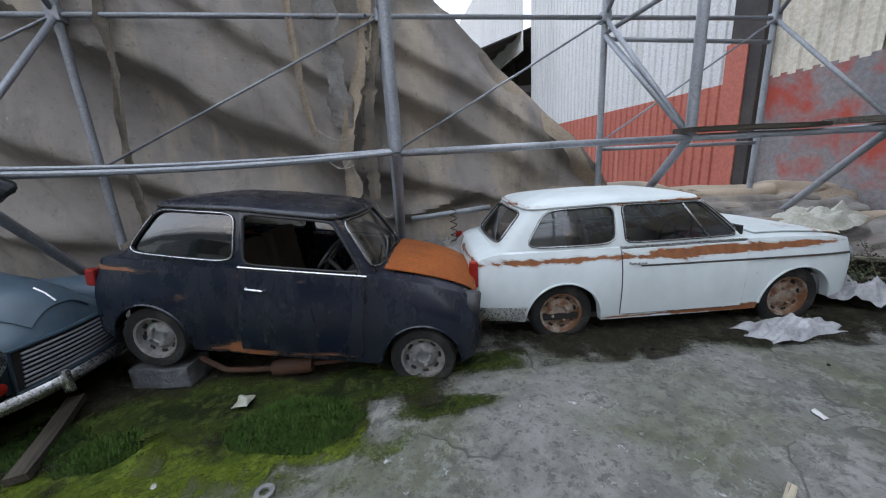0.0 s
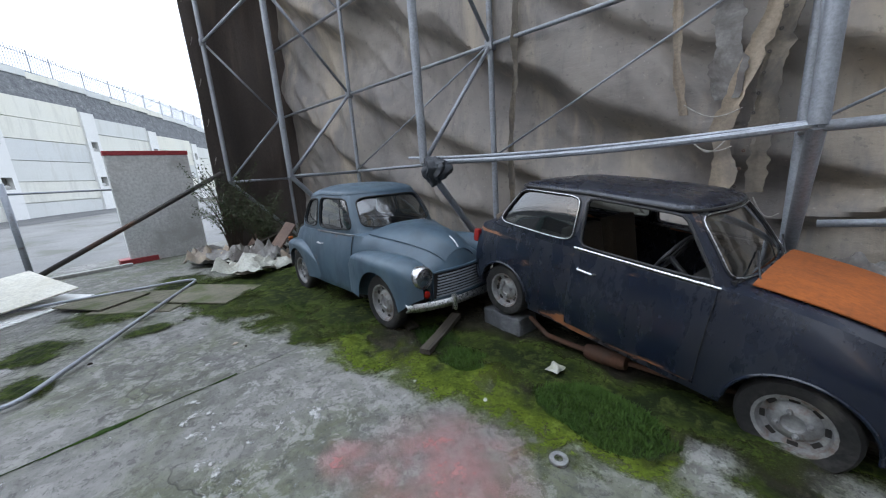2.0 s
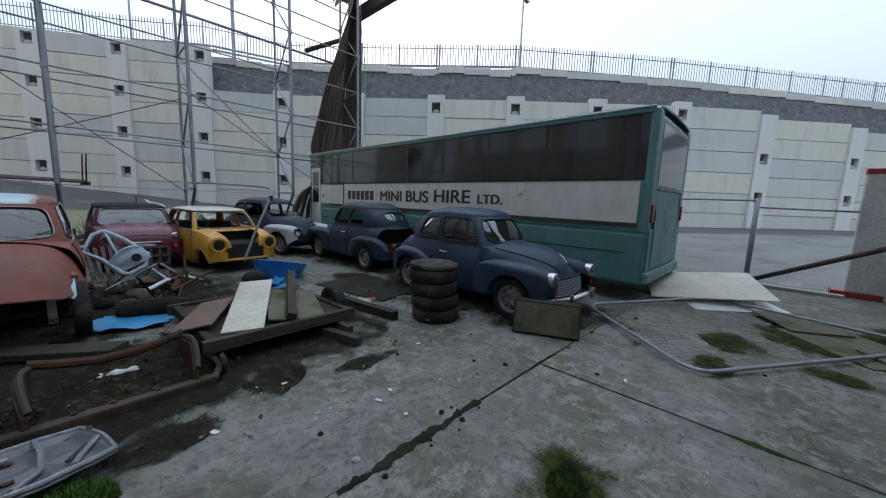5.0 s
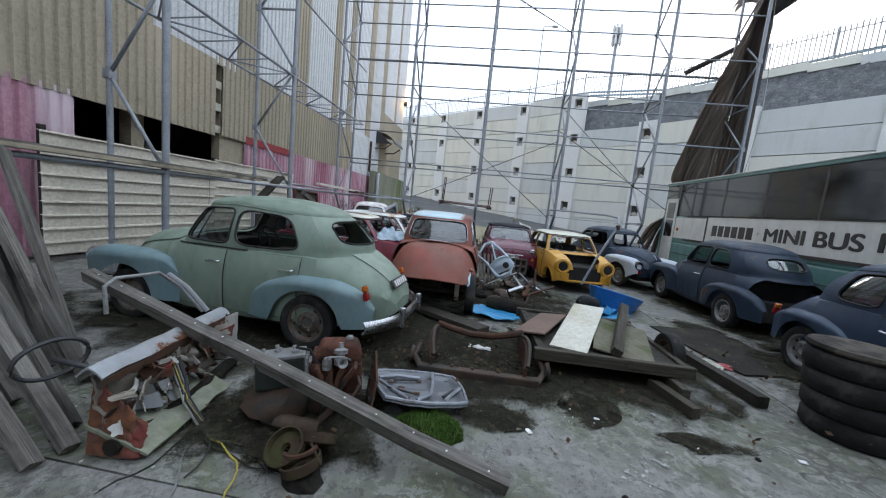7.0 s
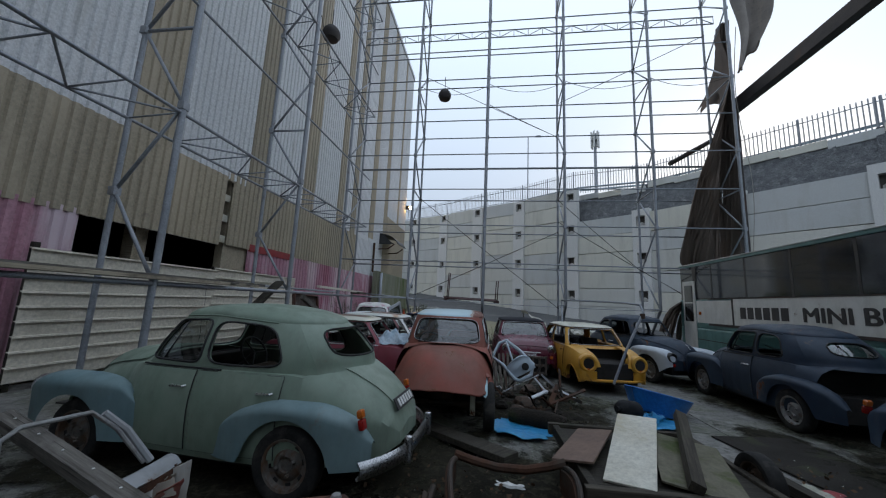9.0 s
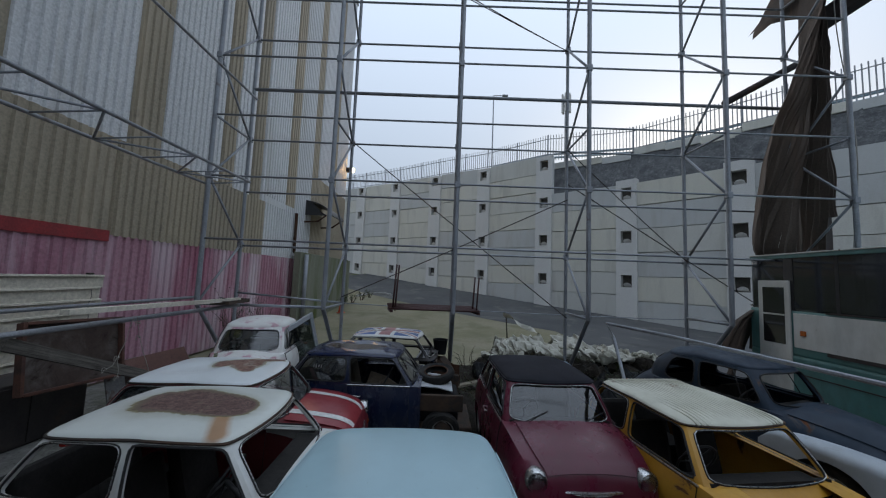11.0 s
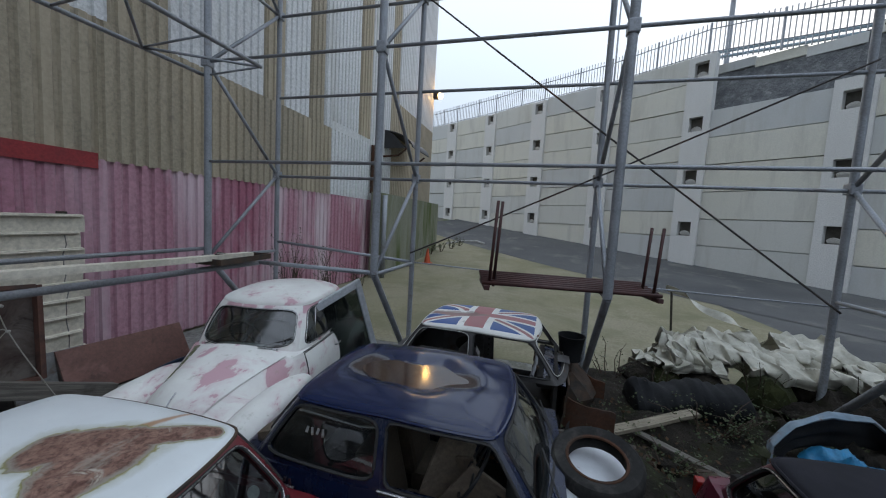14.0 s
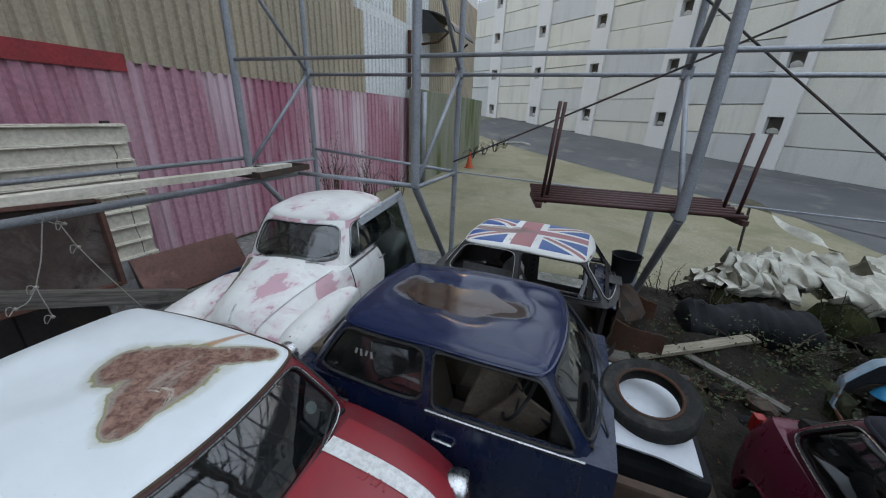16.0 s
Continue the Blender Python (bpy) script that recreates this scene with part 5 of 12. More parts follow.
def body_mesh(c, open_front=None, hole=None, open_rear=None, gap=None):
    """Flanks, bonnet and boot decks, and rounded ends; the cabin is open above."""
    xs, x = [], c.x0
    while x < c.x1 - 1e-6:
        xs.append(x)
        near = min(abs(abs(x - a) - c.arch) for a in c.axles)
        x += 0.02 if near < 0.08 or x < c.x0 + 0.12 or x > c.x1 - 0.14 else 0.05
    xs.append(c.x1)
    if open_front is not None:
        xs = [x for x in xs if x < open_front] + [open_front]
    if open_rear is not None:
        xs = [open_rear] + [x for x in xs if x > open_rear + 0.01]
    bm = bmesh.new()
    rows = []
    nv, nd = 7, 5
    for x in xs:
        left = [c.side(x, 0) + Vector((0, -0.07, 0.0))] + [c.side(x, v / nv) for v in range(nv + 1)]
        cab = c.cabin[0] < x < c.cabin[1]
        if cab:
            e = left[-1]
            deck = [e + Vector((0, -0.03, 0.012)), e + Vector((0, -0.06, 0)), e + Vector((0, -0.065, -0.10))]
            deck = deck + [deck[-1]] * (nd - 3)
            mid = None
        else:
            deck = [c.deck(x, 1 - k / nd) for k in range(1, nd)]
            mid = c.deck(x, 0)
        half = left + deck
        rows.append((cab, [bm.verts.new(p) for p in half], bm.verts.new(mid) if mid else None, [bm.verts.new((p.x, -p.y, p.z)) for p in half]))
    for (c0, l0, m0, r0), (c1, l1, m1, r1) in zip(rows, rows[1:]):
        both = c0 or c1
        n = len(left) + (2 if both else 0)
        lim = min(len(l0), len(l1)) - 1 if not both else len(left) + 1
        bay = hole is not None and min(l0[1].co.x, l1[1].co.x) >= hole - 1e-6 and not both
        doorway = gap is not None and gap[0] <= l0[1].co.x and l1[1].co.x <= gap[1]
        for k in range(3 if doorway else lim if not bay else len(left) + 1):
            bm.faces.new((l0[k], l0[k + 1], l1[k + 1], l1[k])).smooth = True
            bm.faces.new((r0[k], r1[k], r1[k + 1], r0[k + 1])).smooth = True
        if not both and not bay:
            bm.faces.new((l0[-1], m0, m1, l1[-1])).smooth = True
            bm.faces.new((r0[-1], r1[-1], m1, m0)).smooth = True
    ends = ([0] if open_rear is None else []) + ([-1] if open_front is None and hole is None else [])
    for k in ends:
        cab, l, m, r = rows[k]
        loop = l[1:] + [m] + r[1:][::-1]
        bm.faces.new(loop if k == 0 else loop[::-1])
    bmesh.ops.remove_doubles(bm, verts=bm.verts[:], dist=1e-5)
    return bm


SPAN = 24


def cabin_loops(c):
    """Closed lines round the cabin at the waist and at the roof's edge, from the windscreen round by the left side, with the outward way and the bulge at each step."""
    flip = lambda v: Vector((v.x, -v.y, v.z))
    X, Y = Vector((1, 0, 0)), Vector((0, 1, 0))
    loops = []
    for k in (0, 1):
        a, b, d = Vector(c.A[k]), Vector(c.B[k]), Vector(c.C[k])
        loop = []
        for p, q, bow, out in ((flip(a), a, c.bow[k], X), (a, b, 0.012, Y), (b, d, 0.016, Y), (d, flip(d), c.bow_r[k], -X), (flip(d), flip(b), 0.016, -Y), (flip(b), flip(a), 0.012, -Y)):
            for i in range(SPAN):
                t = i / SPAN
                loop.append(p.lerp(q, t) + out * (bow * 4 * t * (1 - t)))
        n = len(loop)
        mid = (a.x + d.x) / 2
        for step in range(max(c.round)):
            loop = [(loop[i - 1] + 2 * loop[i] + loop[(i + 1) % n]) / 4 if step < c.round[0 if loop[i].x > mid else 1] else loop[i] for i in range(n)]
        loops.append(loop)
    n = len(loops[0])
    ways = []
    for i in range(n):
        d = loops[0][(i + 1) % n] - loops[0][i - 1] + loops[1][(i + 1) % n] - loops[1][i - 1]
        ways.append(Vector((d.y, -d.x, 0)).normalized())
    bulge = [c.bulge[0]] * SPAN + [c.bulge[1]] * 2 * SPAN + [c.bulge[2]] * SPAN + [c.bulge[1]] * 2 * SPAN
    for _ in range(12):
        bulge = [(bulge[i - 1] + 2 * bulge[i] + bulge[(i + 1) % n]) / 4 for i in range(n)]
    return loops[0], loops[1], ways, bulge


def cabin_surface(loops, first):
    """The part of the cabin's side over one span of its loops: a point and its outward way for u and v; below v = 0 it flares into the body."""
    low, high, ways, bulge = loops
    n = len(low)

    def P(u, v):
        t = first + u * SPAN
        i, f = int(t) % n, t - int(t)
        j = (i + 1) % n
        w, r, o = low[i].lerp(low[j], f), high[i].lerp(high[j], f), ways[i].lerp(ways[j], f)
        up = (r - w)
        out = Vector((o.x, o.y, -(o.x * up.x + o.y * up.y) / up.z)).normalized()
        if v < 0:
            k = -v / 0.15
            return w + o * (0.055 * k * o.x * o.x) - Vector((0, 0, 0.045 * k)), out
        return w.lerp(r, v) + o * ((bulge[i] * (1 - f) + bulge[j] * f) * 4 * v * (1 - v)), out
    return P


def patch(P, margins, n=64, power=5.0, foot=-0.15, rings=5):
    """A window panel of the surface P. Returns the panel's mesh, its pane, and the rim's points and outward ways."""
    u0, u1, v0, v1 = margins
    cu, cv, ru, rv = (u0 + u1) / 2, (v0 + v1) / 2, (u1 - u0) / 2, (v1 - v0) / 2
    mv, hv = (foot + 1) / 2, (1 - foot) / 2
    bm, pane = bmesh.new(), bmesh.new()
    outer, inner = [], []
    for k in range(n):
        a = 2 * math.pi * k / n + math.pi / 4
        ca, sa = math.cos(a), math.sin(a)
        m = max(abs(ca), abs(sa))
        e = (abs(ca) ** power + abs(sa) ** power) ** (-1 / power)
        outer.append((0.5 + 0.5 * ca / m, mv + hv * sa / m))
        inner.append((ca * e, sa * e))
    rows, rim = [], []
    for r in range(rings + 1):
        t = r / rings
        rows.append([bm.verts.new(P(o[0] * (1 - t) + (cu + ru * i[0]) * t, o[1] * (1 - t) + (cv + rv * i[1]) * t)[0]) for o, i in zip(outer, inner)])
    back = []
    for i in inner:
        p, w = P(cu + ru * i[0], cv + rv * i[1])
        rim.append((p, w))
        back.append(bm.verts.new(p - w * 0.03))
    rows.append(back)
    for a, b in zip(rows, rows[1:]):
        for k in range(n):
            j = (k + 1) % n
            bm.faces.new((a[k], a[j], b[j], b[k])).smooth = True
    bmesh.ops.remove_doubles(bm, verts=bm.verts[:], dist=1e-5)
    glaze = []
    for f in (1.0, 0.75, 0.5, 0.25):
        ring = []
        for i in inner:
            p, w = P(cu + ru * i[0] * f, cv + rv * i[1] * f)
            ring.append(pane.verts.new(p - w * 0.012))
        glaze.append(ring)
    p, w = P(cu, cv)
    mid = pane.verts.new(p - w * 0.012)
    for r0, r1 in zip(glaze, glaze[1:]):
        for k in range(n):
            pane.faces.new((r0[k], r0[(k + 1) % n], r1[(k + 1) % n], r1[k])).smooth = True
    for k in range(n):
        pane.faces.new((glaze[-1][k], glaze[-1][(k + 1) % n], mid)).smooth = True
    return bm, pane, rim


def roof_mesh(c, edge, dents=()):
    """A domed roof over the closed line of its edge, with pressed-in dents (x, y, half length, half width, depth)."""
    n = len(edge)
    cx, zc = sum(p.x for p in edge) / n, sum(p.z for p in edge) / n
    bm = bmesh.new()
    rows = [[bm.verts.new(p + Vector((0, 0, -0.004))) for p in edge]]
    power, root, lift = (3.0, 0.56, 0.013) if c.kind != "minor" else (2.3, 0.52, 0.0)
    if c.kind != "minor":
        rows.append([bm.verts.new((cx + (p.x - cx) * 1.010, p.y * 1.014, p.z + 0.004)) for p in edge])
    for s in (1.0, 0.985, 0.965, 0.94, 0.90, 0.85, 0.79, 0.72, 0.64, 0.56, 0.48, 0.40, 0.32, 0.24, 0.16, 0.08):
        flat = max(0.0, (s - 0.3) / 0.7)
        ring = []
        for p in edge:
            q = Vector((cx + (p.x - cx) * s, p.y * s, 0))
            q.z = p.z * flat + zc * (1 - flat) + lift + c.crown * (1 - s ** power) ** root
            for dx, dy, rx, ry, depth in dents:
                d = ((q.x - dx) / rx) ** 2 + ((q.y - dy) / ry) ** 2 + 0.35 * wavy(q.x, q.y, dx, 3.0)
                if d < 1:
                    t = 1 - d
                    q.z -= depth * t * t * (3 - 2 * t)
            ring.append(bm.verts.new(q))
        rows.append(ring)
    for a, b in zip(rows, rows[1:]):
        for k in range(n):
            bm.faces.new((a[k], a[(k + 1) % n], b[(k + 1) % n], b[k])).smooth = True
    bm.faces.new(rows[-1])
    return bm


def wheel(parent, x, y, z, r, width, rim_mat, cap=None, steer=0.0, tyre=True):
    side = 1 if y > 0 else -1
    w = thing("wheel", "", "", pose(x, y, z, -90 * side, 0, 0) if not steer else pose(x, y, z, -90 * side, 0, steer))
    w.parent = parent
    h = width / 2
    if tyre:
        part("tyre", lathe([(r * 0.62, -h * 0.75), (r * 0.80, -h), (r * 0.93, -h * 0.95), (r * 0.985, -h * 0.7), (r, -h * 0.3), (r, h * 0.3), (r * 0.985, h * 0.7), (r * 0.93, h * 0.95), (r * 0.80, h), (r * 0.62, h * 0.75)], 30), rubber, w)
    part("rim", lathe([(0.0, h * 0.30), (r * 0.17, h * 0.34), (r * 0.20, h * 0.52), (r * 0.34, h * 0.45), (r * 0.44, h * 0.12), (r * 0.55, h * 0.25), (r * 0.60, h * 0.80), (r * 0.665, h * 0.88), (r * 0.66, -h * 0.8), (r * 0.5, -h * 0.6), (0, -h * 0.5)], 26), rim_mat, w)
    for k in range(4):
        a = k * math.pi / 2 + 0.4
        part("wheel_nut", lathe([(0.014, 0), (0.014, 0.02), (0.008, 0.028), (0, 0.028)], 6, pose(r * 0.27 * math.cos(a), r * 0.27 * math.sin(a), h * 0.48)), rim_mat, w)
    for k in range(8):
        a = k * math.pi / 4 + 0.2
        part("slot", box(-0.012, 0.012, -0.022, 0.022, -0.004, 0.004, 0.003, pose(r * 0.50 * math.cos(a), r * 0.50 * math.sin(a), h * 0.235, 0, 0, math.degrees(a))), interior, w)
    if cap:
        part("hub_cap", lathe([(r * 0.36, h * 0.46), (r * 0.30, h * 0.72), (r * 0.15, h * 0.86), (0, h * 0.9)], 20), cap, w)
    return w


def lamp_part(parent, x, y, z, r, turn=0.0, missing=False, bezel=chrome):
    m = pose(x, y, z, 0, 90, 0) if not turn else pose(x, y, z, 0, 0, turn) @ pose(0, 0, 0, 0, 90, 0)
    h = thing("headlight", "", "", m)
    h.parent = parent
    part("bezel", lathe([(r * 1.0, -0.09), (r * 1.12, -0.02), (r * 1.1, 0.03), (r * 0.95, 0.045), (r * 0.93, 0.0)], 24), black_paint if missing else bezel, h)
    if missing:
        part("bowl", lathe([(r * 0.93, 0.0), (r * 0.6, -0.07), (0, -0.09)], 20), interior, h)
    else:
        part("reflector", lathe([(r * 0.93, 0.01), (r * 0.6, -0.05), (0, -0.07)], 20), chrome, h)
        part("lens", lathe([(r * 0.93, 0.02), (r * 0.75, 0.045), (r * 0.4, 0.062), (0, 0.068)], 20), lamp_glass, h)
    return h


def seat(parent, x, y, w, material, tilt=-14):
    s = thing("seat", "", "", pose(x, y, 0.28))
    s.parent = parent
    part("cushion", box(-0.23, 0.25, -w / 2, w / 2, 0.0, 0.16, 0.05), material, s)
    ob = part("backrest", box(-0.06, 0.07, -w / 2, w / 2, 0.0, 0.58, 0.05), material, s)
    ob.matrix_basis = pose(-0.24, 0, 0.12, 0, tilt, 0)
    return s


def steering(parent, x, y, z):
    part("steering_wheel", pipe([Matrix.Rotation(radians(-62), 4, "Y") @ Vector((0.19 * math.cos(a), 0.19 * math.sin(a), 0)) + Vector((x, y, z)) for a in [2 * math.pi * k / 22 for k in range(22)]], 0.012, 6, True), black_paint, parent)
    bm = tube((x, y, z), (x + 0.35, y, z - 0.30), 0.02)
    for k in range(3):
        a = 2 * math.pi * k / 3 + 0.5
        p = Matrix.Rotation(radians(-62), 4, "Y") @ Vector((0.19 * math.cos(a), 0.19 * math.sin(a), 0)) + Vector((x, y, z))
        add_tube(bm, (x, y, z), p, 0.008, 5)
    part("steering_column", bm, black_paint, parent)


def wing(c, x0, x1, yc, w, zt, sgn):
    """A separate swollen wing over one wheel."""
    def f(u, v):
        x = x0 + (x1 - x0) * u
        zb = c.bottom_wing(x)
        ww, top, cy = max(0.004, w(x)), zt(x), yc(x)
        a = math.pi * v
        if v < 0.32:
            t = v / 0.32
            zz = zb + (top - 0.55 * ww * 1.1 - zb) * t
            return (x, sgn * (cy + ww * (0.93 + 0.07 * t)), min(zz, top))
        b = math.pi * (v - 0.32) / 0.68
        return (x, sgn * (cy + ww * math.cos(b)), top - 0.55 * ww * 1.1 * (1 - math.sin(b)) - (0.35 * ww if b > math.pi / 2 else 0) * (1 - math.sin(b)))
    bm = sheet(f, 44, 16)
    return bm


MINI = Shape(kind="mini", x0=-1.50, x1=1.44, axles=(-1.018, 1.018), tyre=0.25, tyre_w=0.15, track=0.60, arch=0.295, arch_z=0.235, mid=0.52, tuck=0.07,
             hw=curve((-1.50, 0.58), (-1.43, 0.655), (-1.25, 0.69), (-0.5, 0.705), (0.5, 0.705), (1.1, 0.70), (1.28, 0.68), (1.39, 0.63), (1.44, 0.56)),
             ws=curve((-1.50, 0.50), (-1.43, 0.58), (-1.3, 0.63), (-1, 0.655), (0, 0.668), (0.6, 0.66), (1.0, 0.635), (1.24, 0.595), (1.38, 0.525), (1.44, 0.44)),
             zs=curve((-1.50, 0.66), (-1.45, 0.78), (-1.34, 0.855), (-0.6, 0.865), (0.6, 0.865), (0.9, 0.845), (1.2, 0.79), (1.34, 0.73), (1.41, 0.65), (1.44, 0.54)),
             zt=curve((-1.50, 0.68), (-1.44, 0.83), (-1.36, 0.89), (-1.2, 0.91), (0.6, 0.91), (0.9, 0.885), (1.2, 0.835), (1.34, 0.775), (1.41, 0.69), (1.44, 0.57)),
             sill=curve((-1.50, 0.36), (-1.4, 0.24), (-1.0, 0.19), (1.0, 0.19), (1.36, 0.26), (1.44, 0.36)), cabin=(-1.26, 0.60),
             A=((0.60, 0.655, 0.875), (0.31, 0.545, 1.245)), B=((-0.33, 0.665, 0.875), (-0.36, 0.560, 1.262)), C=((-1.25, 0.625, 0.885), (-1.01, 0.520, 1.242)),
             bow=(0.10, 0.08), bow_r=(0.06, 0.045), crown=0.062, bonnet=(0.68, 1.39, 0.80), boot=None, door=(-0.34, 0.58), seats=((-0.15, 0.3), (-0.15, -0.3)), rear_seat=-0.85, round=(5, 7), bulge=(0.012, 0.012, 0.014))
MINOR_SIZES = dict(kind="minor", x0=-1.90, x1=1.62, axles=(-1.092, 1.092), tyre=0.30, tyre_w=0.14, track=0.645, arch=0.0001, arch_z=0.3, mid=0.62, tuck=0.10,
              hw=curve((-1.9, 0.26), (-1.82, 0.42), (-1.55, 0.58), (-1.1, 0.68), (-0.4, 0.725), (0.3, 0.715), (0.6, 0.66), (0.8, 0.56), (1.2, 0.50), (1.5, 0.42), (1.62, 0.30)),
              ws=curve((-1.9, 0.16), (-1.82, 0.31), (-1.55, 0.46), (-1.2, 0.58), (-0.4, 0.665), (0.45, 0.63), (0.65, 0.55), (1.0, 0.42), (1.35, 0.31), (1.55, 0.23), (1.62, 0.14)),
              zs=curve((-1.9, 0.50), (-1.8, 0.66), (-1.55, 0.82), (-1.25, 0.93), (-0.9, 0.965), (0.5, 0.955), (0.8, 0.90), (1.2, 0.82), (1.45, 0.75), (1.56, 0.67), (1.62, 0.56)),
              zt=curve((-1.9, 0.54), (-1.8, 0.74), (-1.58, 0.93), (-1.32, 1.05), (-1.0, 1.06), (0.5, 1.03), (0.8, 1.025), (1.1, 1.0), (1.35, 0.945), (1.5, 0.86), (1.58, 0.75), (1.62, 0.62)),
              sill=curve((-1.9, 0.40), (-1.7, 0.32), (-1.0, 0.26), (1.0, 0.26), (1.62, 0.36)), cabin=(-1.16, 0.52),
              A=((0.50, 0.605, 0.99), (0.24, 0.515, 1.405)), B=((-0.36, 0.655, 0.985), (-0.40, 0.55, 1.43)), C=((-1.20, 0.585, 1.0), (-0.93, 0.50, 1.375)),
              bow=(0.17, 0.13), bow_r=(0.33, 0.25), crown=0.135, bonnet=(0.64, 1.56, 0.92), boot=(-1.24, -1.84, 0.62), door=(-0.37, 0.50), seats=((-0.1, 0.3), (-0.1, -0.3)), rear_seat=-0.8, round=(10, 44), bulge=(0.018, 0.022, 0.075))
MINOR = Shape(**MINOR_SIZES)
MINOR4 = Shape(**{**MINOR_SIZES, "B": ((-0.13, 0.660, 0.985), (-0.16, 0.553, 1.43))})
ESTATE = Shape(**{**MINOR_SIZES, "x1": 1.40, "C": ((-1.72, 0.60, 1.0), (-1.62, 0.52, 1.42)), "B": ((-0.36, 0.655, 0.985), (-0.40, 0.55, 1.45)), "cabin": (-1.70, 0.52), "bow_r": (0.06, 0.05), "crown": 0.08, "round": (10, 8), "bulge": (0.018, 0.018, 0.015), "boot": None, "bonnet": (0.64, 1.34, 0.90),
                  "ws": curve((-1.9, 0.50), (-1.75, 0.60), (-0.4, 0.665), (0.45, 0.63), (0.8, 0.60), (1.1, 0.53), (1.3, 0.41), (1.40, 0.22)),
                  "hw": curve((-1.9, 0.60), (-1.75, 0.68), (-0.4, 0.725), (0.3, 0.715), (0.8, 0.71), (1.1, 0.67), (1.3, 0.55), (1.40, 0.34)),
                  "zs": curve((-1.9, 0.80), (-1.75, 0.95), (-0.9, 0.965), (0.5, 0.955), (0.8, 0.91), (1.1, 0.83), (1.3, 0.72), (1.40, 0.62)),
                  "zt": curve((-1.9, 0.84), (-1.75, 1.0), (-1.0, 1.0), (0.5, 1.03), (0.8, 1.03), (1.1, 0.98), (1.3, 0.84), (1.40, 0.68)),
                  "sill": curve((-1.9, 0.40), (-1.7, 0.32), (-1.0, 0.26), (0.35, 0.28), (0.7, 0.50), (1.1, 0.54), (1.40, 0.57))})
FARINA = Shape(kind="farina", x0=-1.86, x1=1.60, axles=(-1.06, 1.05), tyre=0.285, tyre_w=0.14, track=0.615, arch=0.335, arch_z=0.255, mid=0.56, tuck=0.07,
               hw=curve((-1.86, 0.66), (-1.78, 0.715), (-1.3, 0.745), (0, 0.755), (1.1, 0.745), (1.46, 0.72), (1.56, 0.69), (1.60, 0.62)),
               ws=curve((-1.86, 0.60), (-1.78, 0.66), (-1.3, 0.69), (0, 0.70), (0.7, 0.70), (1.36, 0.685), (1.54, 0.65), (1.60, 0.56)),
               zs=curve((-1.86, 0.72), (-1.80, 0.82), (-1.6, 0.87), (0, 0.87), (0.8, 0.865), (1.3, 0.84), (1.52, 0.81), (1.60, 0.73)),
               zt=curve((-1.86, 0.74), (-1.80, 0.86), (-1.65, 0.90), (0.5, 0.90), (0.9, 0.90), (1.3, 0.87), (1.52, 0.81), (1.60, 0.72)),
               sill=curve((-1.86, 0.40), (-1.7, 0.30), (-1.0, 0.22), (1.0, 0.22), (1.5, 0.30), (1.60, 0.38)), cabin=(-1.60, 0.60),
               A=((0.58, 0.665, 0.885), (0.22, 0.555, 1.225)), B=((-0.56, 0.685, 0.885), (-0.56, 0.58, 1.245)), C=((-1.60, 0.635, 0.89), (-1.32, 0.545, 1.225)),
               bow=(0.09, 0.07), bow_r=(0.05, 0.03), crown=0.075, bonnet=(0.72, 1.52, 0.84), boot=None, door=(-0.57, 0.55), seats=((-0.2, 0.3), (-0.2, -0.3)), rear_seat=-1.0, round=(5, 5), bulge=(0.012, 0.012, 0.012))


def no_arch(x, c=MINOR):
    z = 0.30
    for a in c.axles:
        dx = abs(x - a)
        if dx < 0.375:
            z = max(z, 0.285 + math.sqrt(0.375 ** 2 - dx ** 2) * 0.98)
    if x > c.axles[1] + 0.36:
        z += 0.16 * min(1.0, (x - c.axles[1] - 0.36) / 0.24)
    return z


for sh in (MINOR, MINOR4, ESTATE):
    sh.bottom_wing = no_arch


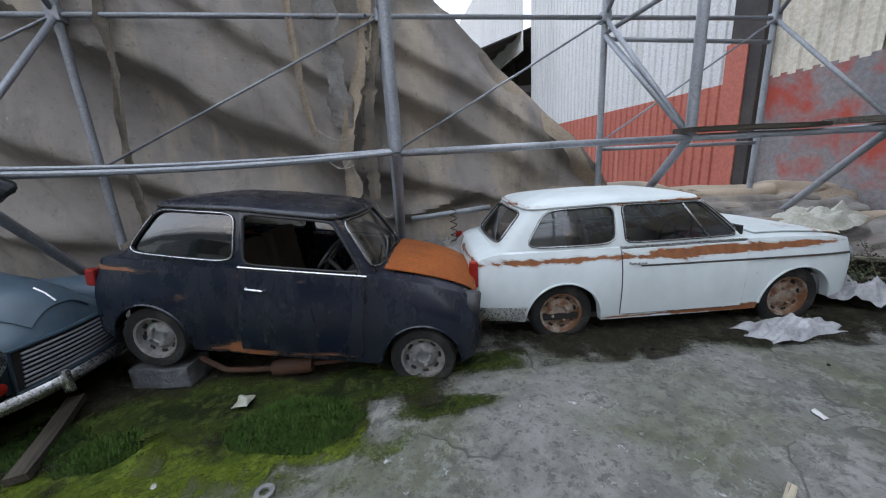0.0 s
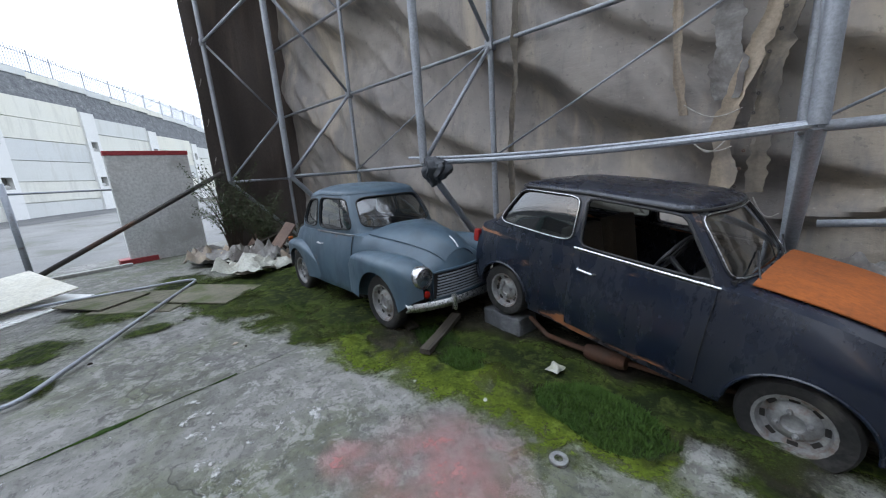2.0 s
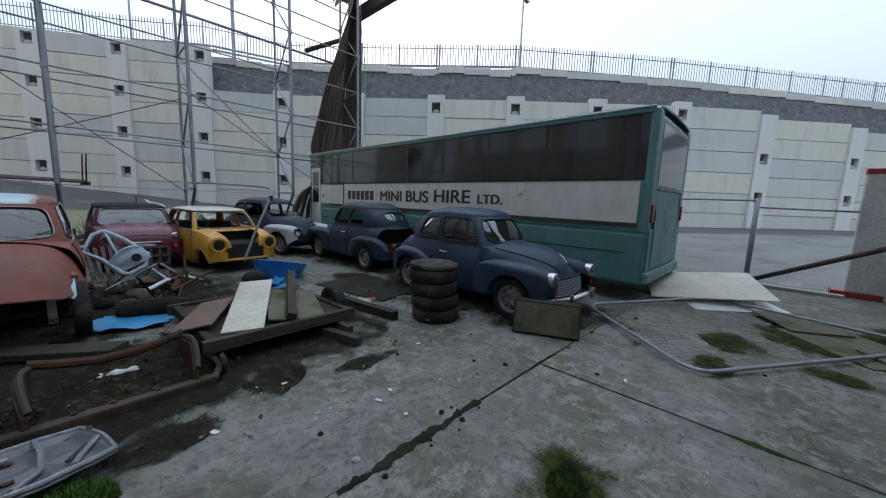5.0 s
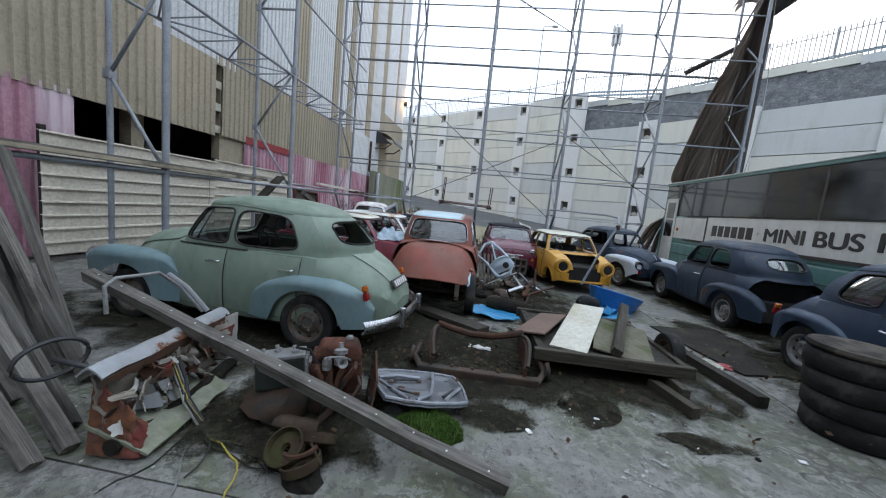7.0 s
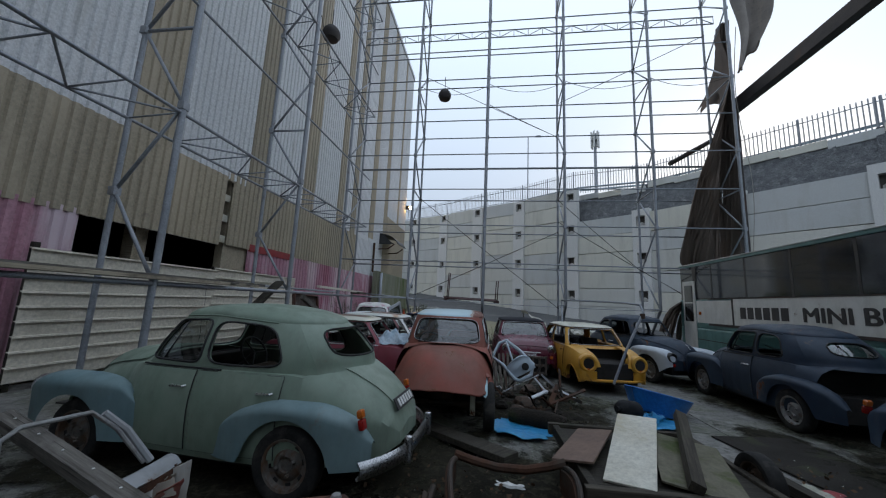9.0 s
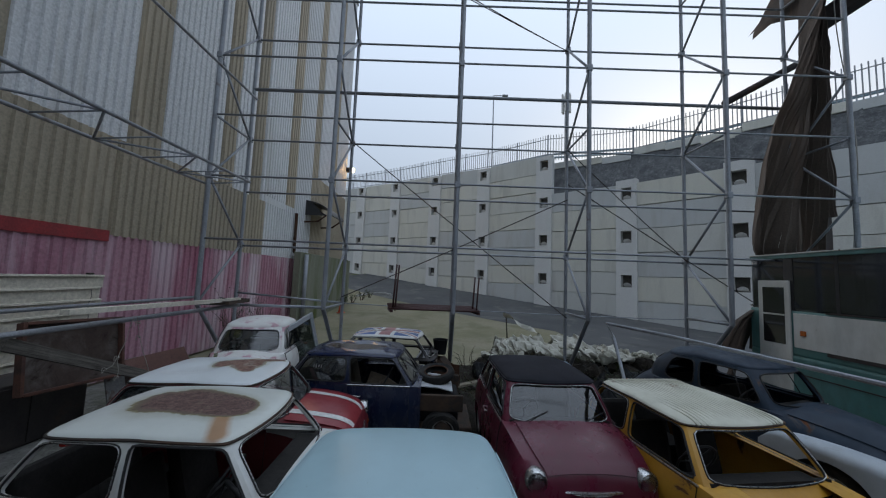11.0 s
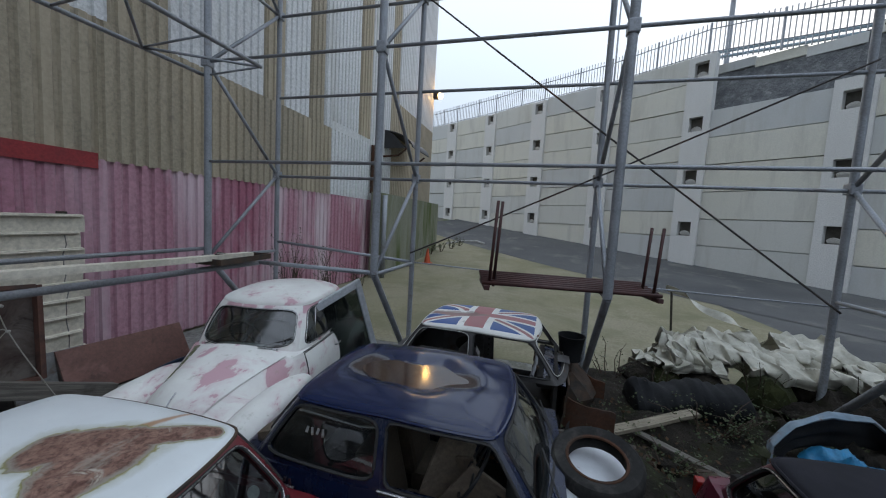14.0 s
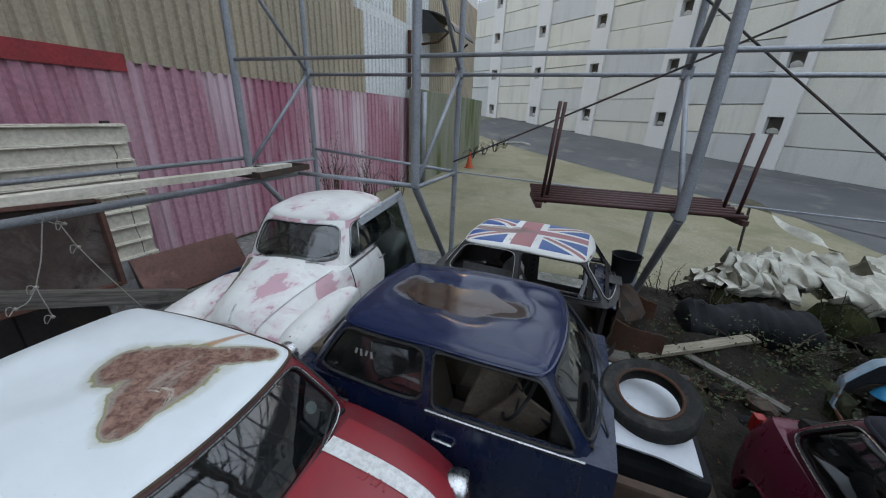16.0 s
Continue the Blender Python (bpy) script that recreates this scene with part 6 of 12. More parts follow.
def build_car(c, place, label, paint, roof_mat=None, bonnet_mat=None, wing_mat=None, glass_on="FDQR", rim=wheel_grey, cap=None, lights="ok", bumper="fr", wheels="1111",
              doors4=False, trim=chrome, roof=True, bonnet=True, front=True, grille=True, inside=leather, wiper=True, door_mat=None, handle=True, drop=0.0, hole=None, wings=True, gutter=None, open_rear=None, dents=(), ribs=None, pool=None, waist=None, plate=False, stripped=False, nose=False, group="old cars", name="saloon_car", category="car"):
    """One old car with its parts. glass_on: panes still in (F front, D door, Q quarter, R rear). wheels: front left, front right, rear left, rear right."""
    car = thing(name, label, category, place, group)
    body = part("body", body_mesh(c, None if front is True else c.bonnet[0] + (front or 0.25), hole, open_rear, (c.door[0], 2.0) if stripped else None), paint, car, "", True)
    # floor and bulkheads, near-black so the inside reads as shaded
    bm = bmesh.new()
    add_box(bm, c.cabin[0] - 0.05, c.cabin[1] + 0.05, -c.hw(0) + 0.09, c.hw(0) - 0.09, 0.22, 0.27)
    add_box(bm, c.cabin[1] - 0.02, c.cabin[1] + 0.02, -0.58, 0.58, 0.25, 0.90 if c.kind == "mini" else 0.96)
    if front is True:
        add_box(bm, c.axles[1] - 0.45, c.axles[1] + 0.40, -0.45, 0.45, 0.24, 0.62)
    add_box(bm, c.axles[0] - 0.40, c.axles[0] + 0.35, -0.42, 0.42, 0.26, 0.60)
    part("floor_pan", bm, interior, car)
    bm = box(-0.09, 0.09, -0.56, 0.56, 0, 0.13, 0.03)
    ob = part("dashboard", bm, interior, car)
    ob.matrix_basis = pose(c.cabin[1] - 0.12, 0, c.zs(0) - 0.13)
    if not stripped:
        for x, y in c.seats:
            seat(car, x, y, 0.46, inside)
        seat(car, c.rear_seat, 0, 1.05, inside, -20)
        steering(car, c.cabin[1] - 0.42, -0.3, c.zs(0) + 0.0)
    if nose:
        # snub bonnet over an open front, one inner wing left
        def snout(u, v):
            s = 2 * v - 1
            top = 1.00 - 0.04 * u - 0.40 * u ** 4
            w = 0.715 * (1 - 0.28 * u ** 3.5)
            power = 7.0 - 4.4 * u ** 0.7
            return Vector((0.46 + 1.12 * u - 0.14 * abs(s) ** 3 * u, w * s, top - (top - 0.50) * abs(s) ** power + 0.012 * wavy(u * 4, s * 3, 2, 1)))
        part("bonnet", sheet(snout, 28, 26, -0.012), paint, car, "orange primer snub bonnet", True)
        part("bonnet_edge", pipe([snout(u, 1.0) for u in np.linspace(0, 1, 15)] + [snout(1.0, v) for v in np.linspace(0.95, 0.05, 15)] + [snout(u, 0.0) for u in np.linspace(1, 0, 15)], 0.012, 6), paint, car)
        part("inner_wing", sheet(lambda u, v: (0.62 + 0.72 * u, 0.42 + 0.20 * v, 0.55 + 0.22 * math.sin(math.pi * u) ** 0.6 - 0.10 * v + 0.015 * wavy(u * 7, v * 5, 1, 1)), 18, 8, 0.015), roof_blue, car, "pale blue inner wing with a ragged rusty edge", True)
        part("wing_remnant", sheet(lambda u, v: (0.55 + 0.60 * u, 0.60 + 0.05 * v, 0.80 - 0.20 * v * (1 - u) - 0.12 * u + 0.03 * wavy(u * 9, 2, 0, 1) * v), 20, 5, 0.012), paint, car, "", True)
        part("damper_bracket", box(1.16, 1.22, 0.40, 0.47, 0.20, 0.60, 0.015), cream_roof, car, "cream damper bracket")
        part("front_axle", tube((c.axles[1], -0.55, 0.30), (c.axles[1], 0.55, 0.30), 0.035), rusty_dark, car)
        part("gearbox", box(0.70, 1.10, -0.16, 0.16, 0.26, 0.52, 0.05), rusty_dark, car)
    # bonnet, boot and doors, a little proud of the body
    if bonnet and front is True and hole is None:
        x0, x1, s = c.bonnet
        part("bonnet", sheet(lambda u, v: c.deck(x0 + (x1 - x0) * u, s * (2 * v - 1)) + Vector((0, 0, 0.010)), 16, 12, -0.008), bonnet_mat or paint, car, "", True)
    if c.boot and open_rear is None:
        x0, x1, s = c.boot
        part("boot_lid", sheet(lambda u, v: c.deck(x0 + (x1 - x0) * u, s * (2 * v - 1)) + Vector((-0.004, 0, 0.010)), 14, 10, -0.008), paint, car, "", True)
    spans = [c.door] if not doors4 else [(-0.14, 0.50), (-0.98, -0.16)]
    for sgn in (1, -1):
        for d0, d1 in spans if not stripped else ():
            def f(u, v, d0=d0, d1=d1):
                x = d0 + 0.012 + (d1 - d0 - 0.024) * u
                p = c.side(x, 0.08 + 0.90 * v)
                return (p.x, sgn * (p.y + 0.007), p.z)
            door = part("door", sheet(f, 14, 10, 0.006 * sgn), door_mat or paint, car, "", True)
            line = [f(u, 0) for u in np.linspace(0, 1, 12)] + [f(1, v) for v in np.linspace(0.1, 1, 8)] + [f(0, v) for v in np.linspace(1, 0.1, 8)]
            part("door_gap", pipe(line, 0.0055, 5, True), seal, door, "dark shut line")
            if handle:
                hx = d0 + 0.13
                p = c.side(hx, 0.80)
                bm = pipe([(hx - 0.06, sgn * (p.y + 0.012), p.z), (hx - 0.05, sgn * (p.y + 0.04), p.z), (hx + 0.07, sgn * (p.y + 0.042), p.z - 0.005), (hx + 0.08, sgn * (p.y + 0.012), p.z - 0.005)], 0.009, 6)
                part("door_handle", bm, chrome, door, "chrome handle")
        # waist strip
        if not stripped:
            part("waist_trim", pipe([(x, sgn * (c.side(x, 1).y + 0.006), c.side(x, 1).z + 0.004) for x in np.linspace(c.door[0], c.door[1], 9)], 0.008, 6), waist or trim, car)
        # turned edges of the wheel arches
        for a in c.axles if c.kind != "minor" else ():
            if front is not True and a > 0:
                continue
            rim_line = []
            for t in np.linspace(0.06, math.pi - 0.06, 21):
                x, z = a + (c.arch + 0.004) * math.cos(t), c.arch_z + (c.arch + 0.004) * math.sin(t)
                rim_line.append((x, sgn * (c.flank(x, min(z, c.zs(x) - 0.02)) + 0.002), z))
            part("arch_lip", pipe(rim_line, 0.010, 6), paint, car)
    # wings of the rounder cars
    if c.kind == "minor":
        fw = curve((0.42, 0.01), (0.6, 0.075), (0.9, 0.15), (1.15, 0.175), (1.45, 0.178), (1.58, 0.16), (1.66, 0.115), (1.70, 0.03))
        ft = curve((0.42, 0.62), (0.6, 0.775), (0.85, 0.825), (1.1, 0.83), (1.4, 0.82), (1.55, 0.79), (1.66, 0.70), (1.70, 0.58))
        fy = curve((0.42, 0.70), (0.7, 0.67), (1.0, 0.63), (1.70, 0.60))
        rw = curve((-1.76, 0.03), (-1.66, 0.09), (-1.3, 0.15), (-1.0, 0.15), (-0.7, 0.11), (-0.5, 0.05), (-0.42, 0.005))
        rt = curve((-1.76, 0.50), (-1.6, 0.68), (-1.3, 0.78), (-1.0, 0.79), (-0.7, 0.72), (-0.5, 0.58), (-0.42, 0.45))
        ry = curve((-1.76, 0.52), (-1.4, 0.60), (-1.0, 0.625), (-0.42, 0.70))
        for sgn in (1, -1):
            if front is True and wings:
                part("front_wing", wing(c, 0.42, 1.70, fy, fw, ft, sgn), wing_mat or paint, car, "", True)
            part("rear_wing", wing(c, -1.76, -0.42, ry, rw, rt, sgn), (wing_mat if doors4 else None) or paint, car, "", True)
    # windows
    A = (Vector(c.A[0]), Vector(c.A[1]))
    M = lambda v: Vector((v.x, -v.y, v.z))
    if roof:
        margins = {"mini": ((0.045, 0.955, 0.06, 0.94, 9), (0.05, 0.965, 0.04, 0.935, 13), (0.045, 0.925, 0.07, 0.935, 7), (0.09, 0.91, 0.12, 0.90, 7)),
                   "minor": ((0.06, 0.94, 0.08, 0.91, 6), (0.07, 0.965, 0.05, 0.90, 8), (0.06, 0.70, 0.06, 0.89, 4.2), (0.26, 0.74, 0.36, 0.84, 3.2)),
                   "farina": ((0.045, 0.955, 0.06, 0.93, 9), (0.045, 0.955, 0.05, 0.94, 13), (0.045, 0.80, 0.05, 0.94, 6), (0.08, 0.92, 0.12, 0.90, 8))}[c.kind]
        if doors4:
            margins = (margins[0], margins[1], (0.05, 0.76, 0.05, 0.90, 4.5), (0.15, 0.85, 0.28, 0.90, 4))
        if c is ESTATE:
            margins = (margins[0], margins[1], (0.06, 0.93, 0.06, 0.89, 9), (0.09, 0.91, 0.10, 0.88, 8))
        if stripped:
            margins = ((0.022, 0.978, 0.03, 0.965, 9), (0.028, 0.975, 0.02, 0.955, 12), (0.05, 0.95, 0.06, 0.95, 6), (0.05, 0.95, 0.08, 0.94, 8))
        loops = cabin_loops(c)
        edge = loops[1]
        for k, (nm, key, which) in enumerate((("windscreen", "F", 0), ("door_window", "D", 1), ("quarter_window", "Q", 2), ("rear_window", "R", 3), ("quarter_window", "Q", 2), ("door_window", "D", 1))):
            u0, u1, v0, v1, pw = margins[which]
            if k > 3:
                u0, u1 = 1 - u1, 1 - u0
            P = cabin_surface(loops, k * SPAN)
            bm, pane, rim_pts = patch(P, (u0, u1, v0, v1), 64, pw)
            fr = part("window_frame", bm, paint, car, "", True)
            part("window_seal", pipe([p + w * 0.002 for p, w in rim_pts], 0.010, 6, True), seal, fr)
            if key in "QFR" or c.kind != "mini":
                part("window_trim", pipe([p + w * 0.010 for p, w in rim_pts], 0.004, 6, True), trim, fr)
            if key in glass_on:
                part("pane", pane, glass, fr)
            else:
                pane.free()
            if key == "D" and c.kind != "mini":
                u = u0 + (u1 - u0) * (0.27 if k < 3 else 0.73)
                v_lean = u0 + (u1 - u0) * (0.25 if k < 3 else 0.75)
                part("window_bar", pipe([P(u, v0)[0], P(v_lean, v1)[0]], 0.007, 6), trim, fr)
        part("roof", roof_mesh(c, edge, dents), roof_mat or paint, car, "", True)
        cx = sum(p.x for p in edge) / len(edge)
        if c.kind != "minor":
            part("drip_rail", pipe([Vector((cx + (p.x - cx) * 1.012, p.y * 1.016, p.z + 0.002)) for p in edge], 0.011, 6, True), gutter or roof_mat or paint, car)
        else:
            for first in (SPAN, 4 * SPAN):
                part("drip_rail", pipe([Vector((p.x, p.y * 1.010, p.z - 0.004)) for p in edge[first:first + 2 * SPAN - 4]], 0.007, 6), roof_mat or paint, car)
        if ribs:
            zc = sum(p.z for p in edge) / len(edge)
            for y in np.linspace(-0.44, 0.44, ribs):
                pts = []
                for x in np.linspace(c.C[1][0] + 0.02, c.A[1][0] + 0.05, 16):
                    s = max(abs(y) / 0.55, abs(x - cx) / (c.A[1][0] - cx + 0.03))
                    pts.append((x, y, zc + 0.010 + c.crown * max(0.0, 1 - min(1.0, s) ** 3.0) ** 0.56))
                part("roof_rib", pipe(pts, 0.009, 6), roof_mat or paint, car)
        if pool:
            px, py, rx, ry, z = pool
            part("rain_pool", sheet(lambda u, v: (px + rx * u * math.cos(2 * math.pi * v), py + ry * u * math.sin(2 * math.pi * v), z), 4, 40), pool_mat, car, "brown rainwater standing in the dented roof")
        # near-black lining under the roof keeps the cabin dark
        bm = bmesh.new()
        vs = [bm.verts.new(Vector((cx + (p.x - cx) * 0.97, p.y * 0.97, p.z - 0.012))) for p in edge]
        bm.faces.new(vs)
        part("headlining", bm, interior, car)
        if wiper and "F" in glass_on:
            for y in (-0.35, 0.15):
                p = A[0].lerp(M(A[0]), 0.5 - y) + Vector((0.10, 0, 0.02))
                part("wiper", tube(p, p + Vector((-0.10, 0.32, 0.10)), 0.006, 5), black_paint, car)
    # wheels
    for k, (xa, sg) in enumerate(((1, 1), (1, -1), (0, 1), (0, -1))):
        if wheels[k] == "1":
            wheel(car, c.axles[xa], sg * c.track, c.tyre - drop, c.tyre, c.tyre_w, rim, cap)
    # lamps
    if c.kind == "mini" and front is True:
        for sg in (1, -1):
            lamp_part(car, 1.375, sg * 0.515, 0.665, 0.092, sg * 6, lights == "out", paint if lights == "out" else chrome)
        for sg in (1, -1):
            part("side_lamp", lathe([(0.04, 0), (0.04, 0.015), (0, 0.03)], 12, pose(1.425, sg * 0.50, 0.50, 0, 90, 0)), amber_lens, car)
        if grille:
            g = part("grille", sheet(lambda u, v: (c.x1 + 0.004 - 0.10 * (2 * u - 1) ** 2 - 0.02 * v, (u - 0.5) * 0.80, 0.37 + 0.22 * v), 12, 4, 0.012), interior, car)
            for k in range(8):
                z = 0.395 + 0.026 * k
                part("grille_bar", pipe([(c.x1 + 0.014 - 0.10 * (2 * u - 1) ** 2, (u - 0.5) * 0.80, z) for u in np.linspace(0.02, 0.98, 9)], 0.005, 5), trim, g)
            part("grille_trim", pipe([(c.x1 + 0.02 - 0.10 * (2 * u - 1) ** 2, (u - 0.5) * 0.86, 0.60 - 0.05 * (2 * u - 1) ** 4) for u in np.linspace(0, 1, 13)], 0.013, 6), trim, g)
        for sg in (1, -1):
            part("tail_lamp", box(-1.515, -1.44, sg * 0.595 - 0.035, sg * 0.595 + 0.035, 0.62, 0.75, 0.018), red_lens, car)
    if hole is not None:
        for sg in (1, -1):
            part("headlight_surround", lathe([(0.095, -0.04), (0.10, 0.0), (0.13, 0.015), (0.165, 0.0), (0.175, -0.05), (0.165, -0.22)], 24, pose(1.44, sg * 0.50, 0.62, 0, 0, sg * 6) @ pose(0, 0, 0, 0, 90, 0)), paint, car, "", True)
            part("front_corner", sheet(lambda u, v: (1.46 - 0.10 * u * u, sg * (0.36 + 0.28 * u), 0.30 + 0.18 * v), 6, 4, 0.02), paint, car, "", True)
        for sg in (1, -1):
            part("headlight_hole", lathe([(0, 0), (0.100, 0), (0.100, 0.012), (0, 0.014)], 24, pose(1.432, sg * 0.50, 0.62, 0, 0, sg * 6) @ pose(0, 0, 0, 0, 90, 0)), interior, car, "empty dark headlight hole")
        part("front_bar", pipe([(1.36, -0.62, 0.33), (1.46, -0.36, 0.31), (1.47, 0.36, 0.31), (1.36, 0.62, 0.33)], 0.028, 8), paint, car)
        part("engine", box(0.85, 1.25, -0.30, 0.30, 0.28, 0.52, 0.05), rusty_dark, car)
    if c.kind == "minor":
        if front is True:
            for sg in (1, -1) if wings else ():
                lamp_part(car, 1.665, sg * 0.605, 0.655, 0.098, 0, lights == "out")
                part("side_lamp", lathe([(0.035, 0), (0.035, 0.015), (0, 0.03)], 12, pose(1.695, sg * 0.59, 0.49, 0, 90, 0)), red_lens, car)
            if grille:
                def gx(y, z):
                    return 1.60 + 0.06 * (1 - (y / 0.42) ** 2) - 0.10 * max(0, z - 0.45)
                g = part("grille", sheet(lambda u, v: (gx((u - 0.5) * 0.84, 0.36 + 0.22 * v), (u - 0.5) * (0.90 - 0.10 * v), 0.37 + 0.25 * v), 12, 4, 0.02), interior, car)
                for k in range(8):
                    z = 0.395 + 0.029 * k
                    w = 0.86 - 0.013 * k
                    part("grille_bar", pipe([(gx((u - 0.5) * w, z) + 0.018, (u - 0.5) * w, z) for u in np.linspace(0.03, 0.97, 9)], 0.009, 5), galvanised, g)
                part("grille_surround", pipe([(gx((u - 0.5) * 0.86, z) + 0.012, (u - 0.5) * 0.90 * (1 if z < 0.5 else 0.90), z) for u, z in [(t, 0.37) for t in np.linspace(0, 1, 9)] + [(t, 0.635) for t in np.linspace(1, 0, 9)]], 0.016, 6, True), paint, g)
                part("valance", sheet(lambda u, v: (1.60 + 0.02 * (1 - (2 * u - 1) ** 2) - 0.05 * (1 - v), (u - 0.5) * 1.0, 0.27 + 0.09 * v), 10, 3, 0.015), paint, car, "", True)
            if wings:
                part("bonnet_badge", pipe([(1.44, 0, 0.925), (1.50, 0, 0.885), (1.555, 0, 0.82)], 0.008, 6), chrome, car)
                part("bonnet_flash", pipe([(0.60, 0.40, 1.0), (0.66, 0.30, 1.035), (0.68, 0.22, 1.04)], 0.009, 6), chrome, car)
        for sg in (1, -1) if open_rear is None else ():
            unit = part("tail_lamp", box(-0.05, 0.0, -0.038, 0.038, -0.085, 0.0, 0.018), red_lens, car)
            unit.matrix_basis = pose(-1.655, sg * 0.605, 0.68, 0, 14, 0)
            part("indicator", box(-0.05, 0.0, -0.036, 0.036, 0.003, 0.07, 0.018), amber_lens, unit)
        if plate:
            pl = part("number_plate", box(-0.006, 0.006, -0.24, 0.24, -0.055, 0.055, 0.003), black_paint, car)
            pa, pb = c.deck(-1.77, 0), c.deck(-1.87, 0)
            pl.matrix_basis = Matrix.Translation(pa.lerp(pb, 0.5) + Vector((-0.022, 0, 0.022))) @ pose(0, 0, 0, 0, math.degrees(math.atan2(pa.x - pb.x, pa.z - pb.z)), 0)
            for k in range(6):
                part("plate_mark", box(-0.010, -0.006, -0.20 + 0.068 * k, -0.155 + 0.068 * k, -0.035, 0.035), white_paint, pl)
    if c.kind == "farina":
        for sg in (1, -1):
            lamp_part(car, 1.56, sg * 0.58, 0.64, 0.095, 0)
            part("tail_lamp", box(-1.875, -1.80, sg * 0.69 - 0.025, sg * 0.69 + 0.020, 0.60, 0.84, 0.018), red_lens, car)
            part("side_moulding", pipe([(x, sg * (c.flank(x, 0.705 - 0.012 * x) + 0.012), 0.705 - 0.012 * x) for x in np.linspace(-0.40, 1.50, 13)], 0.009, 6), steel_dark, car)
        part("tailgate_handle", box(-1.89, -1.86, -0.15, 0.15, 0.68, 0.71, 0.01), chrome, car)

    def bumper_bar(xe, w, z, h, back, bend=3):
        def f(u, v):
            a = 2 * u - 1
            x = xe - back * abs(a) ** bend * (1 if xe > 0 else -1)
            bulge = 0.03 * math.sin(math.pi * v)
            return (x + (bulge if xe > 0 else -bulge), a * w, z + h * (v - 0.5) + 0.0)
        return sheet(lambda u, v: f(0.5 - 0.5 * math.cos(math.pi * u), v), 36, 6, 0.02)
    ends = {"mini": (1.55, -1.57, 0.62, 0.40), "minor": (1.80, -1.97, 0.76, 0.37), "farina": (1.68, -1.95, 0.825, 0.38)}[c.kind]
    if "f" in bumper:
        b = part("front_bumper", bumper_bar(ends[0], ends[2], ends[3], 0.085, 0.22), chrome, car, "dull chrome bumper", True)
        if c.kind == "minor":
            for sg in (1, -1):
                part("overrider", box(ends[0] + 0.0, ends[0] + 0.055, sg * 0.36 - 0.022, sg * 0.36 + 0.022, ends[3] - 0.07, ends[3] + 0.09, 0.02), chrome, b)
    if "r" in bumper:
        b = part("rear_bumper", bumper_bar(ends[1], ends[2], ends[3], 0.11, 0.24 if c.kind != "farina" else 0.55, 3 if c.kind != "farina" else 14), chrome, car, "dull chrome bumper", True)
        if c.kind == "minor":
            for sg in (1, -1):
                part("overrider", box(ends[1] - 0.07, ends[1], sg * 0.34 - 0.03, sg * 0.34 + 0.03, ends[3] - 0.08, ends[3] + 0.14, 0.025), chrome, b)
    return car

# ---- the cars of the yard ----
navy = car_paint("navy_paint", (0.0055, 0.0085, 0.018), 0.215, (0.010, 0.015, 0.026), 0.20, 0.22, ((0.80, 0.06, 0.13), (0.22, 0.09, 0.16)), long=True)
rust_bonnet = surface("rusted_bonnet", (0.34, 0.095, 0.022), (0.24, 0.07, 0.02), 2.5, 35, 0.8, bump=0.3, dist=0.003, stain=(0.035, 0.03, 0.035), amount=0.36, stain_scale=1.6, edge=0.03)
morris_blue = car_paint("dusty_blue_paint", (0.032, 0.064, 0.094), 0.22, (0.062, 0.100, 0.130), 0.42, 0.4)
farina_white = car_paint("rusting_white_paint", (0.60, 0.65, 0.65), 0.205, (0.52, 0.57, 0.57), 0.4, 0.10, ((0.79, 0.10, 0.27), (1.235, 0.045, 0.22), (0.24, 0.06, 0.22)), long=True)
sage = car_paint("sage_green_paint", (0.150, 0.205, 0.155), 0.20, (0.21, 0.255, 0.20), 0.5, 0.4)
sage_blue = car_paint("blue_green_primer", (0.115, 0.185, 0.20), 0.22, (0.16, 0.225, 0.23), 0.55, 0.3)
orange_paint = car_paint("orange_primer", (0.17, 0.062, 0.042), 0.29, (0.22, 0.040, 0.022), 0.62, 0.35)
roof_blue = car_paint("pale_blue_roof", (0.30, 0.47, 0.53), 0.30, (0.36, 0.53, 0.57), 0.45, 0.15)
maroon = car_paint("maroon_paint", (0.090, 0.007, 0.022), 0.20, (0.125, 0.014, 0.036), 0.25, 0.25)
vinyl = surface("black_vinyl", (0.012, 0.012, 0.017), (0.020, 0.020, 0.027), 3, 60, 0.82, bump=0.25, dist=0.002)
yellow_paint = car_paint("yellow_paint", (0.50, 0.24, 0.018), 0.26, (0.56, 0.31, 0.05), 0.35, 0.25)
cream_roof = car_paint("cream_roof", (0.58, 0.57, 0.47), 0.25, (0.50, 0.49, 0.40), 0.45, 0.2)
dark_blue = car_paint("dark_blue_paint", (0.014, 0.030, 0.060), 0.20, (0.028, 0.050, 0.086), 0.40, 0.12, spec=0.35)
blue_black = car_paint("blue_black_paint", (0.010, 0.020, 0.038), 0.24, (0.022, 0.040, 0.064), 0.45, 0.12, spec=0.3)
pale_wing = car_paint("pale_grey_wing", (0.42, 0.46, 0.50), 0.25, (0.36, 0.40, 0.44), 0.45, 0.2)
red_car = car_paint("bright_red_paint", (0.215, 0.010, 0.018), 0.20, (0.25, 0.022, 0.030), 0.28, 0.15)
dull_red = car_paint("dull_red_paint", (0.19, 0.020, 0.035), 0.24, (0.24, 0.05, 0.07), 0.4, 0.3)
red_dark = car_paint("dark_red_paint", (0.12, 0.008, 0.014), 0.20, (0.16, 0.014, 0.022), 0.3, 0.3)
white_car = car_paint("old_white_paint", (0.62, 0.63, 0.61), 0.25, (0.52, 0.52, 0.47), 0.4, 0.2)
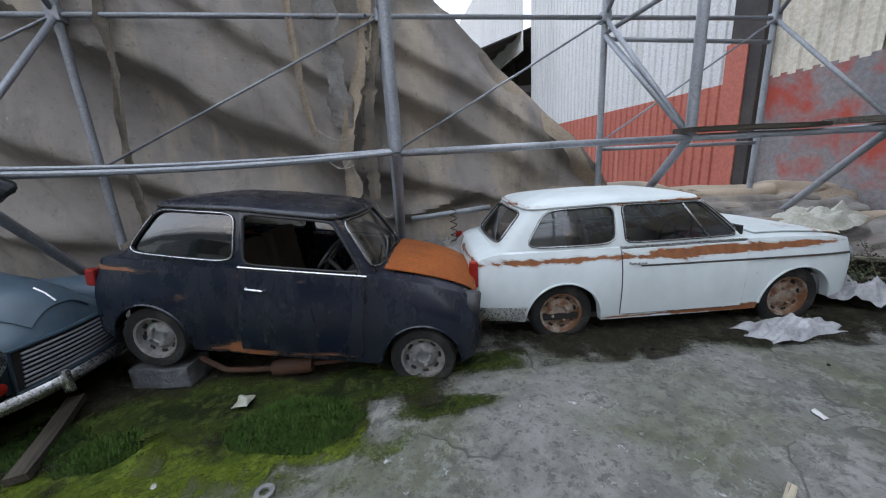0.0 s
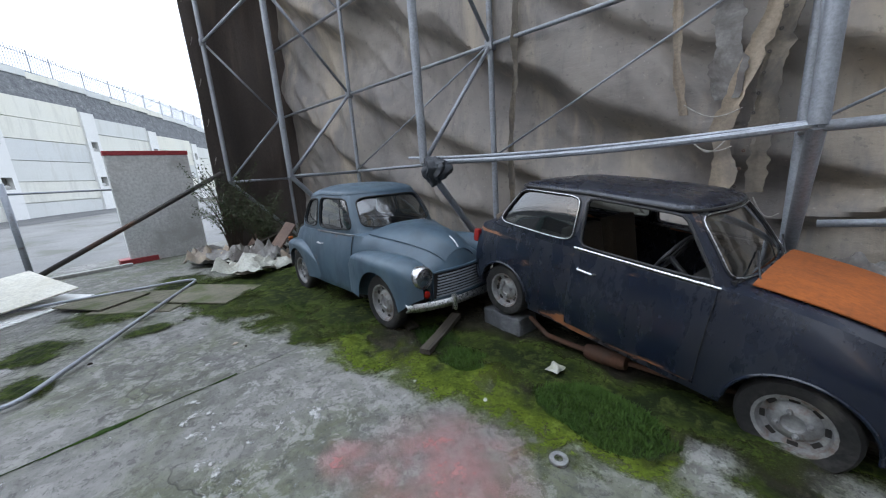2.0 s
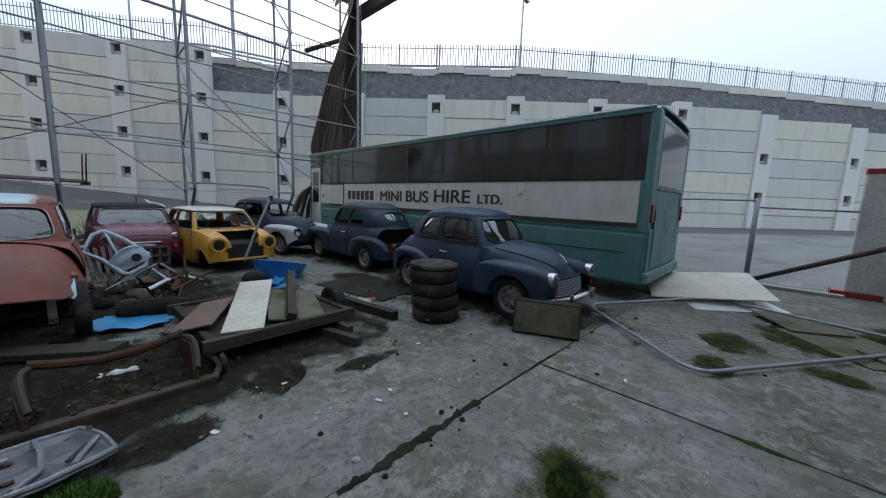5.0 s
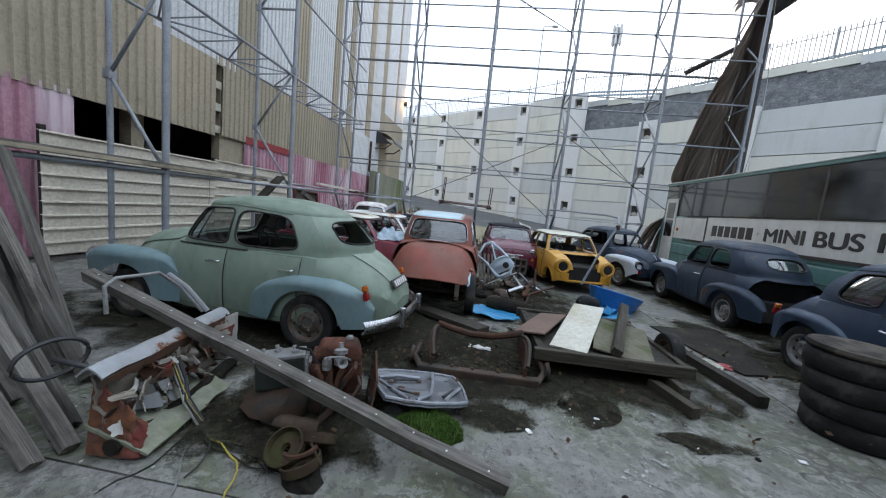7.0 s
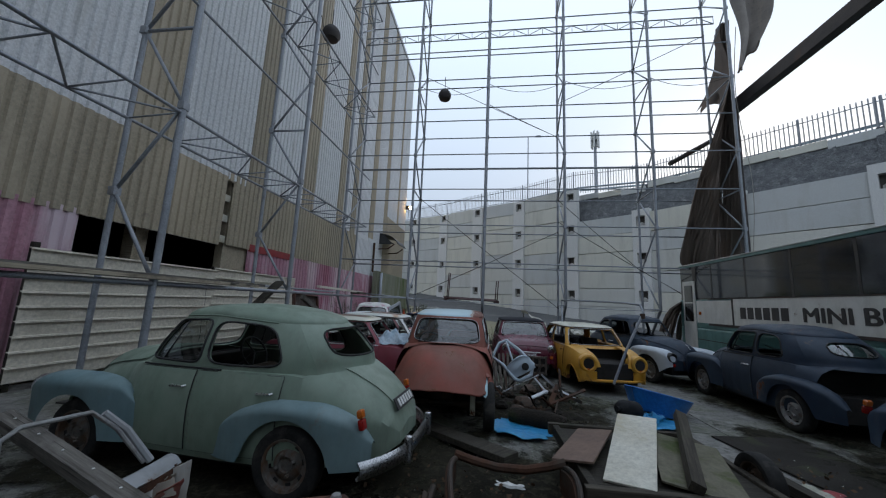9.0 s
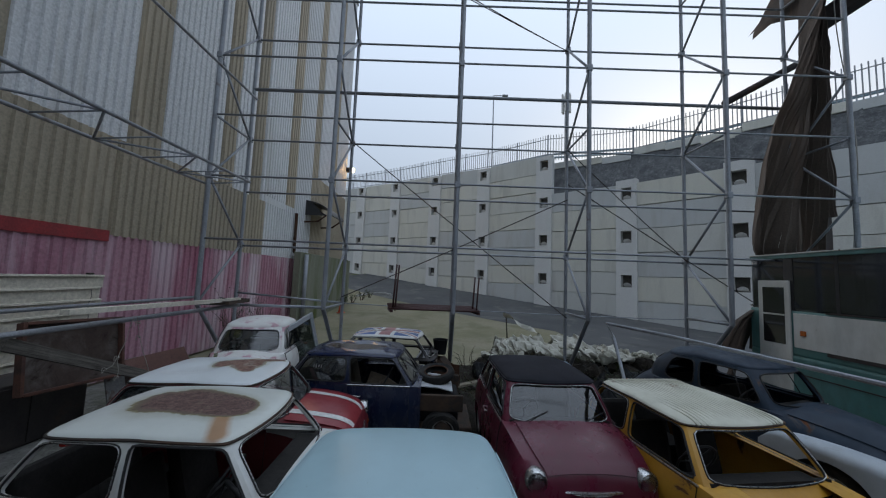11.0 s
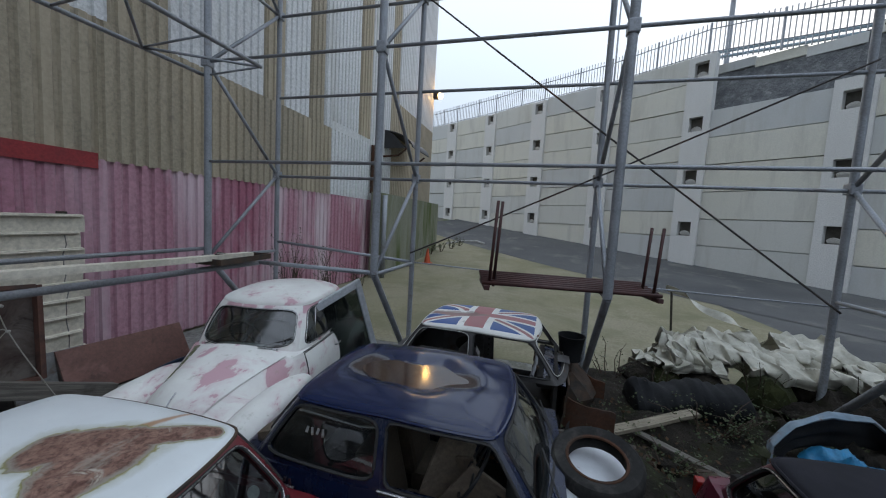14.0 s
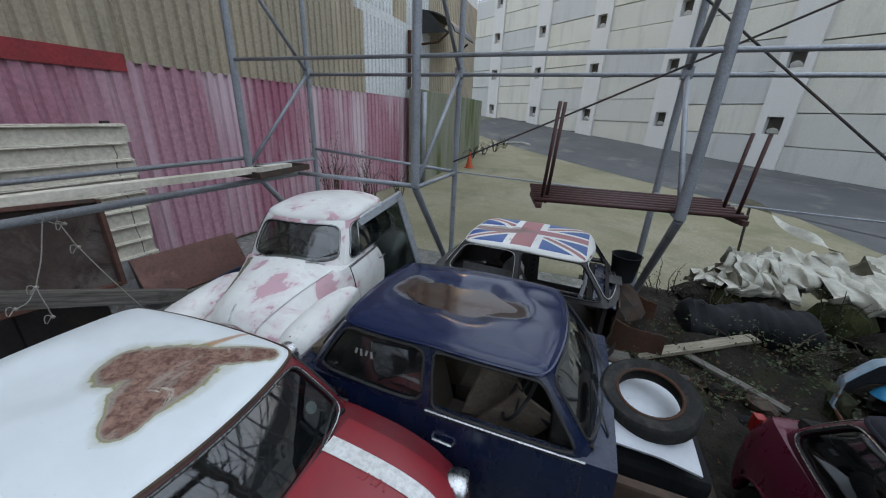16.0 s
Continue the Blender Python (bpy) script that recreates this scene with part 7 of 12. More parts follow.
city_blue = car_paint("deep_blue_paint", (0.0035, 0.0085, 0.030), 0.24, (0.006, 0.013, 0.038), 0.2, 0.15)
silver = car_paint("silver_primer", (0.55, 0.57, 0.60), 0.24, (0.48, 0.50, 0.53), 0.4, 0.2)
def chalky_paint():
    """Chalked white paint with crisp worn-through pink patches and greenish dirt."""
    k = Nodes("chalky_white_pink_paint")
    k.shift()
    c = k.mix(k.ramp(k.noise(2.0, 5, 0.6), 0.4, 0.68), (0.70, 0.70, 0.665), (0.60, 0.57, 0.55))
    n = k.noise(2.6, 9, 0.62, k.stretch(0.8, 1.0, 1.0), 0.5)
    c = k.mix(k.math("MULTIPLY", k.ramp(n, 0.50, 0.56), 0.45), c, (0.56, 0.42, 0.44))
    c = k.mix(k.math("MULTIPLY", k.ramp(n, 0.565, 0.58), 0.85), c, (0.47, 0.265, 0.305))
    c = k.mix(k.math("MULTIPLY", k.ramp(k.noise(6, 8, 0.7), 0.60, 0.72), 0.6), c, (0.25, 0.25, 0.17))
    c = k.mix(k.ramp(k.noise(26, 6, 0.65), 0.70, 0.73), c, (0.12, 0.06, 0.035))
    return k.finish(c, 0.6, 0.0, k.noise(50, 4, 0.6), 0.12, 0.003, 0.35)


pink_white = chalky_paint()
worn_white = car_paint("worn_white_edge", (0.60, 0.60, 0.57), 0.26, (0.50, 0.49, 0.45), 0.5, 0.3)
bare_grey = surface("bare_grey_primer", (0.105, 0.105, 0.105), (0.072, 0.070, 0.070), 5, 40, 0.6, bump=0.3, dist=0.003, stain=(0.055, 0.032, 0.022), amount=0.40, stain_scale=6)
alloy_grey = surface("bare_alloy", (0.30, 0.31, 0.34), (0.20, 0.21, 0.23), 8, 40, 0.45, 0.3, 0.3, 0.003)
bare_shell = car_paint("bare_shell_primer", (0.040, 0.038, 0.040), 0.24, (0.075, 0.07, 0.07), 0.5, 0.4)
roof_stain_a = stained_roof("stained_white_roof", (0.58, 0.60, 0.56), (-0.46, 0.04), (0.02, -0.04), 0.29, 0.21, ring=(0.17, 0.14, 0.055), lip=(0.135, 0.105, 0.075), core=((0.062, 0.026, 0.020), (0.17, 0.100, 0.085)), run=((0.02, -0.10), (0.20, -0.50), 0.070, 0.075), ragged=0.85, halo=0.35)
roof_stain_b = stained_roof("stained_white_roof_red_car", (0.63, 0.66, 0.665), (-0.30, 0.08), (0.24, 0.44), 0.135, 0.05, lip=(0.26, 0.23, 0.19), core=((0.085, 0.032, 0.022), (0.27, 0.155, 0.115)), lobe=((-0.06, 0.12), (0.06, -0.16), 0.20, 0.075), run=((-0.10, 0.33), (-0.03, 0.54), 0.035, 0.02), ragged=1.15, halo=0.4)
roof_stain_c = stained_roof("stained_yellowed_roof", (0.55, 0.55, 0.47), (-0.75, 0.0), (-0.05, 0.0), 0.36, 0.30)
roof_patchy = stained_roof("patchy_blue_roof", (0.33, 0.48, 0.53), (-0.55, 0.56), (0.30, 0.50), 0.17, 0.13, ring=(0.16, 0.055, 0.035), lip=(0.34, 0.30, 0.26), core=((0.11, 0.038, 0.026), (0.17, 0.060, 0.040)), ragged=1.3, halo=0.2)
roof_wet = stained_roof("wet_blue_roof", (0.0035, 0.010, 0.046), (-0.70, 0.02), (0.02, -0.02), 0.17, 0.13, (0.045, 0.050, 0.070), (0.125, 0.125, 0.135), ((0.016, 0.008, 0.006), (0.050, 0.024, 0.016)), 0.17, 0.45)


pool_mat = surface("brown_rainwater", (0.030, 0.016, 0.010), (0.060, 0.030, 0.018), 6, 18, 0.10, bump=0.05, dist=0.002)


def flag_roof():
    """A painted roof: white and red crosses on blue."""
    k = Nodes("flag_roof")
    sep = k.n.new("ShaderNodeSeparateXYZ")
    k.link(k.coord, sep.inputs[0])
    x = k.math("DIVIDE", k.math("ADD", sep.outputs[0], 0.37), 0.74)
    y = k.math("DIVIDE", sep.outputs[1], 0.545)
    ax, ay = k.math("ABSOLUTE", x), k.math("ABSOLUTE", y)
    diag = k.math("ABSOLUTE", k.math("SUBTRACT", ax, ay))
    c = k.mix(k.math("LESS_THAN", diag, 0.17), (0.014, 0.070, 0.25), (0.66, 0.66, 0.63))
    c = k.mix(k.math("LESS_THAN", diag, 0.07), c, (0.30, 0.12, 0.12))
    c = k.mix(k.math("LESS_THAN", k.math("MINIMUM", ax, ay), 0.27), c, (0.70, 0.70, 0.68))
    c = k.mix(k.math("LESS_THAN", k.math("MINIMUM", ax, ay), 0.16), c, (0.33, 0.115, 0.125))
    c = k.mix(k.math("GREATER_THAN", k.math("MAXIMUM", ax, ay), 0.94), c, (0.66, 0.66, 0.63))
    worn = k.ramp(k.noise(6, 8, 0.7, None, 0.5), 0.61, 0.66)
    c = k.mix(k.math("MULTIPLY", worn, 0.6), c, (0.20, 0.17, 0.15))
    far = k.math("ADD", k.math("POWER", k.math("DIVIDE", k.math("ABSOLUTE", k.math("ADD", x, 0.45)), 0.62), 2.0), k.math("POWER", k.math("DIVIDE", ay, 0.26), 2.0))
    pond = k.ramp(k.math("ADD", far, k.math("MULTIPLY", k.math("SUBTRACT", k.noise(7, 6, 0.65), 0.5), 1.6)), 1.0, 0.8)
    c = k.mix(k.math("MULTIPLY", pond, 0.7), c, (0.16, 0.125, 0.105))
    return k.finish(c, 0.45, 0.0, k.noise(40), 0.1, 0.002)


build_car(MINI, pose(-0.62, 3.30, 0.07, 0, 7.5, -11.5), "dark navy small car with a rusted orange bonnet, rear raised", navy, bonnet_mat=rust_bonnet, glass_on="FQR", name="small_car", bumper="", grille=False, lights="out", rim=wheel_grey, gutter=seal)
build_car(MINOR, pose(-3.83, 3.03, 0.0, 0, 0, -5.5), "dusty blue-grey rounded saloon car on mossy concrete", morris_blue, cap=None, rim=wheel_grey, bumper="f", wing_mat=morris_blue, trim=seal, waist=wheel_grey)
build_car(FARINA, pose(2.71, 3.31, -0.06, 0, 0, -7.6), "white estate-backed saloon car with large rust patches on flat tyres", farina_white, rim=wheel_rusty, bumper="r", trim=chrome, inside=interior)
build_car(MINOR, pose(-4.83, -3.71, 0, 0, 0, 90), "dark blue rounded saloon car parked beside the bus", dark_blue, bumper="f", inside=interior, trim=seal)
build_car(MINOR, pose(-5.07, -7.75, 0, 0, 0, -90), "blue-black saloon car with its boot cut open", blue_black, open_rear=-1.42, bumper="", rim=wheel_grey, glass_on="FR", lights="out", grille=False, inside=interior, trim=seal)
build_car(MINOR, pose(-3.98, -10.95, 0, 0, 0, 109), "black saloon car with one pale grey front wing", blue_black, wing_mat=pale_wing, bumper="", glass_on="R", lights="out", grille=False, inside=interior, trim=seal)
build_car(MINI, pose(-2.15, -9.42, -0.03, 0, 0, 98), "yellow small car shell with a cream roof and no bonnet", yellow_paint, roof_mat=cream_roof, gutter=rusty_dark, hole=0.62, glass_on="", lights="out", bumper="", grille=False, name="small_car", inside=interior, wheels="0011", ribs=20)
build_car(MINI, pose(-0.76, -10.46, 0, 0, 0, 93), "maroon small car with a black vinyl roof", maroon, roof_mat=vinyl, glass_on="FDQR", bumper="", name="small_car", inside=interior)
build_car(ESTATE, pose(0.74, -6.50, 0.02, 0, 0, 92), "orange-primed van-bodied car with a pale blue roof and no front panels", orange_paint, roof_mat=roof_patchy, glass_on="FDR", bumper="", lights="out", grille=False, name="van", category="van", inside=interior, wings=False, front=0.12, wheels="1011", nose=True)
build_car(MINOR4, pose(2.70, -4.12, 0, 0, 0, -3.5), "sage green four-door saloon car with blue-green wings", sage, wing_mat=sage_blue, doors4=True, glass_on="D", bumper="r", rim=wheel_brown, wiper=False, trim=seal, plate=True)
build_car(MINI, pose(2.98, -10.12, -0.03, 0, 0, 183), "red small car with white stripes and a rust-stained white roof", red_dark, roof_mat=roof_stain_b, bonnet_mat=red_car, gutter=rusty_dark, glass_on="FDQR", bumper="", name="small_car", inside=interior, dents=((-0.55, -0.1, 0.35, 0.30, 0.035),))
build_car(MINI, pose(2.38, -8.80, 0.0, 0, 0, 181), "white small car with a rust-stained roof and no glass", white_car, roof_mat=roof_stain_a, gutter=rusty_dark, glass_on="", bumper="", name="small_car", lights="out", grille=False, inside=interior, wheels="0011")
build_car(MINI, pose(2.55, -7.02, 0.0, 0, 0, 184), "dull red small car with a yellowed flaking white roof", dull_red, roof_mat=roof_stain_c, gutter=rusty_dark, glass_on="R", bumper="", name="small_car", lights="out", grille=False, inside=interior)
build_car(MINI, pose(1.62, -11.60, 0.0, 0, 0, 181), "deep blue small car with a rain-pooled roof and stripped front", city_blue, roof_mat=roof_wet, glass_on="FQ", bumper="", name="small_car", front=0.06, trim=seal, waist=chrome, dents=((-0.38, 0.0, 0.60, 0.36, 0.055),), pool=(-0.36, 0.0, 0.42, 0.22, 1.288))
build_car(MINOR, pose(4.21, -12.67, 0, 0, 0, 101), "chalky white rounded saloon car with faded pink patches", pink_white, bumper="", rim=wheel_grey, inside=interior)
build_car(MINI, pose(1.42, -13.62, -0.06, 0, 0, 178), "stripped small car shell with a flag-painted roof", bare_shell, roof_mat=flag_roof(), glass_on="", bumper="", name="small_car", front=0.08, wheels="0000", handle=False, trim=worn_white, gutter=worn_white, stripped=True, dents=((-0.70, 0.0, 0.42, 0.20, 0.05),))


def shell_inside():
    """What is left inside the flag-roofed shell: bare panels, rails and the cut scuttle."""
    m = pose(1.42, -13.62, -0.06, 0, 0, 178)
    ins = thing("shell_lining", "bare grey inner panels and rusty rails of the stripped shell", "car panels", m)
    for sg in (1, -1):
        q = part("quarter_panel", sheet(lambda u, v: (-1.02 + 0.62 * u, sg * (0.50 + 0.03 * math.sin(3 * v)), 0.45 + 0.52 * v), 10, 8, 0.012), bare_grey, ins, "pale grey bare inner panel", True)
        part("panel_hole", sheet(lambda u, v: (-0.66 + 0.15 * v * math.cos(2 * math.pi * u), sg * 0.478, 0.72 + 0.11 * v * math.sin(2 * math.pi * u)), 24, 2, 0.008), interior, q)
        post = part("door_post", sheet(lambda u, v: (-0.42 + 0.17 * u - 0.02 * v, sg * (0.60 - 0.03 * v), 0.42 + 0.50 * v), 5, 10, 0.02), bare_grey, ins, "", True)
        for k in range(5):
            part("post_hole", lathe([(0, 0), (0.014, 0), (0.014, 0.028), (0, 0.028)], 10, pose(-0.33, sg * (0.60 - 0.015), 0.50 + 0.08 * k, 90 * sg, 0, 0)), interior, post)
        part("inner_wing", sheet(lambda u, v: (0.70 + 0.55 * u, sg * (0.44 + 0.05 * math.sin(5 * u)), 0.30 + 0.34 * v * (1 - 0.35 * u) + 0.02 * wavy(u * 6, v * 3, sg, 1)), 12, 8, 0.02), rusty, ins, "rusty cut inner wing", True)
    seat_back = part("seat_back_panel", sheet(lambda u, v: (-0.62 + 0.22 * v + 0.02 * math.sin(9 * u), -0.52 + 1.04 * u, 0.40 + 0.42 * (1 - v)), 20, 8, 0.012), bare_grey, ins, "", True)
    for k in range(12):
        part("panel_hole", lathe([(0, 0), (0.018, 0), (0.018, 0.006), (0, 0.006)], 10, pose(-0.50 + 0.04 * (k % 2), -0.44 + 0.08 * k, 0.60 - 0.08 * (k % 2), 0, 62, 0)), interior, seat_back)
    for y, z, tn in ((0.30, 0.70, 10), (0.02, 0.62, -30)):
        part("paper_label", box(-0.05, 0.05, -0.11, 0.11, 0, 0.003), white_paint, seat_back, "torn white paper label").matrix_basis = pose(-0.44, y, z, 0, 60, tn)
    part("dash_rail", pipe([(0.34, -0.58, 0.86), (0.37, -0.2, 0.87), (0.37, 0.2, 0.87), (0.34, 0.58, 0.86)], 0.022, 8), alloy_grey, ins, "bare grey dashboard rail")
    for y in (-0.3, 0.05, 0.28):
        part("bracket", box(0.33, 0.41, y - 0.03, y + 0.03, 0.80, 0.88, 0.012), rusty_dark, ins)
    sc = part("scuttle", sheet(lambda u, v: (0.46 + 0.24 * v, -0.56 + 1.12 * u, 0.90 - 0.06 * v - 0.05 * (2 * u - 1) ** 2), 14, 5, 0.015), city_blue, ins, "dark blue scuttle with drilled holes", True)
    for k in range(9):
        part("panel_hole", lathe([(0, 0), (0.013, 0), (0.013, 0.004), (0, 0.004)], 10, pose(0.56 + 0.05 * (k % 2), -0.44 + 0.11 * k, 0.885 - 0.05 * ((k - 4) / 4) ** 2)), interior, sc)
    part("bulkhead", sheet(lambda u, v: (0.70 + 0.05 * v + 0.02 * wavy(u * 5, v * 4, 0, 1), -0.50 + 1.0 * u, 0.30 + 0.50 * v), 12, 8, 0.02), rusty_dark, ins, "", True)
    part("steering_stub", pipe([(0.45, 0.3, 0.80), (0.25, 0.3, 0.93)], 0.018, 7), rusty_dark, ins)
    part("sill_rail", pipe([(-0.4, 0.62, 0.30), (0.2, 0.64, 0.29), (0.72, 0.62, 0.30)], 0.03, 8), bare_grey, ins)


shell_inside()


def stripes():
    """White strips painted along the red bonnet, and pins."""
    m = pose(2.98, -10.12, -0.03, 0, 0, 183)
    for s0 in (-0.58, 0.43):
        x0, x1, s = MINI.bonnet
        bm = sheet(lambda u, v: m @ (MINI.deck(x0 + (x1 - x0) * u, s0 + 0.15 * v) + Vector((0, 0, 0.0205))), 16, 3, -0.004)
        single("bonnet_stripe", bm, white_paint, "white painted stripe along the red bonnet", "stripe", "bonnet stripes", smooth=True)


stripes()


def scribble(place, x, s, z, w, h, n, material, label):
    """Hand-drawn marks that cannot be read, as short bars on a car's near side."""
    for k in range(n):
        a = x - w / 2 + w * (k + 0.5) / n
        p = MINI.side(a, s) if s < 1 else Vector((a, 0.60, z))
        single("painted_mark", box(-w / n * 0.22, w / n * 0.22, -0.002, 0.002, -h / 2 * (0.6 + 0.4 * (k % 2)), h / 2, 0.0), material, label, "painted mark", "painted marks", m=place @ pose(p.x, -p.y - 0.014, p.z, -8 if s < 1 else -16, 12 * (-1) ** k, 0))


CITY_PLACE = pose(1.62, -11.60, 0.0, 0, 0, 181)
RED_PLACE = pose(2.98, -10.12, -0.03, 0, 0, 183)
for k in range(5):
    p = MINI.deck(0.92 + 0.035 * k, 0.40)
    single("painted_mark", box(-0.006, 0.006, -0.022, 0.022, 0, 0.002), red_paint, "thin red scrawl on the white bonnet stripe", "painted mark", "painted marks", m=RED_PLACE @ pose(p.x, p.y, p.z + 0.0215, 0, 3, 20 * (-1) ** k))
single("windscreen_badge", lathe([(0, 0), (0.035, 0), (0.035, 0.002), (0, 0.002)], 18), white_paint, "small round pale sticker inside the windscreen", "sticker", m=RED_PLACE @ pose(0.515, 0.42, 1.02, 0, 52, 0))
scribble(CITY_PLACE, -0.80, 2, 1.10, 0.15, 0.045, 4, wheel_grey, "thin pale scrawl on the dark quarter window")
scribble(CITY_PLACE, -0.98, 0.80, 0, 0.16, 0.035, 4, chrome, "small chrome badge on the blue rear flank")

mossy_seam = surface("mossy_seam", (0.11, 0.12, 0.055), (0.19, 0.19, 0.13), 14, 40, 0.9, bump=0.5)
tan_board = surface("tan_cardboard", (0.27, 0.215, 0.165), (0.20, 0.16, 0.125), 4, 30, 0.8, bump=0.2, stain=(0.14, 0.11, 0.085), amount=0.4, stain_scale=4)
for x, y, z, w, h, rx, ry, rz in ((0.02, -0.30, 0.42, 0.34, 0.50, 8, 34, 10), (-0.10, -0.18, 0.45, 0.30, 0.46, -6, 22, 30), (0.16, -0.05, 0.46, 0.28, 0.34, 14, -20, -20)):
    single("board", box(-w / 2, w / 2, -0.012, 0.012, 0, h, 0.004), tan_board, "tan board dumped inside the deep blue car", "board", "boards in the blue car", m=CITY_PLACE @ pose(x, y, z, rx, ry, rz))

m_white = pose(4.21, -12.67, 0, 0, 0, 101)
single("moss_line", sheet(lambda u, v: m_white @ (MINOR.deck(0.62 + 0.62 * u, -0.80 - 0.12 * v + 0.05 * u) + Vector((0, 0, 0.016 + 0.006 * wavy(u * 14, v * 5, 0, 1)))), 30, 4, 0.004), mossy_seam, "green moss along the bonnet edge of the white car", "moss", kind="stuff", smooth=True)

# a white shell without a roof, its side turned to the yard
clean_white = car_paint("clean_white_paint", (0.66, 0.69, 0.70), 0.14, (0.60, 0.63, 0.64), 0.4, 0.08)
red_flake = car_paint("flaking_red_primer", (0.26, 0.035, 0.03), 0.26, (0.20, 0.05, 0.04), 0.6, 0.3)
shell = thing("car_shell", "white roofless small car shell with rust-eaten edges", "car shell", pose(3.05, -0.52, -0.27, 0, 0, -90), "old cars")
part("body", body_mesh(MINI, 0.64), clean_white, shell, "", True)
part("floor_pan", box(-1.3, 0.6, -0.6, 0.6, 0.28, 0.32), interior, shell)


def shell_door(u, v):
    ragged = 0.03 * wavy(u * 7, 1, 0, 1) + 0.02 * wavy(u * 19, 4, 0, 1)
    x = -0.34 + (1.03 + 0.10 * (1 - v) ** 2) * u
    z = (0.30 + ragged) * (1 - v) + 0.835 * v
    bow = 0.055 * math.sin(math.pi * min(1.0, v * 0.9)) * (1 - 0.5 * u ** 4)
    return (x, -0.655 - bow + 0.05 * u ** 6, z)


def shell_side(u, v):
    corner = max(0.0, u - 0.82) / 0.18
    return Vector((-0.60 + 1.50 * u - 0.10 * u * v, -0.46 + 0.05 * v - 0.02 * 4 * u * (1 - u) + 0.16 * corner ** 2, 0.52 + 0.56 * v - 0.07 * u ** 3 * v)), Vector((0, -1, 0.2)).normalized()


part("door", sheet(shell_door, 40, 20, -0.012), clean_white, shell, "", True)
part("door_edge", pipe([shell_door(1.0, v) for v in np.linspace(0, 1, 14)], 0.010, 6), rusty, shell, "rust-eaten door edge")
part("door_post", sheet(lambda u, v: (0.70 + 0.08 * u + 0.02 * wavy(v * 9, u * 3, 0, 1), -0.60 + 0.10 * u + 0.02 * wavy(v * 7, 2, u, 1), 0.28 + 0.46 * v), 6, 22, 0.02), rusty, shell, "", True)
part("flaking_panel", sheet(lambda u, v: (0.74 + 0.14 * u, -0.56 + 0.08 * u + 0.03 * wavy(v * 5, u * 3, 3, 1), 0.44 + 0.18 * v * (1 - 0.4 * u)), 8, 10, 0.015), red_flake, shell, "flaking red-painted panel", True)
part("flaking_panel", sheet(lambda u, v: (0.73 + 0.08 * u, -0.64, 0.29 + 0.10 * v * (1 - 0.5 * u)), 6, 6, 0.012), red_flake, shell, "flaking red-painted panel", True)
part("window_frame", pipe([(0.68, -0.66, 0.84), (0.50, -0.64, 1.00), (0.43, -0.63, 1.055), (0.36, -0.63, 1.08), (0.2, -0.63, 1.085), (-0.40, -0.62, 1.08), (-0.46, -0.66, 0.84)], 0.014, 8), white_paint, shell)
quarter, spare, rim_pts = patch(shell_side, (0.05, 0.84, 0.20, 0.84), 64, 6.0, 0.0)
spare.free()
part("side_panel", quarter, clean_white, shell, "", True)
part("panel_trim", pipe([p for p, w in rim_pts], 0.008, 6, True), board_grey, shell)
# added near-black sheet: the shade seen through the window opening
part("dark_inside_sheet", sheet(lambda u, v: (-0.6 + 1.4 * u, -0.30, 0.40 + 0.62 * v), 4, 4, 0.01), interior, shell, "dark sheet standing in for the shaded inside of the shell")
part("end_skin", sheet(lambda u, v: (0.83 - 0.06 * v + 0.05 * math.sin(math.pi * u), -0.30 + 0.72 * u, 0.52 + 0.50 * v), 12, 10, 0.015), clean_white, shell, "", True)
part("parcel_shelf", sheet(lambda u, v: (-0.7 + 1.46 * u, -0.40 + 0.78 * v, 1.055 - 0.05 * u + 0.015 * wavy(u * 4, v * 4, 0, 1)), 12, 8, 0.02), board_grey, shell)
for x, y in ((0.16, -0.20), (0.30, -0.22)):
    part("shelf_hole", lathe([(0, 0), (0.035, 0), (0.035, 0.004), (0, 0.004)], 14, pose(x, y, 1.068)), interior, shell)
part("rear_pillar", pipe([(0.80, -0.34, 1.00), (0.74, -0.34, 1.12), (0.70, -0.34, 1.30)], 0.026, 8), clean_white, shell)
part("screen_frame", pipe([(0.74, -0.30, 1.08), (0.40, -0.20, 1.14), (0.28, -0.12, 1.34), (0.40, 0.20, 1.38), (0.66, 0.10, 1.38)], 0.014, 8), wheel_grey, shell)

# ---- the bus ----


def lettering(text, size, m, material, parent, name="lettering", width=None):
    cu = bpy.data.curves.new(name, "FONT")
    cu.body, cu.size, cu.extrude = text, size, 0.003
    tmp = new(name, cu)
    bpy.context.view_layer.update()
    me = bpy.data.meshes.new_from_object(tmp.evaluated_get(bpy.context.evaluated_depsgraph_get()))
    bpy.data.objects.remove(tmp)
    me.materials.append(material)
    if width:
        w = max(v.co.x for v in me.vertices) - min(v.co.x for v in me.vertices)
        for v in me.vertices:
            v.co.x *= width / w
    bold = bmesh.new()
    for dx, dy, dz in ((0, 0, 0), (0.016, 0.0, 0.0005), (0.032, 0.0, 0.0010), (0.016, 0.014, 0.0015)):
        first = len(bold.verts)
        bold.from_mesh(me)
        bold.verts.ensure_lookup_table()
        for v in bold.verts[first:]:
            v.co += Vector((dx, dy, dz))
    bold.to_mesh(me)
    bold.free()
    ob = new(name, me)
    ob.parent, ob.matrix_basis = parent, m
    return ob


bus_green = car_paint("bus_green_paint", (0.062, 0.175, 0.170), 0.20, (0.095, 0.215, 0.21), 0.4, 0.35)
bus_white = car_paint("bus_white_paint", (0.60, 0.60, 0.57), 0.22, (0.54, 0.54, 0.50), 0.45, 0.25)


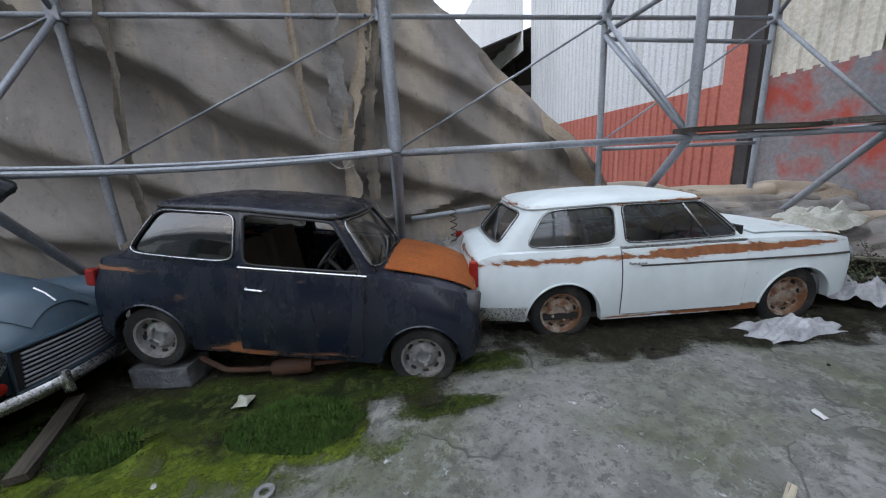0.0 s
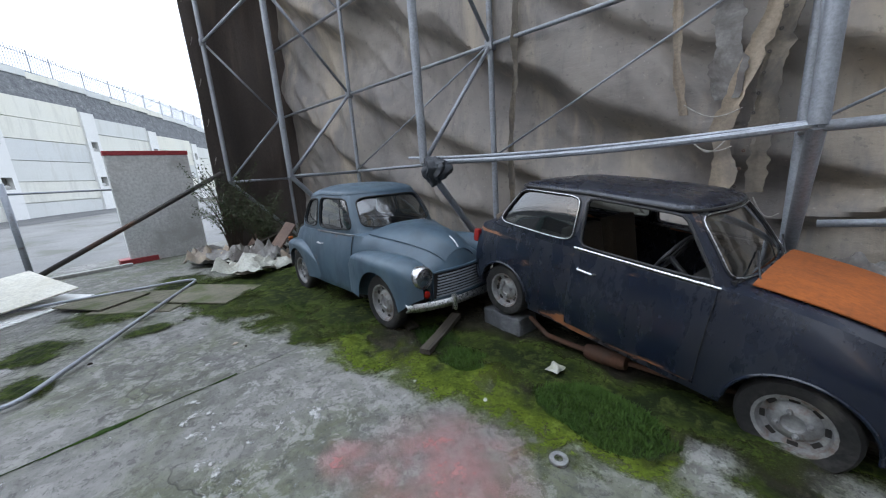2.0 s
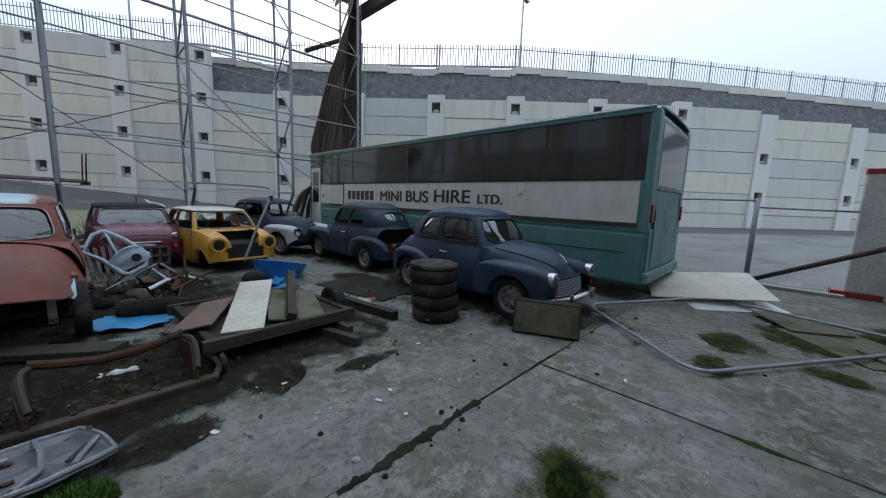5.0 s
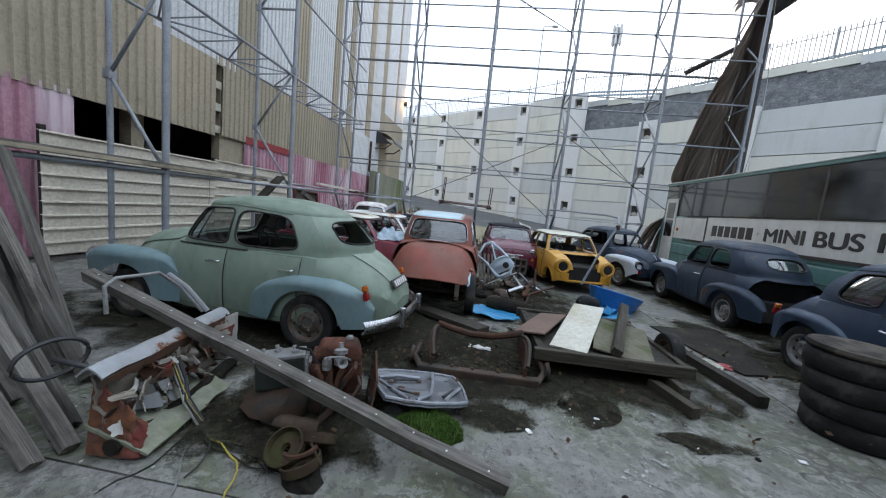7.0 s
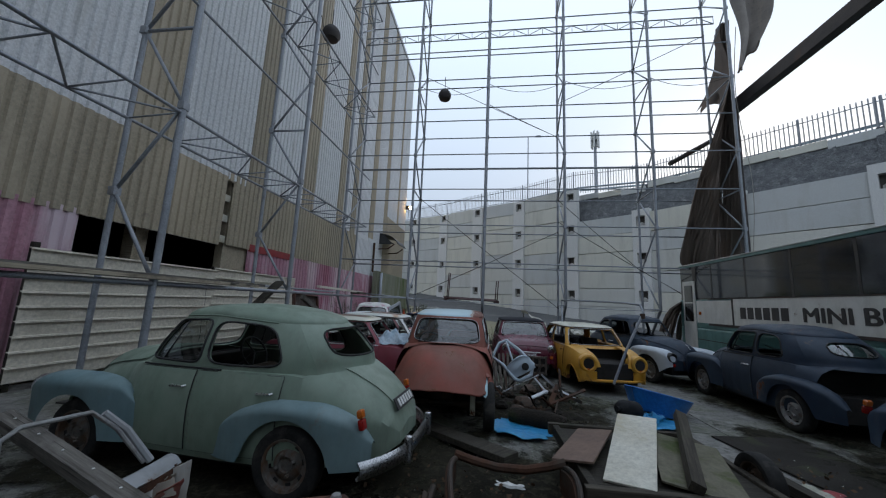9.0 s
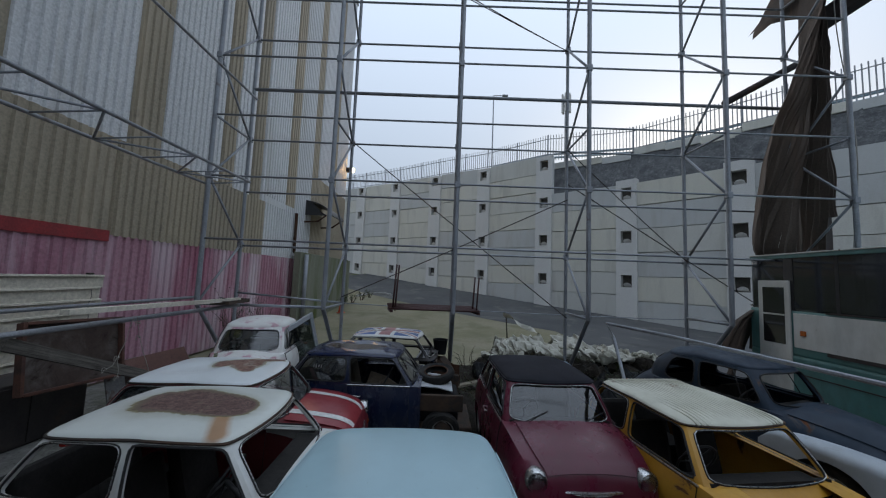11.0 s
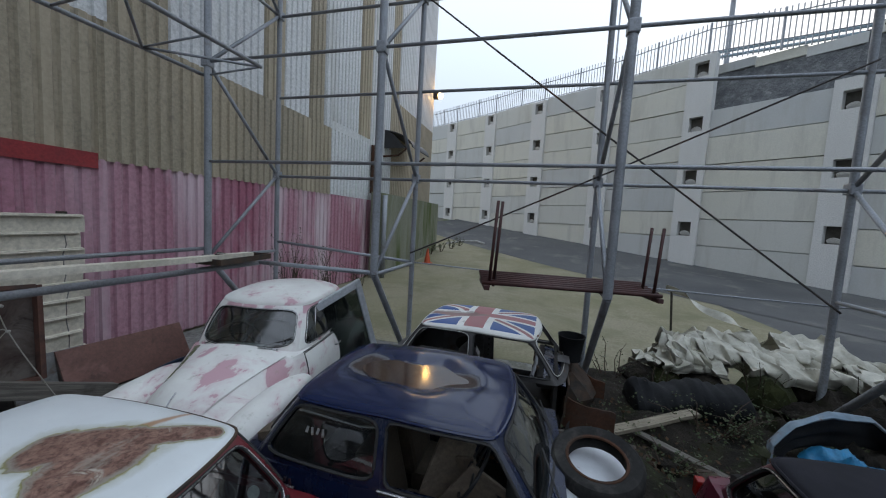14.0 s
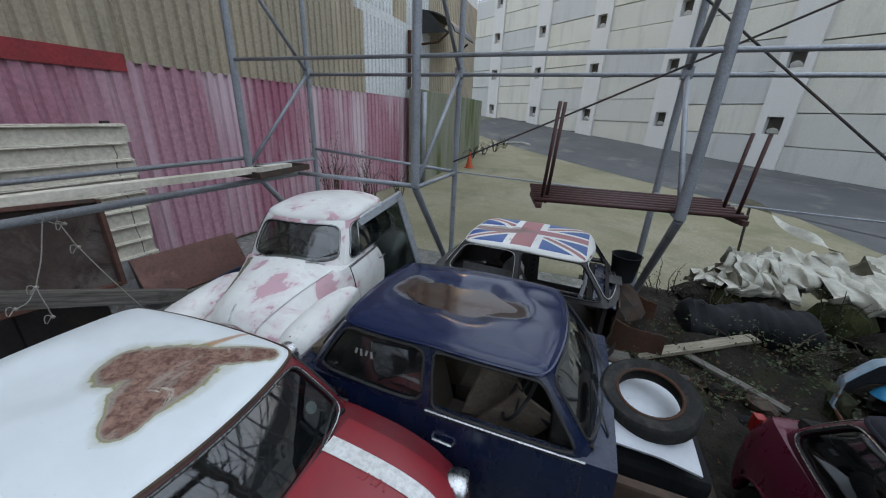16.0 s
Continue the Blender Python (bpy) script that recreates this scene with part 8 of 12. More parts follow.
def build_bus():
    y0, y1, x0, x1 = -13.8, -1.58, -8.95, -6.45
    bus = thing("bus", "old green and white coach with dark tinted windows", "bus", pose(x1, y1, 0))
    L, W = y1 - y0, x1 - x0

    def shell_part(name, z0, z1, material, inset=0.0, bev=0.05):
        return part(name, box(-W + inset, -inset, -L + inset, -inset, z0, z1, bev), material, bus)
    body = shell_part("skirt", 0.34, 1.22, bus_green)
    shell_part("lower_panel", 1.20, 2.10, bus_green, 0.004)
    shell_part("window_band", 2.08, 3.22, bus_glass, 0.03)
    part("roof", sheet(lambda u, v: (-W * u, -L * v, 3.20 + (0.22 - 0.10 * v) * math.sin(math.pi * min(1, max(0, u))) ** 0.30 * min(1, 8 * v + 0.5, 8 * (1 - v) + 0.3)), 24, 30, 0.03), bus_green, bus, "", True)
    part("gutter", box(-0.03, 0.012, -L + 0.05, -0.05, 3.16, 3.24, 0.01), bus_green, bus)
    part("gutter_lip", pipe([(0.02, -L + 0.06, 3.25), (0.02, -0.06, 3.25)], 0.014, 6), bus_white, bus)
    # long white side panel on the flank, with its dark borders
    part("side_panel", box(-0.01, 0.012, -L + 2.72, -0.16, 1.38, 2.09, 0.004), bus_white, bus, "white side panel with a company name")
    part("panel_border", box(-0.01, 0.018, -L + 1.6, -0.14, 1.32, 1.385), steel_dark, bus)
    part("panel_border", box(-0.01, 0.018, -L + 1.6, -0.14, 2.085, 2.115), steel_dark, bus)
    part("panel_border", box(-0.01, 0.020, -L + 2.66, -L + 2.72, 1.32, 2.11), steel_dark, bus)
    part("side_panel", box(-0.01, 0.010, -L + 1.0, -L + 2.66, 1.38, 2.05, 0.004), bus_white, bus)
    for k in range(8):
        y = -0.5 - 1.42 * k
        part("window_pillar", box(-0.05, -0.026, y - 0.03, y + 0.03, 2.10, 3.20), black_paint, bus)
    for y in (-0.35, -L + 0.9):
        part("window_surround", box(-0.05, -0.020, y - 0.10, y + 0.10, 2.10, 3.20, 0.01), black_paint, bus)
    # curtains and seats behind the dark glass
    for k in range(9):
        part("seat_row", box(-W + 0.35, -0.35, -1.5 - 1.1 * k, -1.3 - 1.1 * k, 1.3, 2.35, 0.04), interior, bus)
    # rear face
    part("rear_panel", box(-W + 0.10, -0.10, -0.01, 0.03, 0.55, 1.30, 0.02), bus_green, bus)
    part("rear_window_frame", box(-W + 0.18, -0.18, -0.02, 0.02, 1.95, 3.12, 0.03), bus_green, bus)
    part("rear_window", box(-W + 0.28, -0.28, 0.018, 0.028, 2.02, 3.02, 0.004), bus_glass, bus)
    part("engine_door", box(-W + 0.45, -0.30, 0.03, 0.045, 0.60, 1.65, 0.01), bus_green, bus)
    part("rear_bumper", box(-W + 0.03, -0.03, -0.05, 0.08, 0.36, 0.55, 0.03), bus_green, bus)
    for sx in (-W + 0.12, -0.12):
        part("tail_lamp", box(sx - 0.05, sx + 0.05, 0.02, 0.05, 1.40, 1.70, 0.01), red_lens, bus)
        part("corner_post", box(sx - 0.12, sx + 0.12, -0.12, 0.02, 1.2, 3.22, 0.05), bus_green, bus)
    # front door on the flank
    d = part("front_door", box(-0.01, 0.02, -L + 0.25, -L + 0.95, 0.5, 2.70, 0.01), bus_white, bus)
    part("door_pane", box(0.018, 0.026, -L + 0.36, -L + 0.84, 1.40, 2.56, 0.004), bus_glass, d)
    part("door_rail", box(0.026, 0.034, -L + 0.36, -L + 0.84, 1.98, 2.01), bus_white, d)
    part("side_indicator", box(0.008, 0.035, -L + 1.14, -L + 1.24, 1.62, 1.72, 0.01), amber_lens, bus)
    part("skirt_seam", box(-0.002, 0.010, -L + 0.4, -0.3, 0.86, 0.88), steel_dark, bus)
    for y in (-3.1, -9.9):
        for sx in (-0.18, -W + 0.18):
            w = part("wheel", lathe([(0, -0.10), (0.2, -0.10), (0.26, -0.13), (0.44, -0.13), (0.48, -0.08), (0.48, 0.08), (0.44, 0.13), (0.26, 0.13), (0.2, 0.10), (0, 0.10)], 24, pose(sx, y, 0.48, 0, 90, 0)), rubber, bus)
    # sign: the name becomes bars, the plain words are lettered
    turn = Matrix.Translation((0.016, 0, 0)) @ Matrix(((0, 0, 1), (1, 0, 0), (0, 1, 0))).to_4x4()

    def put(text, ya, yb, size, z):
        ob = lettering(text, size, turn @ Matrix.Translation((ya - y1, z, 0)), black_paint, bus, "lettering", (yb - ya))
        return ob
    for k in range(6):
        a = -10.82 + 0.262 * k
        part("name_bar", box(0.012, 0.017, a - y1, a + 0.205 - y1, 1.57, 1.86), black_paint, bus)
    put("MINI", -8.98, -7.98, 0.42, 1.57)
    put("BUS", -7.76, -6.86, 0.43, 1.57)
    put("HIRE", -6.62, -5.42, 0.45, 1.59)
    put("LTD.", -5.16, -4.48, 0.29, 1.60)
    return bus


build_bus()

# ---- loose things ----


def crumpled(name, label, category, x, y, z, w, l, h, material, seed, turn=0.0, n=30, group=""):
    """A crumpled sheet that lies in a heap."""
    m = pose(x, y, z, 0, 0, turn)

    rng = random.Random(int(seed * 100))
    folds = [(rng.uniform(0, math.pi), rng.uniform(0.8, 1.3) * k, rng.random(), g) for k, g in ((1.3, 0.50), (1.9, 0.38), (3.1, 0.24), (5.0, 0.13))]
    scale = 1.0 / max(0.25, min(w, l))

    def f(u, v):
        a, b = u - 0.5, v - 0.5
        edge = max(0.0, 1 - (2 * abs(a)) ** 6) * max(0.0, 1 - (2 * abs(b)) ** 6)
        px, py = a * w * (1 + 0.3 * wavy(v * 3, seed, 1, 1)), b * l * (1 + 0.3 * wavy(u * 3, seed, 2, 1))
        z = 0.0
        for ang, freq, ph, g in folds:
            t = ((px * math.cos(ang) + py * math.sin(ang)) * scale * freq + ph + 0.25 * wavy(px * scale, py * scale, seed, 1.2)) % 1.0
            z += g * (1 - abs(2 * t - 1)) ** 1.35
        z += 0.10 * wavy(px * scale, py * scale, seed + 3, 7.0)
        return m @ Vector((px + 0.08 * wavy(px, py, seed, 3), py + 0.08 * wavy(px, py, seed + 5, 3), 0.006 + h * (0.10 + 0.90 * z * (0.35 + 0.65 * edge))))
    fine = n if n < 12 else int(n * 1.7)
    return single(name, sheet(f, fine, fine, 0.006), material, label, category, group, smooth=True)


def board(name, label, category, p, q, w, t, material, roll=0.0, group=""):
    """A plank or beam from p to q."""
    p, q = Vector(p), Vector(q)
    d = q - p
    m = Matrix.Translation(p) @ d.to_track_quat("X", "Z").to_matrix().to_4x4() @ Matrix.Rotation(radians(roll), 4, "X")
    bm = bmesh.new()
    n = 6
    L = d.length
    rows = []
    for i in range(n + 1):
        x = L * i / n
        o = 0.012 * wavy(p.x + x, p.y, p.z, 1.3)
        rows.append([bm.verts.new((x, y + o, z + o)) for y, z in ((-w / 2, -t / 2), (w / 2, -t / 2), (w / 2, t / 2), (-w / 2, t / 2))])
    for a, b in zip(rows, rows[1:]):
        for k in range(4):
            bm.faces.new((a[k], a[(k + 1) % 4], b[(k + 1) % 4], b[k]))
    bm.faces.new(rows[0][::-1])
    bm.faces.new(rows[-1])
    es = [e for e in bm.edges if len(e.link_faces) == 2 and e.calc_face_angle(0) > 0.8]
    bmesh.ops.bevel(bm, geom=es, offset=min(w, t) * 0.08, segments=1, affect="EDGES")
    return single(name, bm, material, label, category, group, m=m)


def loose_tyre(x, y, z, r=0.27, w=0.16, rx=0, ry=0, rz=0, label="worn black car tyre", group="loose tyres", rim=False):
    h = w / 2
    t = thing("tyre", label, "tyre", pose(x, y, z, rx, ry, rz), group)
    part("tread", lathe([(r * 0.64, -h * 0.7), (r * 0.80, -h), (r * 0.93, -h * 0.95), (r, -h * 0.6), (r, h * 0.6), (r * 0.93, h * 0.95), (r * 0.80, h), (r * 0.64, h * 0.7), (r * 0.72, h * 0.4), (r * 0.86, 0), (r * 0.72, -h * 0.4), (r * 0.64, -h * 0.7)], 34), rubber, t)
    part("bead", pipe([(r * 0.65 * math.cos(a), r * 0.65 * math.sin(a), h * 0.72) for a in [2 * math.pi * k / 28 for k in range(28)]], 0.012, 6, True), rusty if rim else rubber, t)
    return t


def moss_patch(x, y, rx, ry, turn, seed, material=moss_flat, z=0.006, label="flat bright green moss over the concrete"):
    rx, ry = 1.35 * rx, 1.45 * ry
    m = pose(x, y, z, 0, 0, turn)
    bm = bmesh.new()
    n, rings = 56, 5
    prev = [bm.verts.new(m @ Vector((0, 0, 0.004)))]
    for r in range(1, rings + 1):
        ring = []
        for k in range(n):
            a = 2 * math.pi * k / n
            e = 1 + 0.25 * wavy(math.cos(a) * 1.4 + seed, math.sin(a) * 1.4, seed, 1.0) + 0.10 * wavy(math.cos(a) * 4 + seed, math.sin(a) * 4, seed, 1.3) + 0.04 * wavy(math.cos(a) * 11, math.sin(a) * 11 + seed, seed, 1.3)
            s = r / rings * e
            ring.append(bm.verts.new(m @ Vector((rx * s * math.cos(a), ry * s * math.sin(a), 0.010 * (1 - (r / rings) ** 3) + 0.006 * wavy(rx * s * math.cos(a), ry * s * math.sin(a), seed, 9) * (r < rings)))))
        for k in range(n):
            if r == 1:
                bm.faces.new((prev[0], ring[k], ring[(k + 1) % n])).smooth = True
            else:
                bm.faces.new((prev[k], ring[k], ring[(k + 1) % n], prev[(k + 1) % n])).smooth = True
        prev = ring
    return single("moss_patch", bm, material, label, "moss", "moss patches", kind="stuff")


def moss_mound(x, y, rx, ry, h, seed, turn=0.0, tufts=900, blade=moss_deep):
    m = pose(x, y, 0, 0, 0, turn)
    t = thing("moss_mound", "thick dark green cushion of moss and fine grass", "moss", m, "moss mounds", "stuff")

    def top(u, a):
        e = 1 + 0.25 * wavy(math.cos(a) * 1.5 + seed, math.sin(a) * 1.5, seed, 1.2)
        return Vector((rx * u * e * math.cos(a), ry * u * e * math.sin(a), h * max(0.0, 1 - u ** 2.6) + 0.02 * wavy(u * math.cos(a) * 4, u * math.sin(a) * 4, seed, 1.5)))
    part("cushion", sheet(lambda u, v: top(u, 2 * math.pi * v), 12, 40), moss_deep, t, "", True)
    bm = bmesh.new()
    rng = random.Random(int(seed * 10))
    for _ in range(tufts):
        p = top(math.sqrt(rng.random()), rng.random() * 2 * math.pi)
        a, l = rng.random() * 2 * math.pi, rng.uniform(0.015, 0.045)
        d = Vector((math.cos(a), math.sin(a), 0))
        s = Vector((-d.y, d.x, 0)) * 0.004
        v = [bm.verts.new(q) for q in (p - s, p + s, p + d * l * 0.5 + Vector((0, 0, l)))]
        bm.faces.new(v)
    part("blades", bm, blade, t)
    return t


for k, (x, y, rx, ry, tn) in enumerate(((-0.75, 2.12, 0.85, 0.42, 8), (-1.75, 2.15, 0.75, 0.45, -10), (-2.7, 1.95, 0.65, 0.38, -5), (-3.9, 1.85, 0.95, 0.40, 5), (-5.1, 1.75, 1.0, 0.50, 10), (-6.3, 1.95, 0.9, 0.7, 0), (-1.5, 2.6, 0.7, 0.35, 0), (-7.3, 1.35, 0.8, 0.45, 15), (-5.5, 1.35, 0.6, 0.25, 20), (-6.6, 0.45, 0.7, 0.4, 30),
                                       (-6.4, 0.6, 0.55, 0.30, 40), (-5.6, -0.3, 0.45, 0.25, 20), (-5.2, 0.6, 0.30, 0.16, 60), (-1.95, -0.75, 0.30, 0.22, 10), (0.35, 2.1, 0.35, 0.10, -5), (0.7, 2.55, 0.5, 0.14, -5))):
    moss_patch(x, y, rx, ry, tn, 3.1 * k + 1, moss_film if k < 3 else moss_flat, z=0.005 + 0.0006 * k)
# thin dark patches; several match the footprints of the parked cars and trailer
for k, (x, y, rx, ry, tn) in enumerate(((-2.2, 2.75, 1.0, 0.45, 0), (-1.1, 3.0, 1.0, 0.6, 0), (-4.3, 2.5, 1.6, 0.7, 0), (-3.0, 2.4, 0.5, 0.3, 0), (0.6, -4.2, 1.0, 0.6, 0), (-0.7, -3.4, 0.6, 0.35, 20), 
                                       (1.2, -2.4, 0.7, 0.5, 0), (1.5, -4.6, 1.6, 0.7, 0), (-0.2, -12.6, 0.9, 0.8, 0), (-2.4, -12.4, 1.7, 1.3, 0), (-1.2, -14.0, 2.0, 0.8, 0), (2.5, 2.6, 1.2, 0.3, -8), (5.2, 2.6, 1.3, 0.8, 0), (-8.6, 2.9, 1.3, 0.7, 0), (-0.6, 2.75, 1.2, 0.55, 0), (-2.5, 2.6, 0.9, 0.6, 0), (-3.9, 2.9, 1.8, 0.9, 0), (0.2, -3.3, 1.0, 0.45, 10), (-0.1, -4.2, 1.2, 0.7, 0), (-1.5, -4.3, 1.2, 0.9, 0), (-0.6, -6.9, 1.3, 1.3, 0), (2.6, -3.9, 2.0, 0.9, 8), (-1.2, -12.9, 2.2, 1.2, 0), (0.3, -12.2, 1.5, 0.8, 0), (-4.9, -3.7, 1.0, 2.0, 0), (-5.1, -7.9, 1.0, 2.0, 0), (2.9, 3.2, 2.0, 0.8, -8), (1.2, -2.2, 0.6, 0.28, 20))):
    moss_patch(x, y, rx, ry, tn, 2.3 * k + 40, soil_flat, 0.010 + 0.0007 * k, "dark soil and car-sized dark patches on the concrete")


for k, (x, y, rx, ry, tn) in enumerate(((-4.6, 2.15, 1.2, 0.50, 5), (-3.5, 2.25, 0.8, 0.42, -8), (-5.9, 2.35, 1.1, 0.62, 0), (-2.9, 2.55, 0.6, 0.34, 10), (-5.2, 2.75, 0.9, 0.45, 0), (-1.3, 2.45, 0.7, 0.30, 0), (-0.2, 2.45, 0.6, 0.22, -10))):
    moss_patch(x, y, rx, ry, tn, 4.9 * k + 130, moss_flat, 0.034 + 0.0006 * k, "flat green moss spread over the damp soil")


def joint_line(name, p, q, width, seed, material, label, gaps=0.0):
    """A crumbled, uneven line along a joint of the slabs."""
    p, q = Vector(p), Vector(q)
    d = (q - p).normalized()
    side = Vector((-d.y, d.x, 0))

    def f(u, v):
        c = p.lerp(q, u)
        k = (q - p).length * u
        w = width * max(0.08, 0.45 + 1.3 * wavy(k, seed, 0, 2.4) + 0.9 * wavy(k, seed, v > 0.5, 11) - gaps)
        return c + side * (w * (v - 0.5) + 0.25 * width * wavy(k, seed, 5, 3)) + Vector((0, 0, 0.004 + 0.006 * math.sin(math.pi * v)))
    return single(name, sheet(f, 220, 4), material, label, "dirt", "joint dirt", "stuff", True)


joint_line("joint_dirt", (-0.9, -1.60, 0), (-2.2, -1.64, 0), 0.085, 1.0, soil, "dark crumbled dirt in the joint between slabs")
joint_line("joint_dirt", (-2.2, -1.64, 0), (-4.2, -1.64, 0), 0.04, 4.0, soil, "dark crumbled dirt in the joint between slabs")
joint_line("joint_moss", (-3.22, -0.55, 0), (-3.23, 0.9, 0), 0.05, 7.0, moss_deep, "thin moss in the joint between slabs", 0.15)
joint_line("joint_dirt", (-3.21, -1.6, 0), (-3.22, -0.5, 0), 0.03, 9.0, soil, "dark crumbled dirt in the joint between slabs")
for k in range(14):
    single("pebble", blob_mesh(None, k + 500, rnd(0.010, 0.026)), soil, "crumb of dirt beside the joint", "pebble", "pebbles", m=pose(-1.0 - rnd(0, 1.3), -1.62 + rnd(-0.12, 0.12), 0.004))
for k, (x, y, rx, ry, tn) in enumerate(((-1.1, -3.08, 0.34, 0.16, 40), (-1.9, -2.84, 0.34, 0.09, 8), (-3.8, -5.7, 0.42, 1.0, 10), (-0.3, -2.75, 0.30, 0.16, 20), (-4.6, -0.4, 0.30, 0.16, 10))):
    moss_patch(x, y, rx, ry, tn, 5.7 * k + 90, moss_flat if k == 4 else soil_flat, 0.007 + 0.0006 * k, "dark thin moss over the concrete")
cushion_green = surface("cushion_green", (0.038, 0.082, 0.014), (0.058, 0.108, 0.020), 6, 50, 0.9, vary=True)
moss_mound(-0.62, 2.17, 0.42, 0.25, 0.11, 1.3, -6, 4200, cushion_green)
moss_mound(-1.72, 2.20, 0.24, 0.16, 0.07, 2.3, 20, 1300, cushion_green)
moss_mound(-2.15, 2.35, 0.40, 0.22, 0.06, 3.3, -10, 900)
moss_mound(0.19, -2.44, 0.27, 0.19, 0.10, 4.3, 0, 2600, surface("bright_moss", (0.060, 0.125, 0.020), (0.090, 0.160, 0.030), 6, 40, 0.8))
moss_mound(-1.88, -0.72, 0.17, 0.12, 0.05, 5.3, 30, 500)
moss_mound(-3.2, 2.0, 0.35, 0.2, 0.04, 6.3, 10, 600)
moss_mound(-4.3, 1.95, 0.55, 0.22, 0.04, 7.3, 0, 700)
moss_mound(2.3, -0.98, 0.25, 0.12, 0.05, 8.3, 0, 400)


def paint_mark(x, y, rx, ry, turn, seed, material, label):
    ob = moss_patch(x, y, rx, ry, turn, seed, material, 0.0045, label)
    ob.name = "paint_mark"
    tagged(ob, category="paint mark", group="paint marks")
    return ob


def worn_marks(name, col, amount, soft=0.0):
    """Worn-off road paint: the concrete shows through."""
    k = Nodes(name)
    m = k.ramp(k.noise(9, 8, 0.75), 0.62 - amount, 0.70 - amount)
    if soft:
        gen = k.n.new("ShaderNodeTexCoord").outputs["Generated"]
        sep = k.n.new("ShaderNodeSeparateXYZ")
        k.link(gen, sep.inputs[0])
        dx, dy = [k.math("MULTIPLY", k.math("SUBTRACT", sep.outputs[i], 0.5), 2.0) for i in (0, 1)]
        d = k.math("SQRT", k.math("ADD", k.math("MULTIPLY", dx, dx), k.math("MULTIPLY", dy, dy)))
        m = k.math("MULTIPLY", k.math("MULTIPLY", k.ramp(k.noise(5, 9, 0.75), 0.36, 0.66), k.ramp(d, 1.0, 0.35)), soft)
    t = k.n.new("ShaderNodeBsdfTransparent")
    mx = k.n.new("ShaderNodeMixShader")
    k.bsdf.inputs["Base Color"].default_value = (*col, 1)
    k.bsdf.inputs["Roughness"].default_value = 0.9
    k.link(m, mx.inputs[0])
    k.link(t.outputs[0], mx.inputs[1])
    k.link(k.bsdf.outputs[0], mx.inputs[2])
    k.link(mx.outputs[0], k.n["Material Output"].inputs[0])
    return k.m


pink_wear, white_wear = worn_marks("worn_pink_paint", (0.36, 0.165, 0.155), 0.10, 0.75), worn_marks("worn_white_paint", (0.34, 0.34, 0.32), 0.08)
paint_mark(-1.15, 1.25, 0.42, 0.34, 0, 5, pink_wear, "faded pink paint worn into the concrete")
paint_mark(-1.6, 0.95, 0.16, 0.12, 0, 6, pink_wear, "faded pink paint worn into the concrete")
for x, y, rx, ry, s in ((-2.75, 0.50, 0.32, 0.07, 7), (-2.05, 0.42, 0.25, 0.06, 8), (-2.2, 0.95, 0.16, 0.20, 9), (-1.6, 0.38, 0.2, 0.05, 10), (-1.35, -2.35, 0.25, 0.14, 11), (-2.3, -1.95, 0.25, 0.08, 12), (1.1, 2.0, 0.25, 0.06, 13)):
    paint_mark(x, y, rx, ry, 0, s, white_wear, "worn white paint line on the concrete")
white_scuff = worn_marks("pale_scuffed_concrete", (0.36, 0.37, 0.35), 0.03)
for k, (x, y, rx, ry) in enumerate(((-0.92, -2.95, 0.34, 0.16), (-1.25, -3.22, 0.26, 0.12), (-0.62, -2.72, 0.22, 0.10), (-1.5, -2.7, 0.35, 0.16), (-2.3, -2.5, 0.4, 0.2), (-0.3, -2.2, 0.3, 0.12), (-1.9, 0.1, 0.5, 0.3), (-2.9, -0.3, 0.5, 0.25), (1.4, 1.3, 0.5, 0.25), (0.2, 1.5, 0.4, 0.2))):
    paint_mark(x, y, rx, ry, 12 * k, 21 + k, white_scuff, "pale scuffed patch on the damp concrete")

# -- by the tarpaulin --
single("concrete_block", box(-0.24, 0.24, -0.13, 0.13, 0, 0.19, 0.02), dark_stone, "mossy concrete block under the raised wheel", "concrete block", m=pose(-1.74, 2.98, 0, 0, 0, -12))
ex = thing("exhaust_pipe", "rusty exhaust pipe with a silencer hanging under the car", "exhaust pipe")
part("pipe", pipe([(-1.45, 2.88, 0.22), (-1.25, 2.80, 0.13), (-1.05, 2.78, 0.11), (-0.9, 2.76, 0.11)], 0.022), rusty, ex)
part("silencer", lathe([(0, 0), (0.055, 0.01), (0.065, 0.05), (0.065, 0.28), (0.055, 0.32), (0, 0.33)], 14, pose(-0.9, 2.76, 0.11, 0, 88, -8)), rusty, ex)
part("pipe", pipe([(-0.57, 2.72, 0.12), (-0.3, 2.70, 0.12), (0.1, 2.72, 0.14)], 0.02), rusty, ex)
board("plank", "dark wet plank lying in the moss", "plank", (-2.05, 2.05, 0.06), (-2.25, 2.75, 0.10), 0.10, 0.05, timber_dark)
board("plank", "dark wet plank lying in the moss", "plank", (-2.5, 2.35, 0.05), (-3.0, 2.5, 0.05), 0.12, 0.04, timber_dark)
board("plank", "old grey scaffold board on the tubes", "plank", (3.05, 3.22, 1.77), (4.75, 3.24, 1.765), 0.22, 0.045, timber_dark, group="scaffold boards")
board("plank", "old grey scaffold board on the tubes", "plank", (4.95, 3.25, 1.79), (6.3, 3.3, 1.79), 0.22, 0.06, timber, group="scaffold boards")
board("stick", "short pale stick on the concrete", "stick", (1.62, 1.00, 0.03), (1.85, 1.12, 0.03), 0.035, 0.03, timber_pale)
single("washer", lathe([(0.025, 0), (0.05, 0), (0.052, 0.01), (0.05, 0.018), (0.025, 0.018), (0.025, 0)], 20), wheel_grey, "grey metal ring lying on the concrete", "metal ring", m=pose(-0.66, 1.69, 0.004, 0, 0, 0))
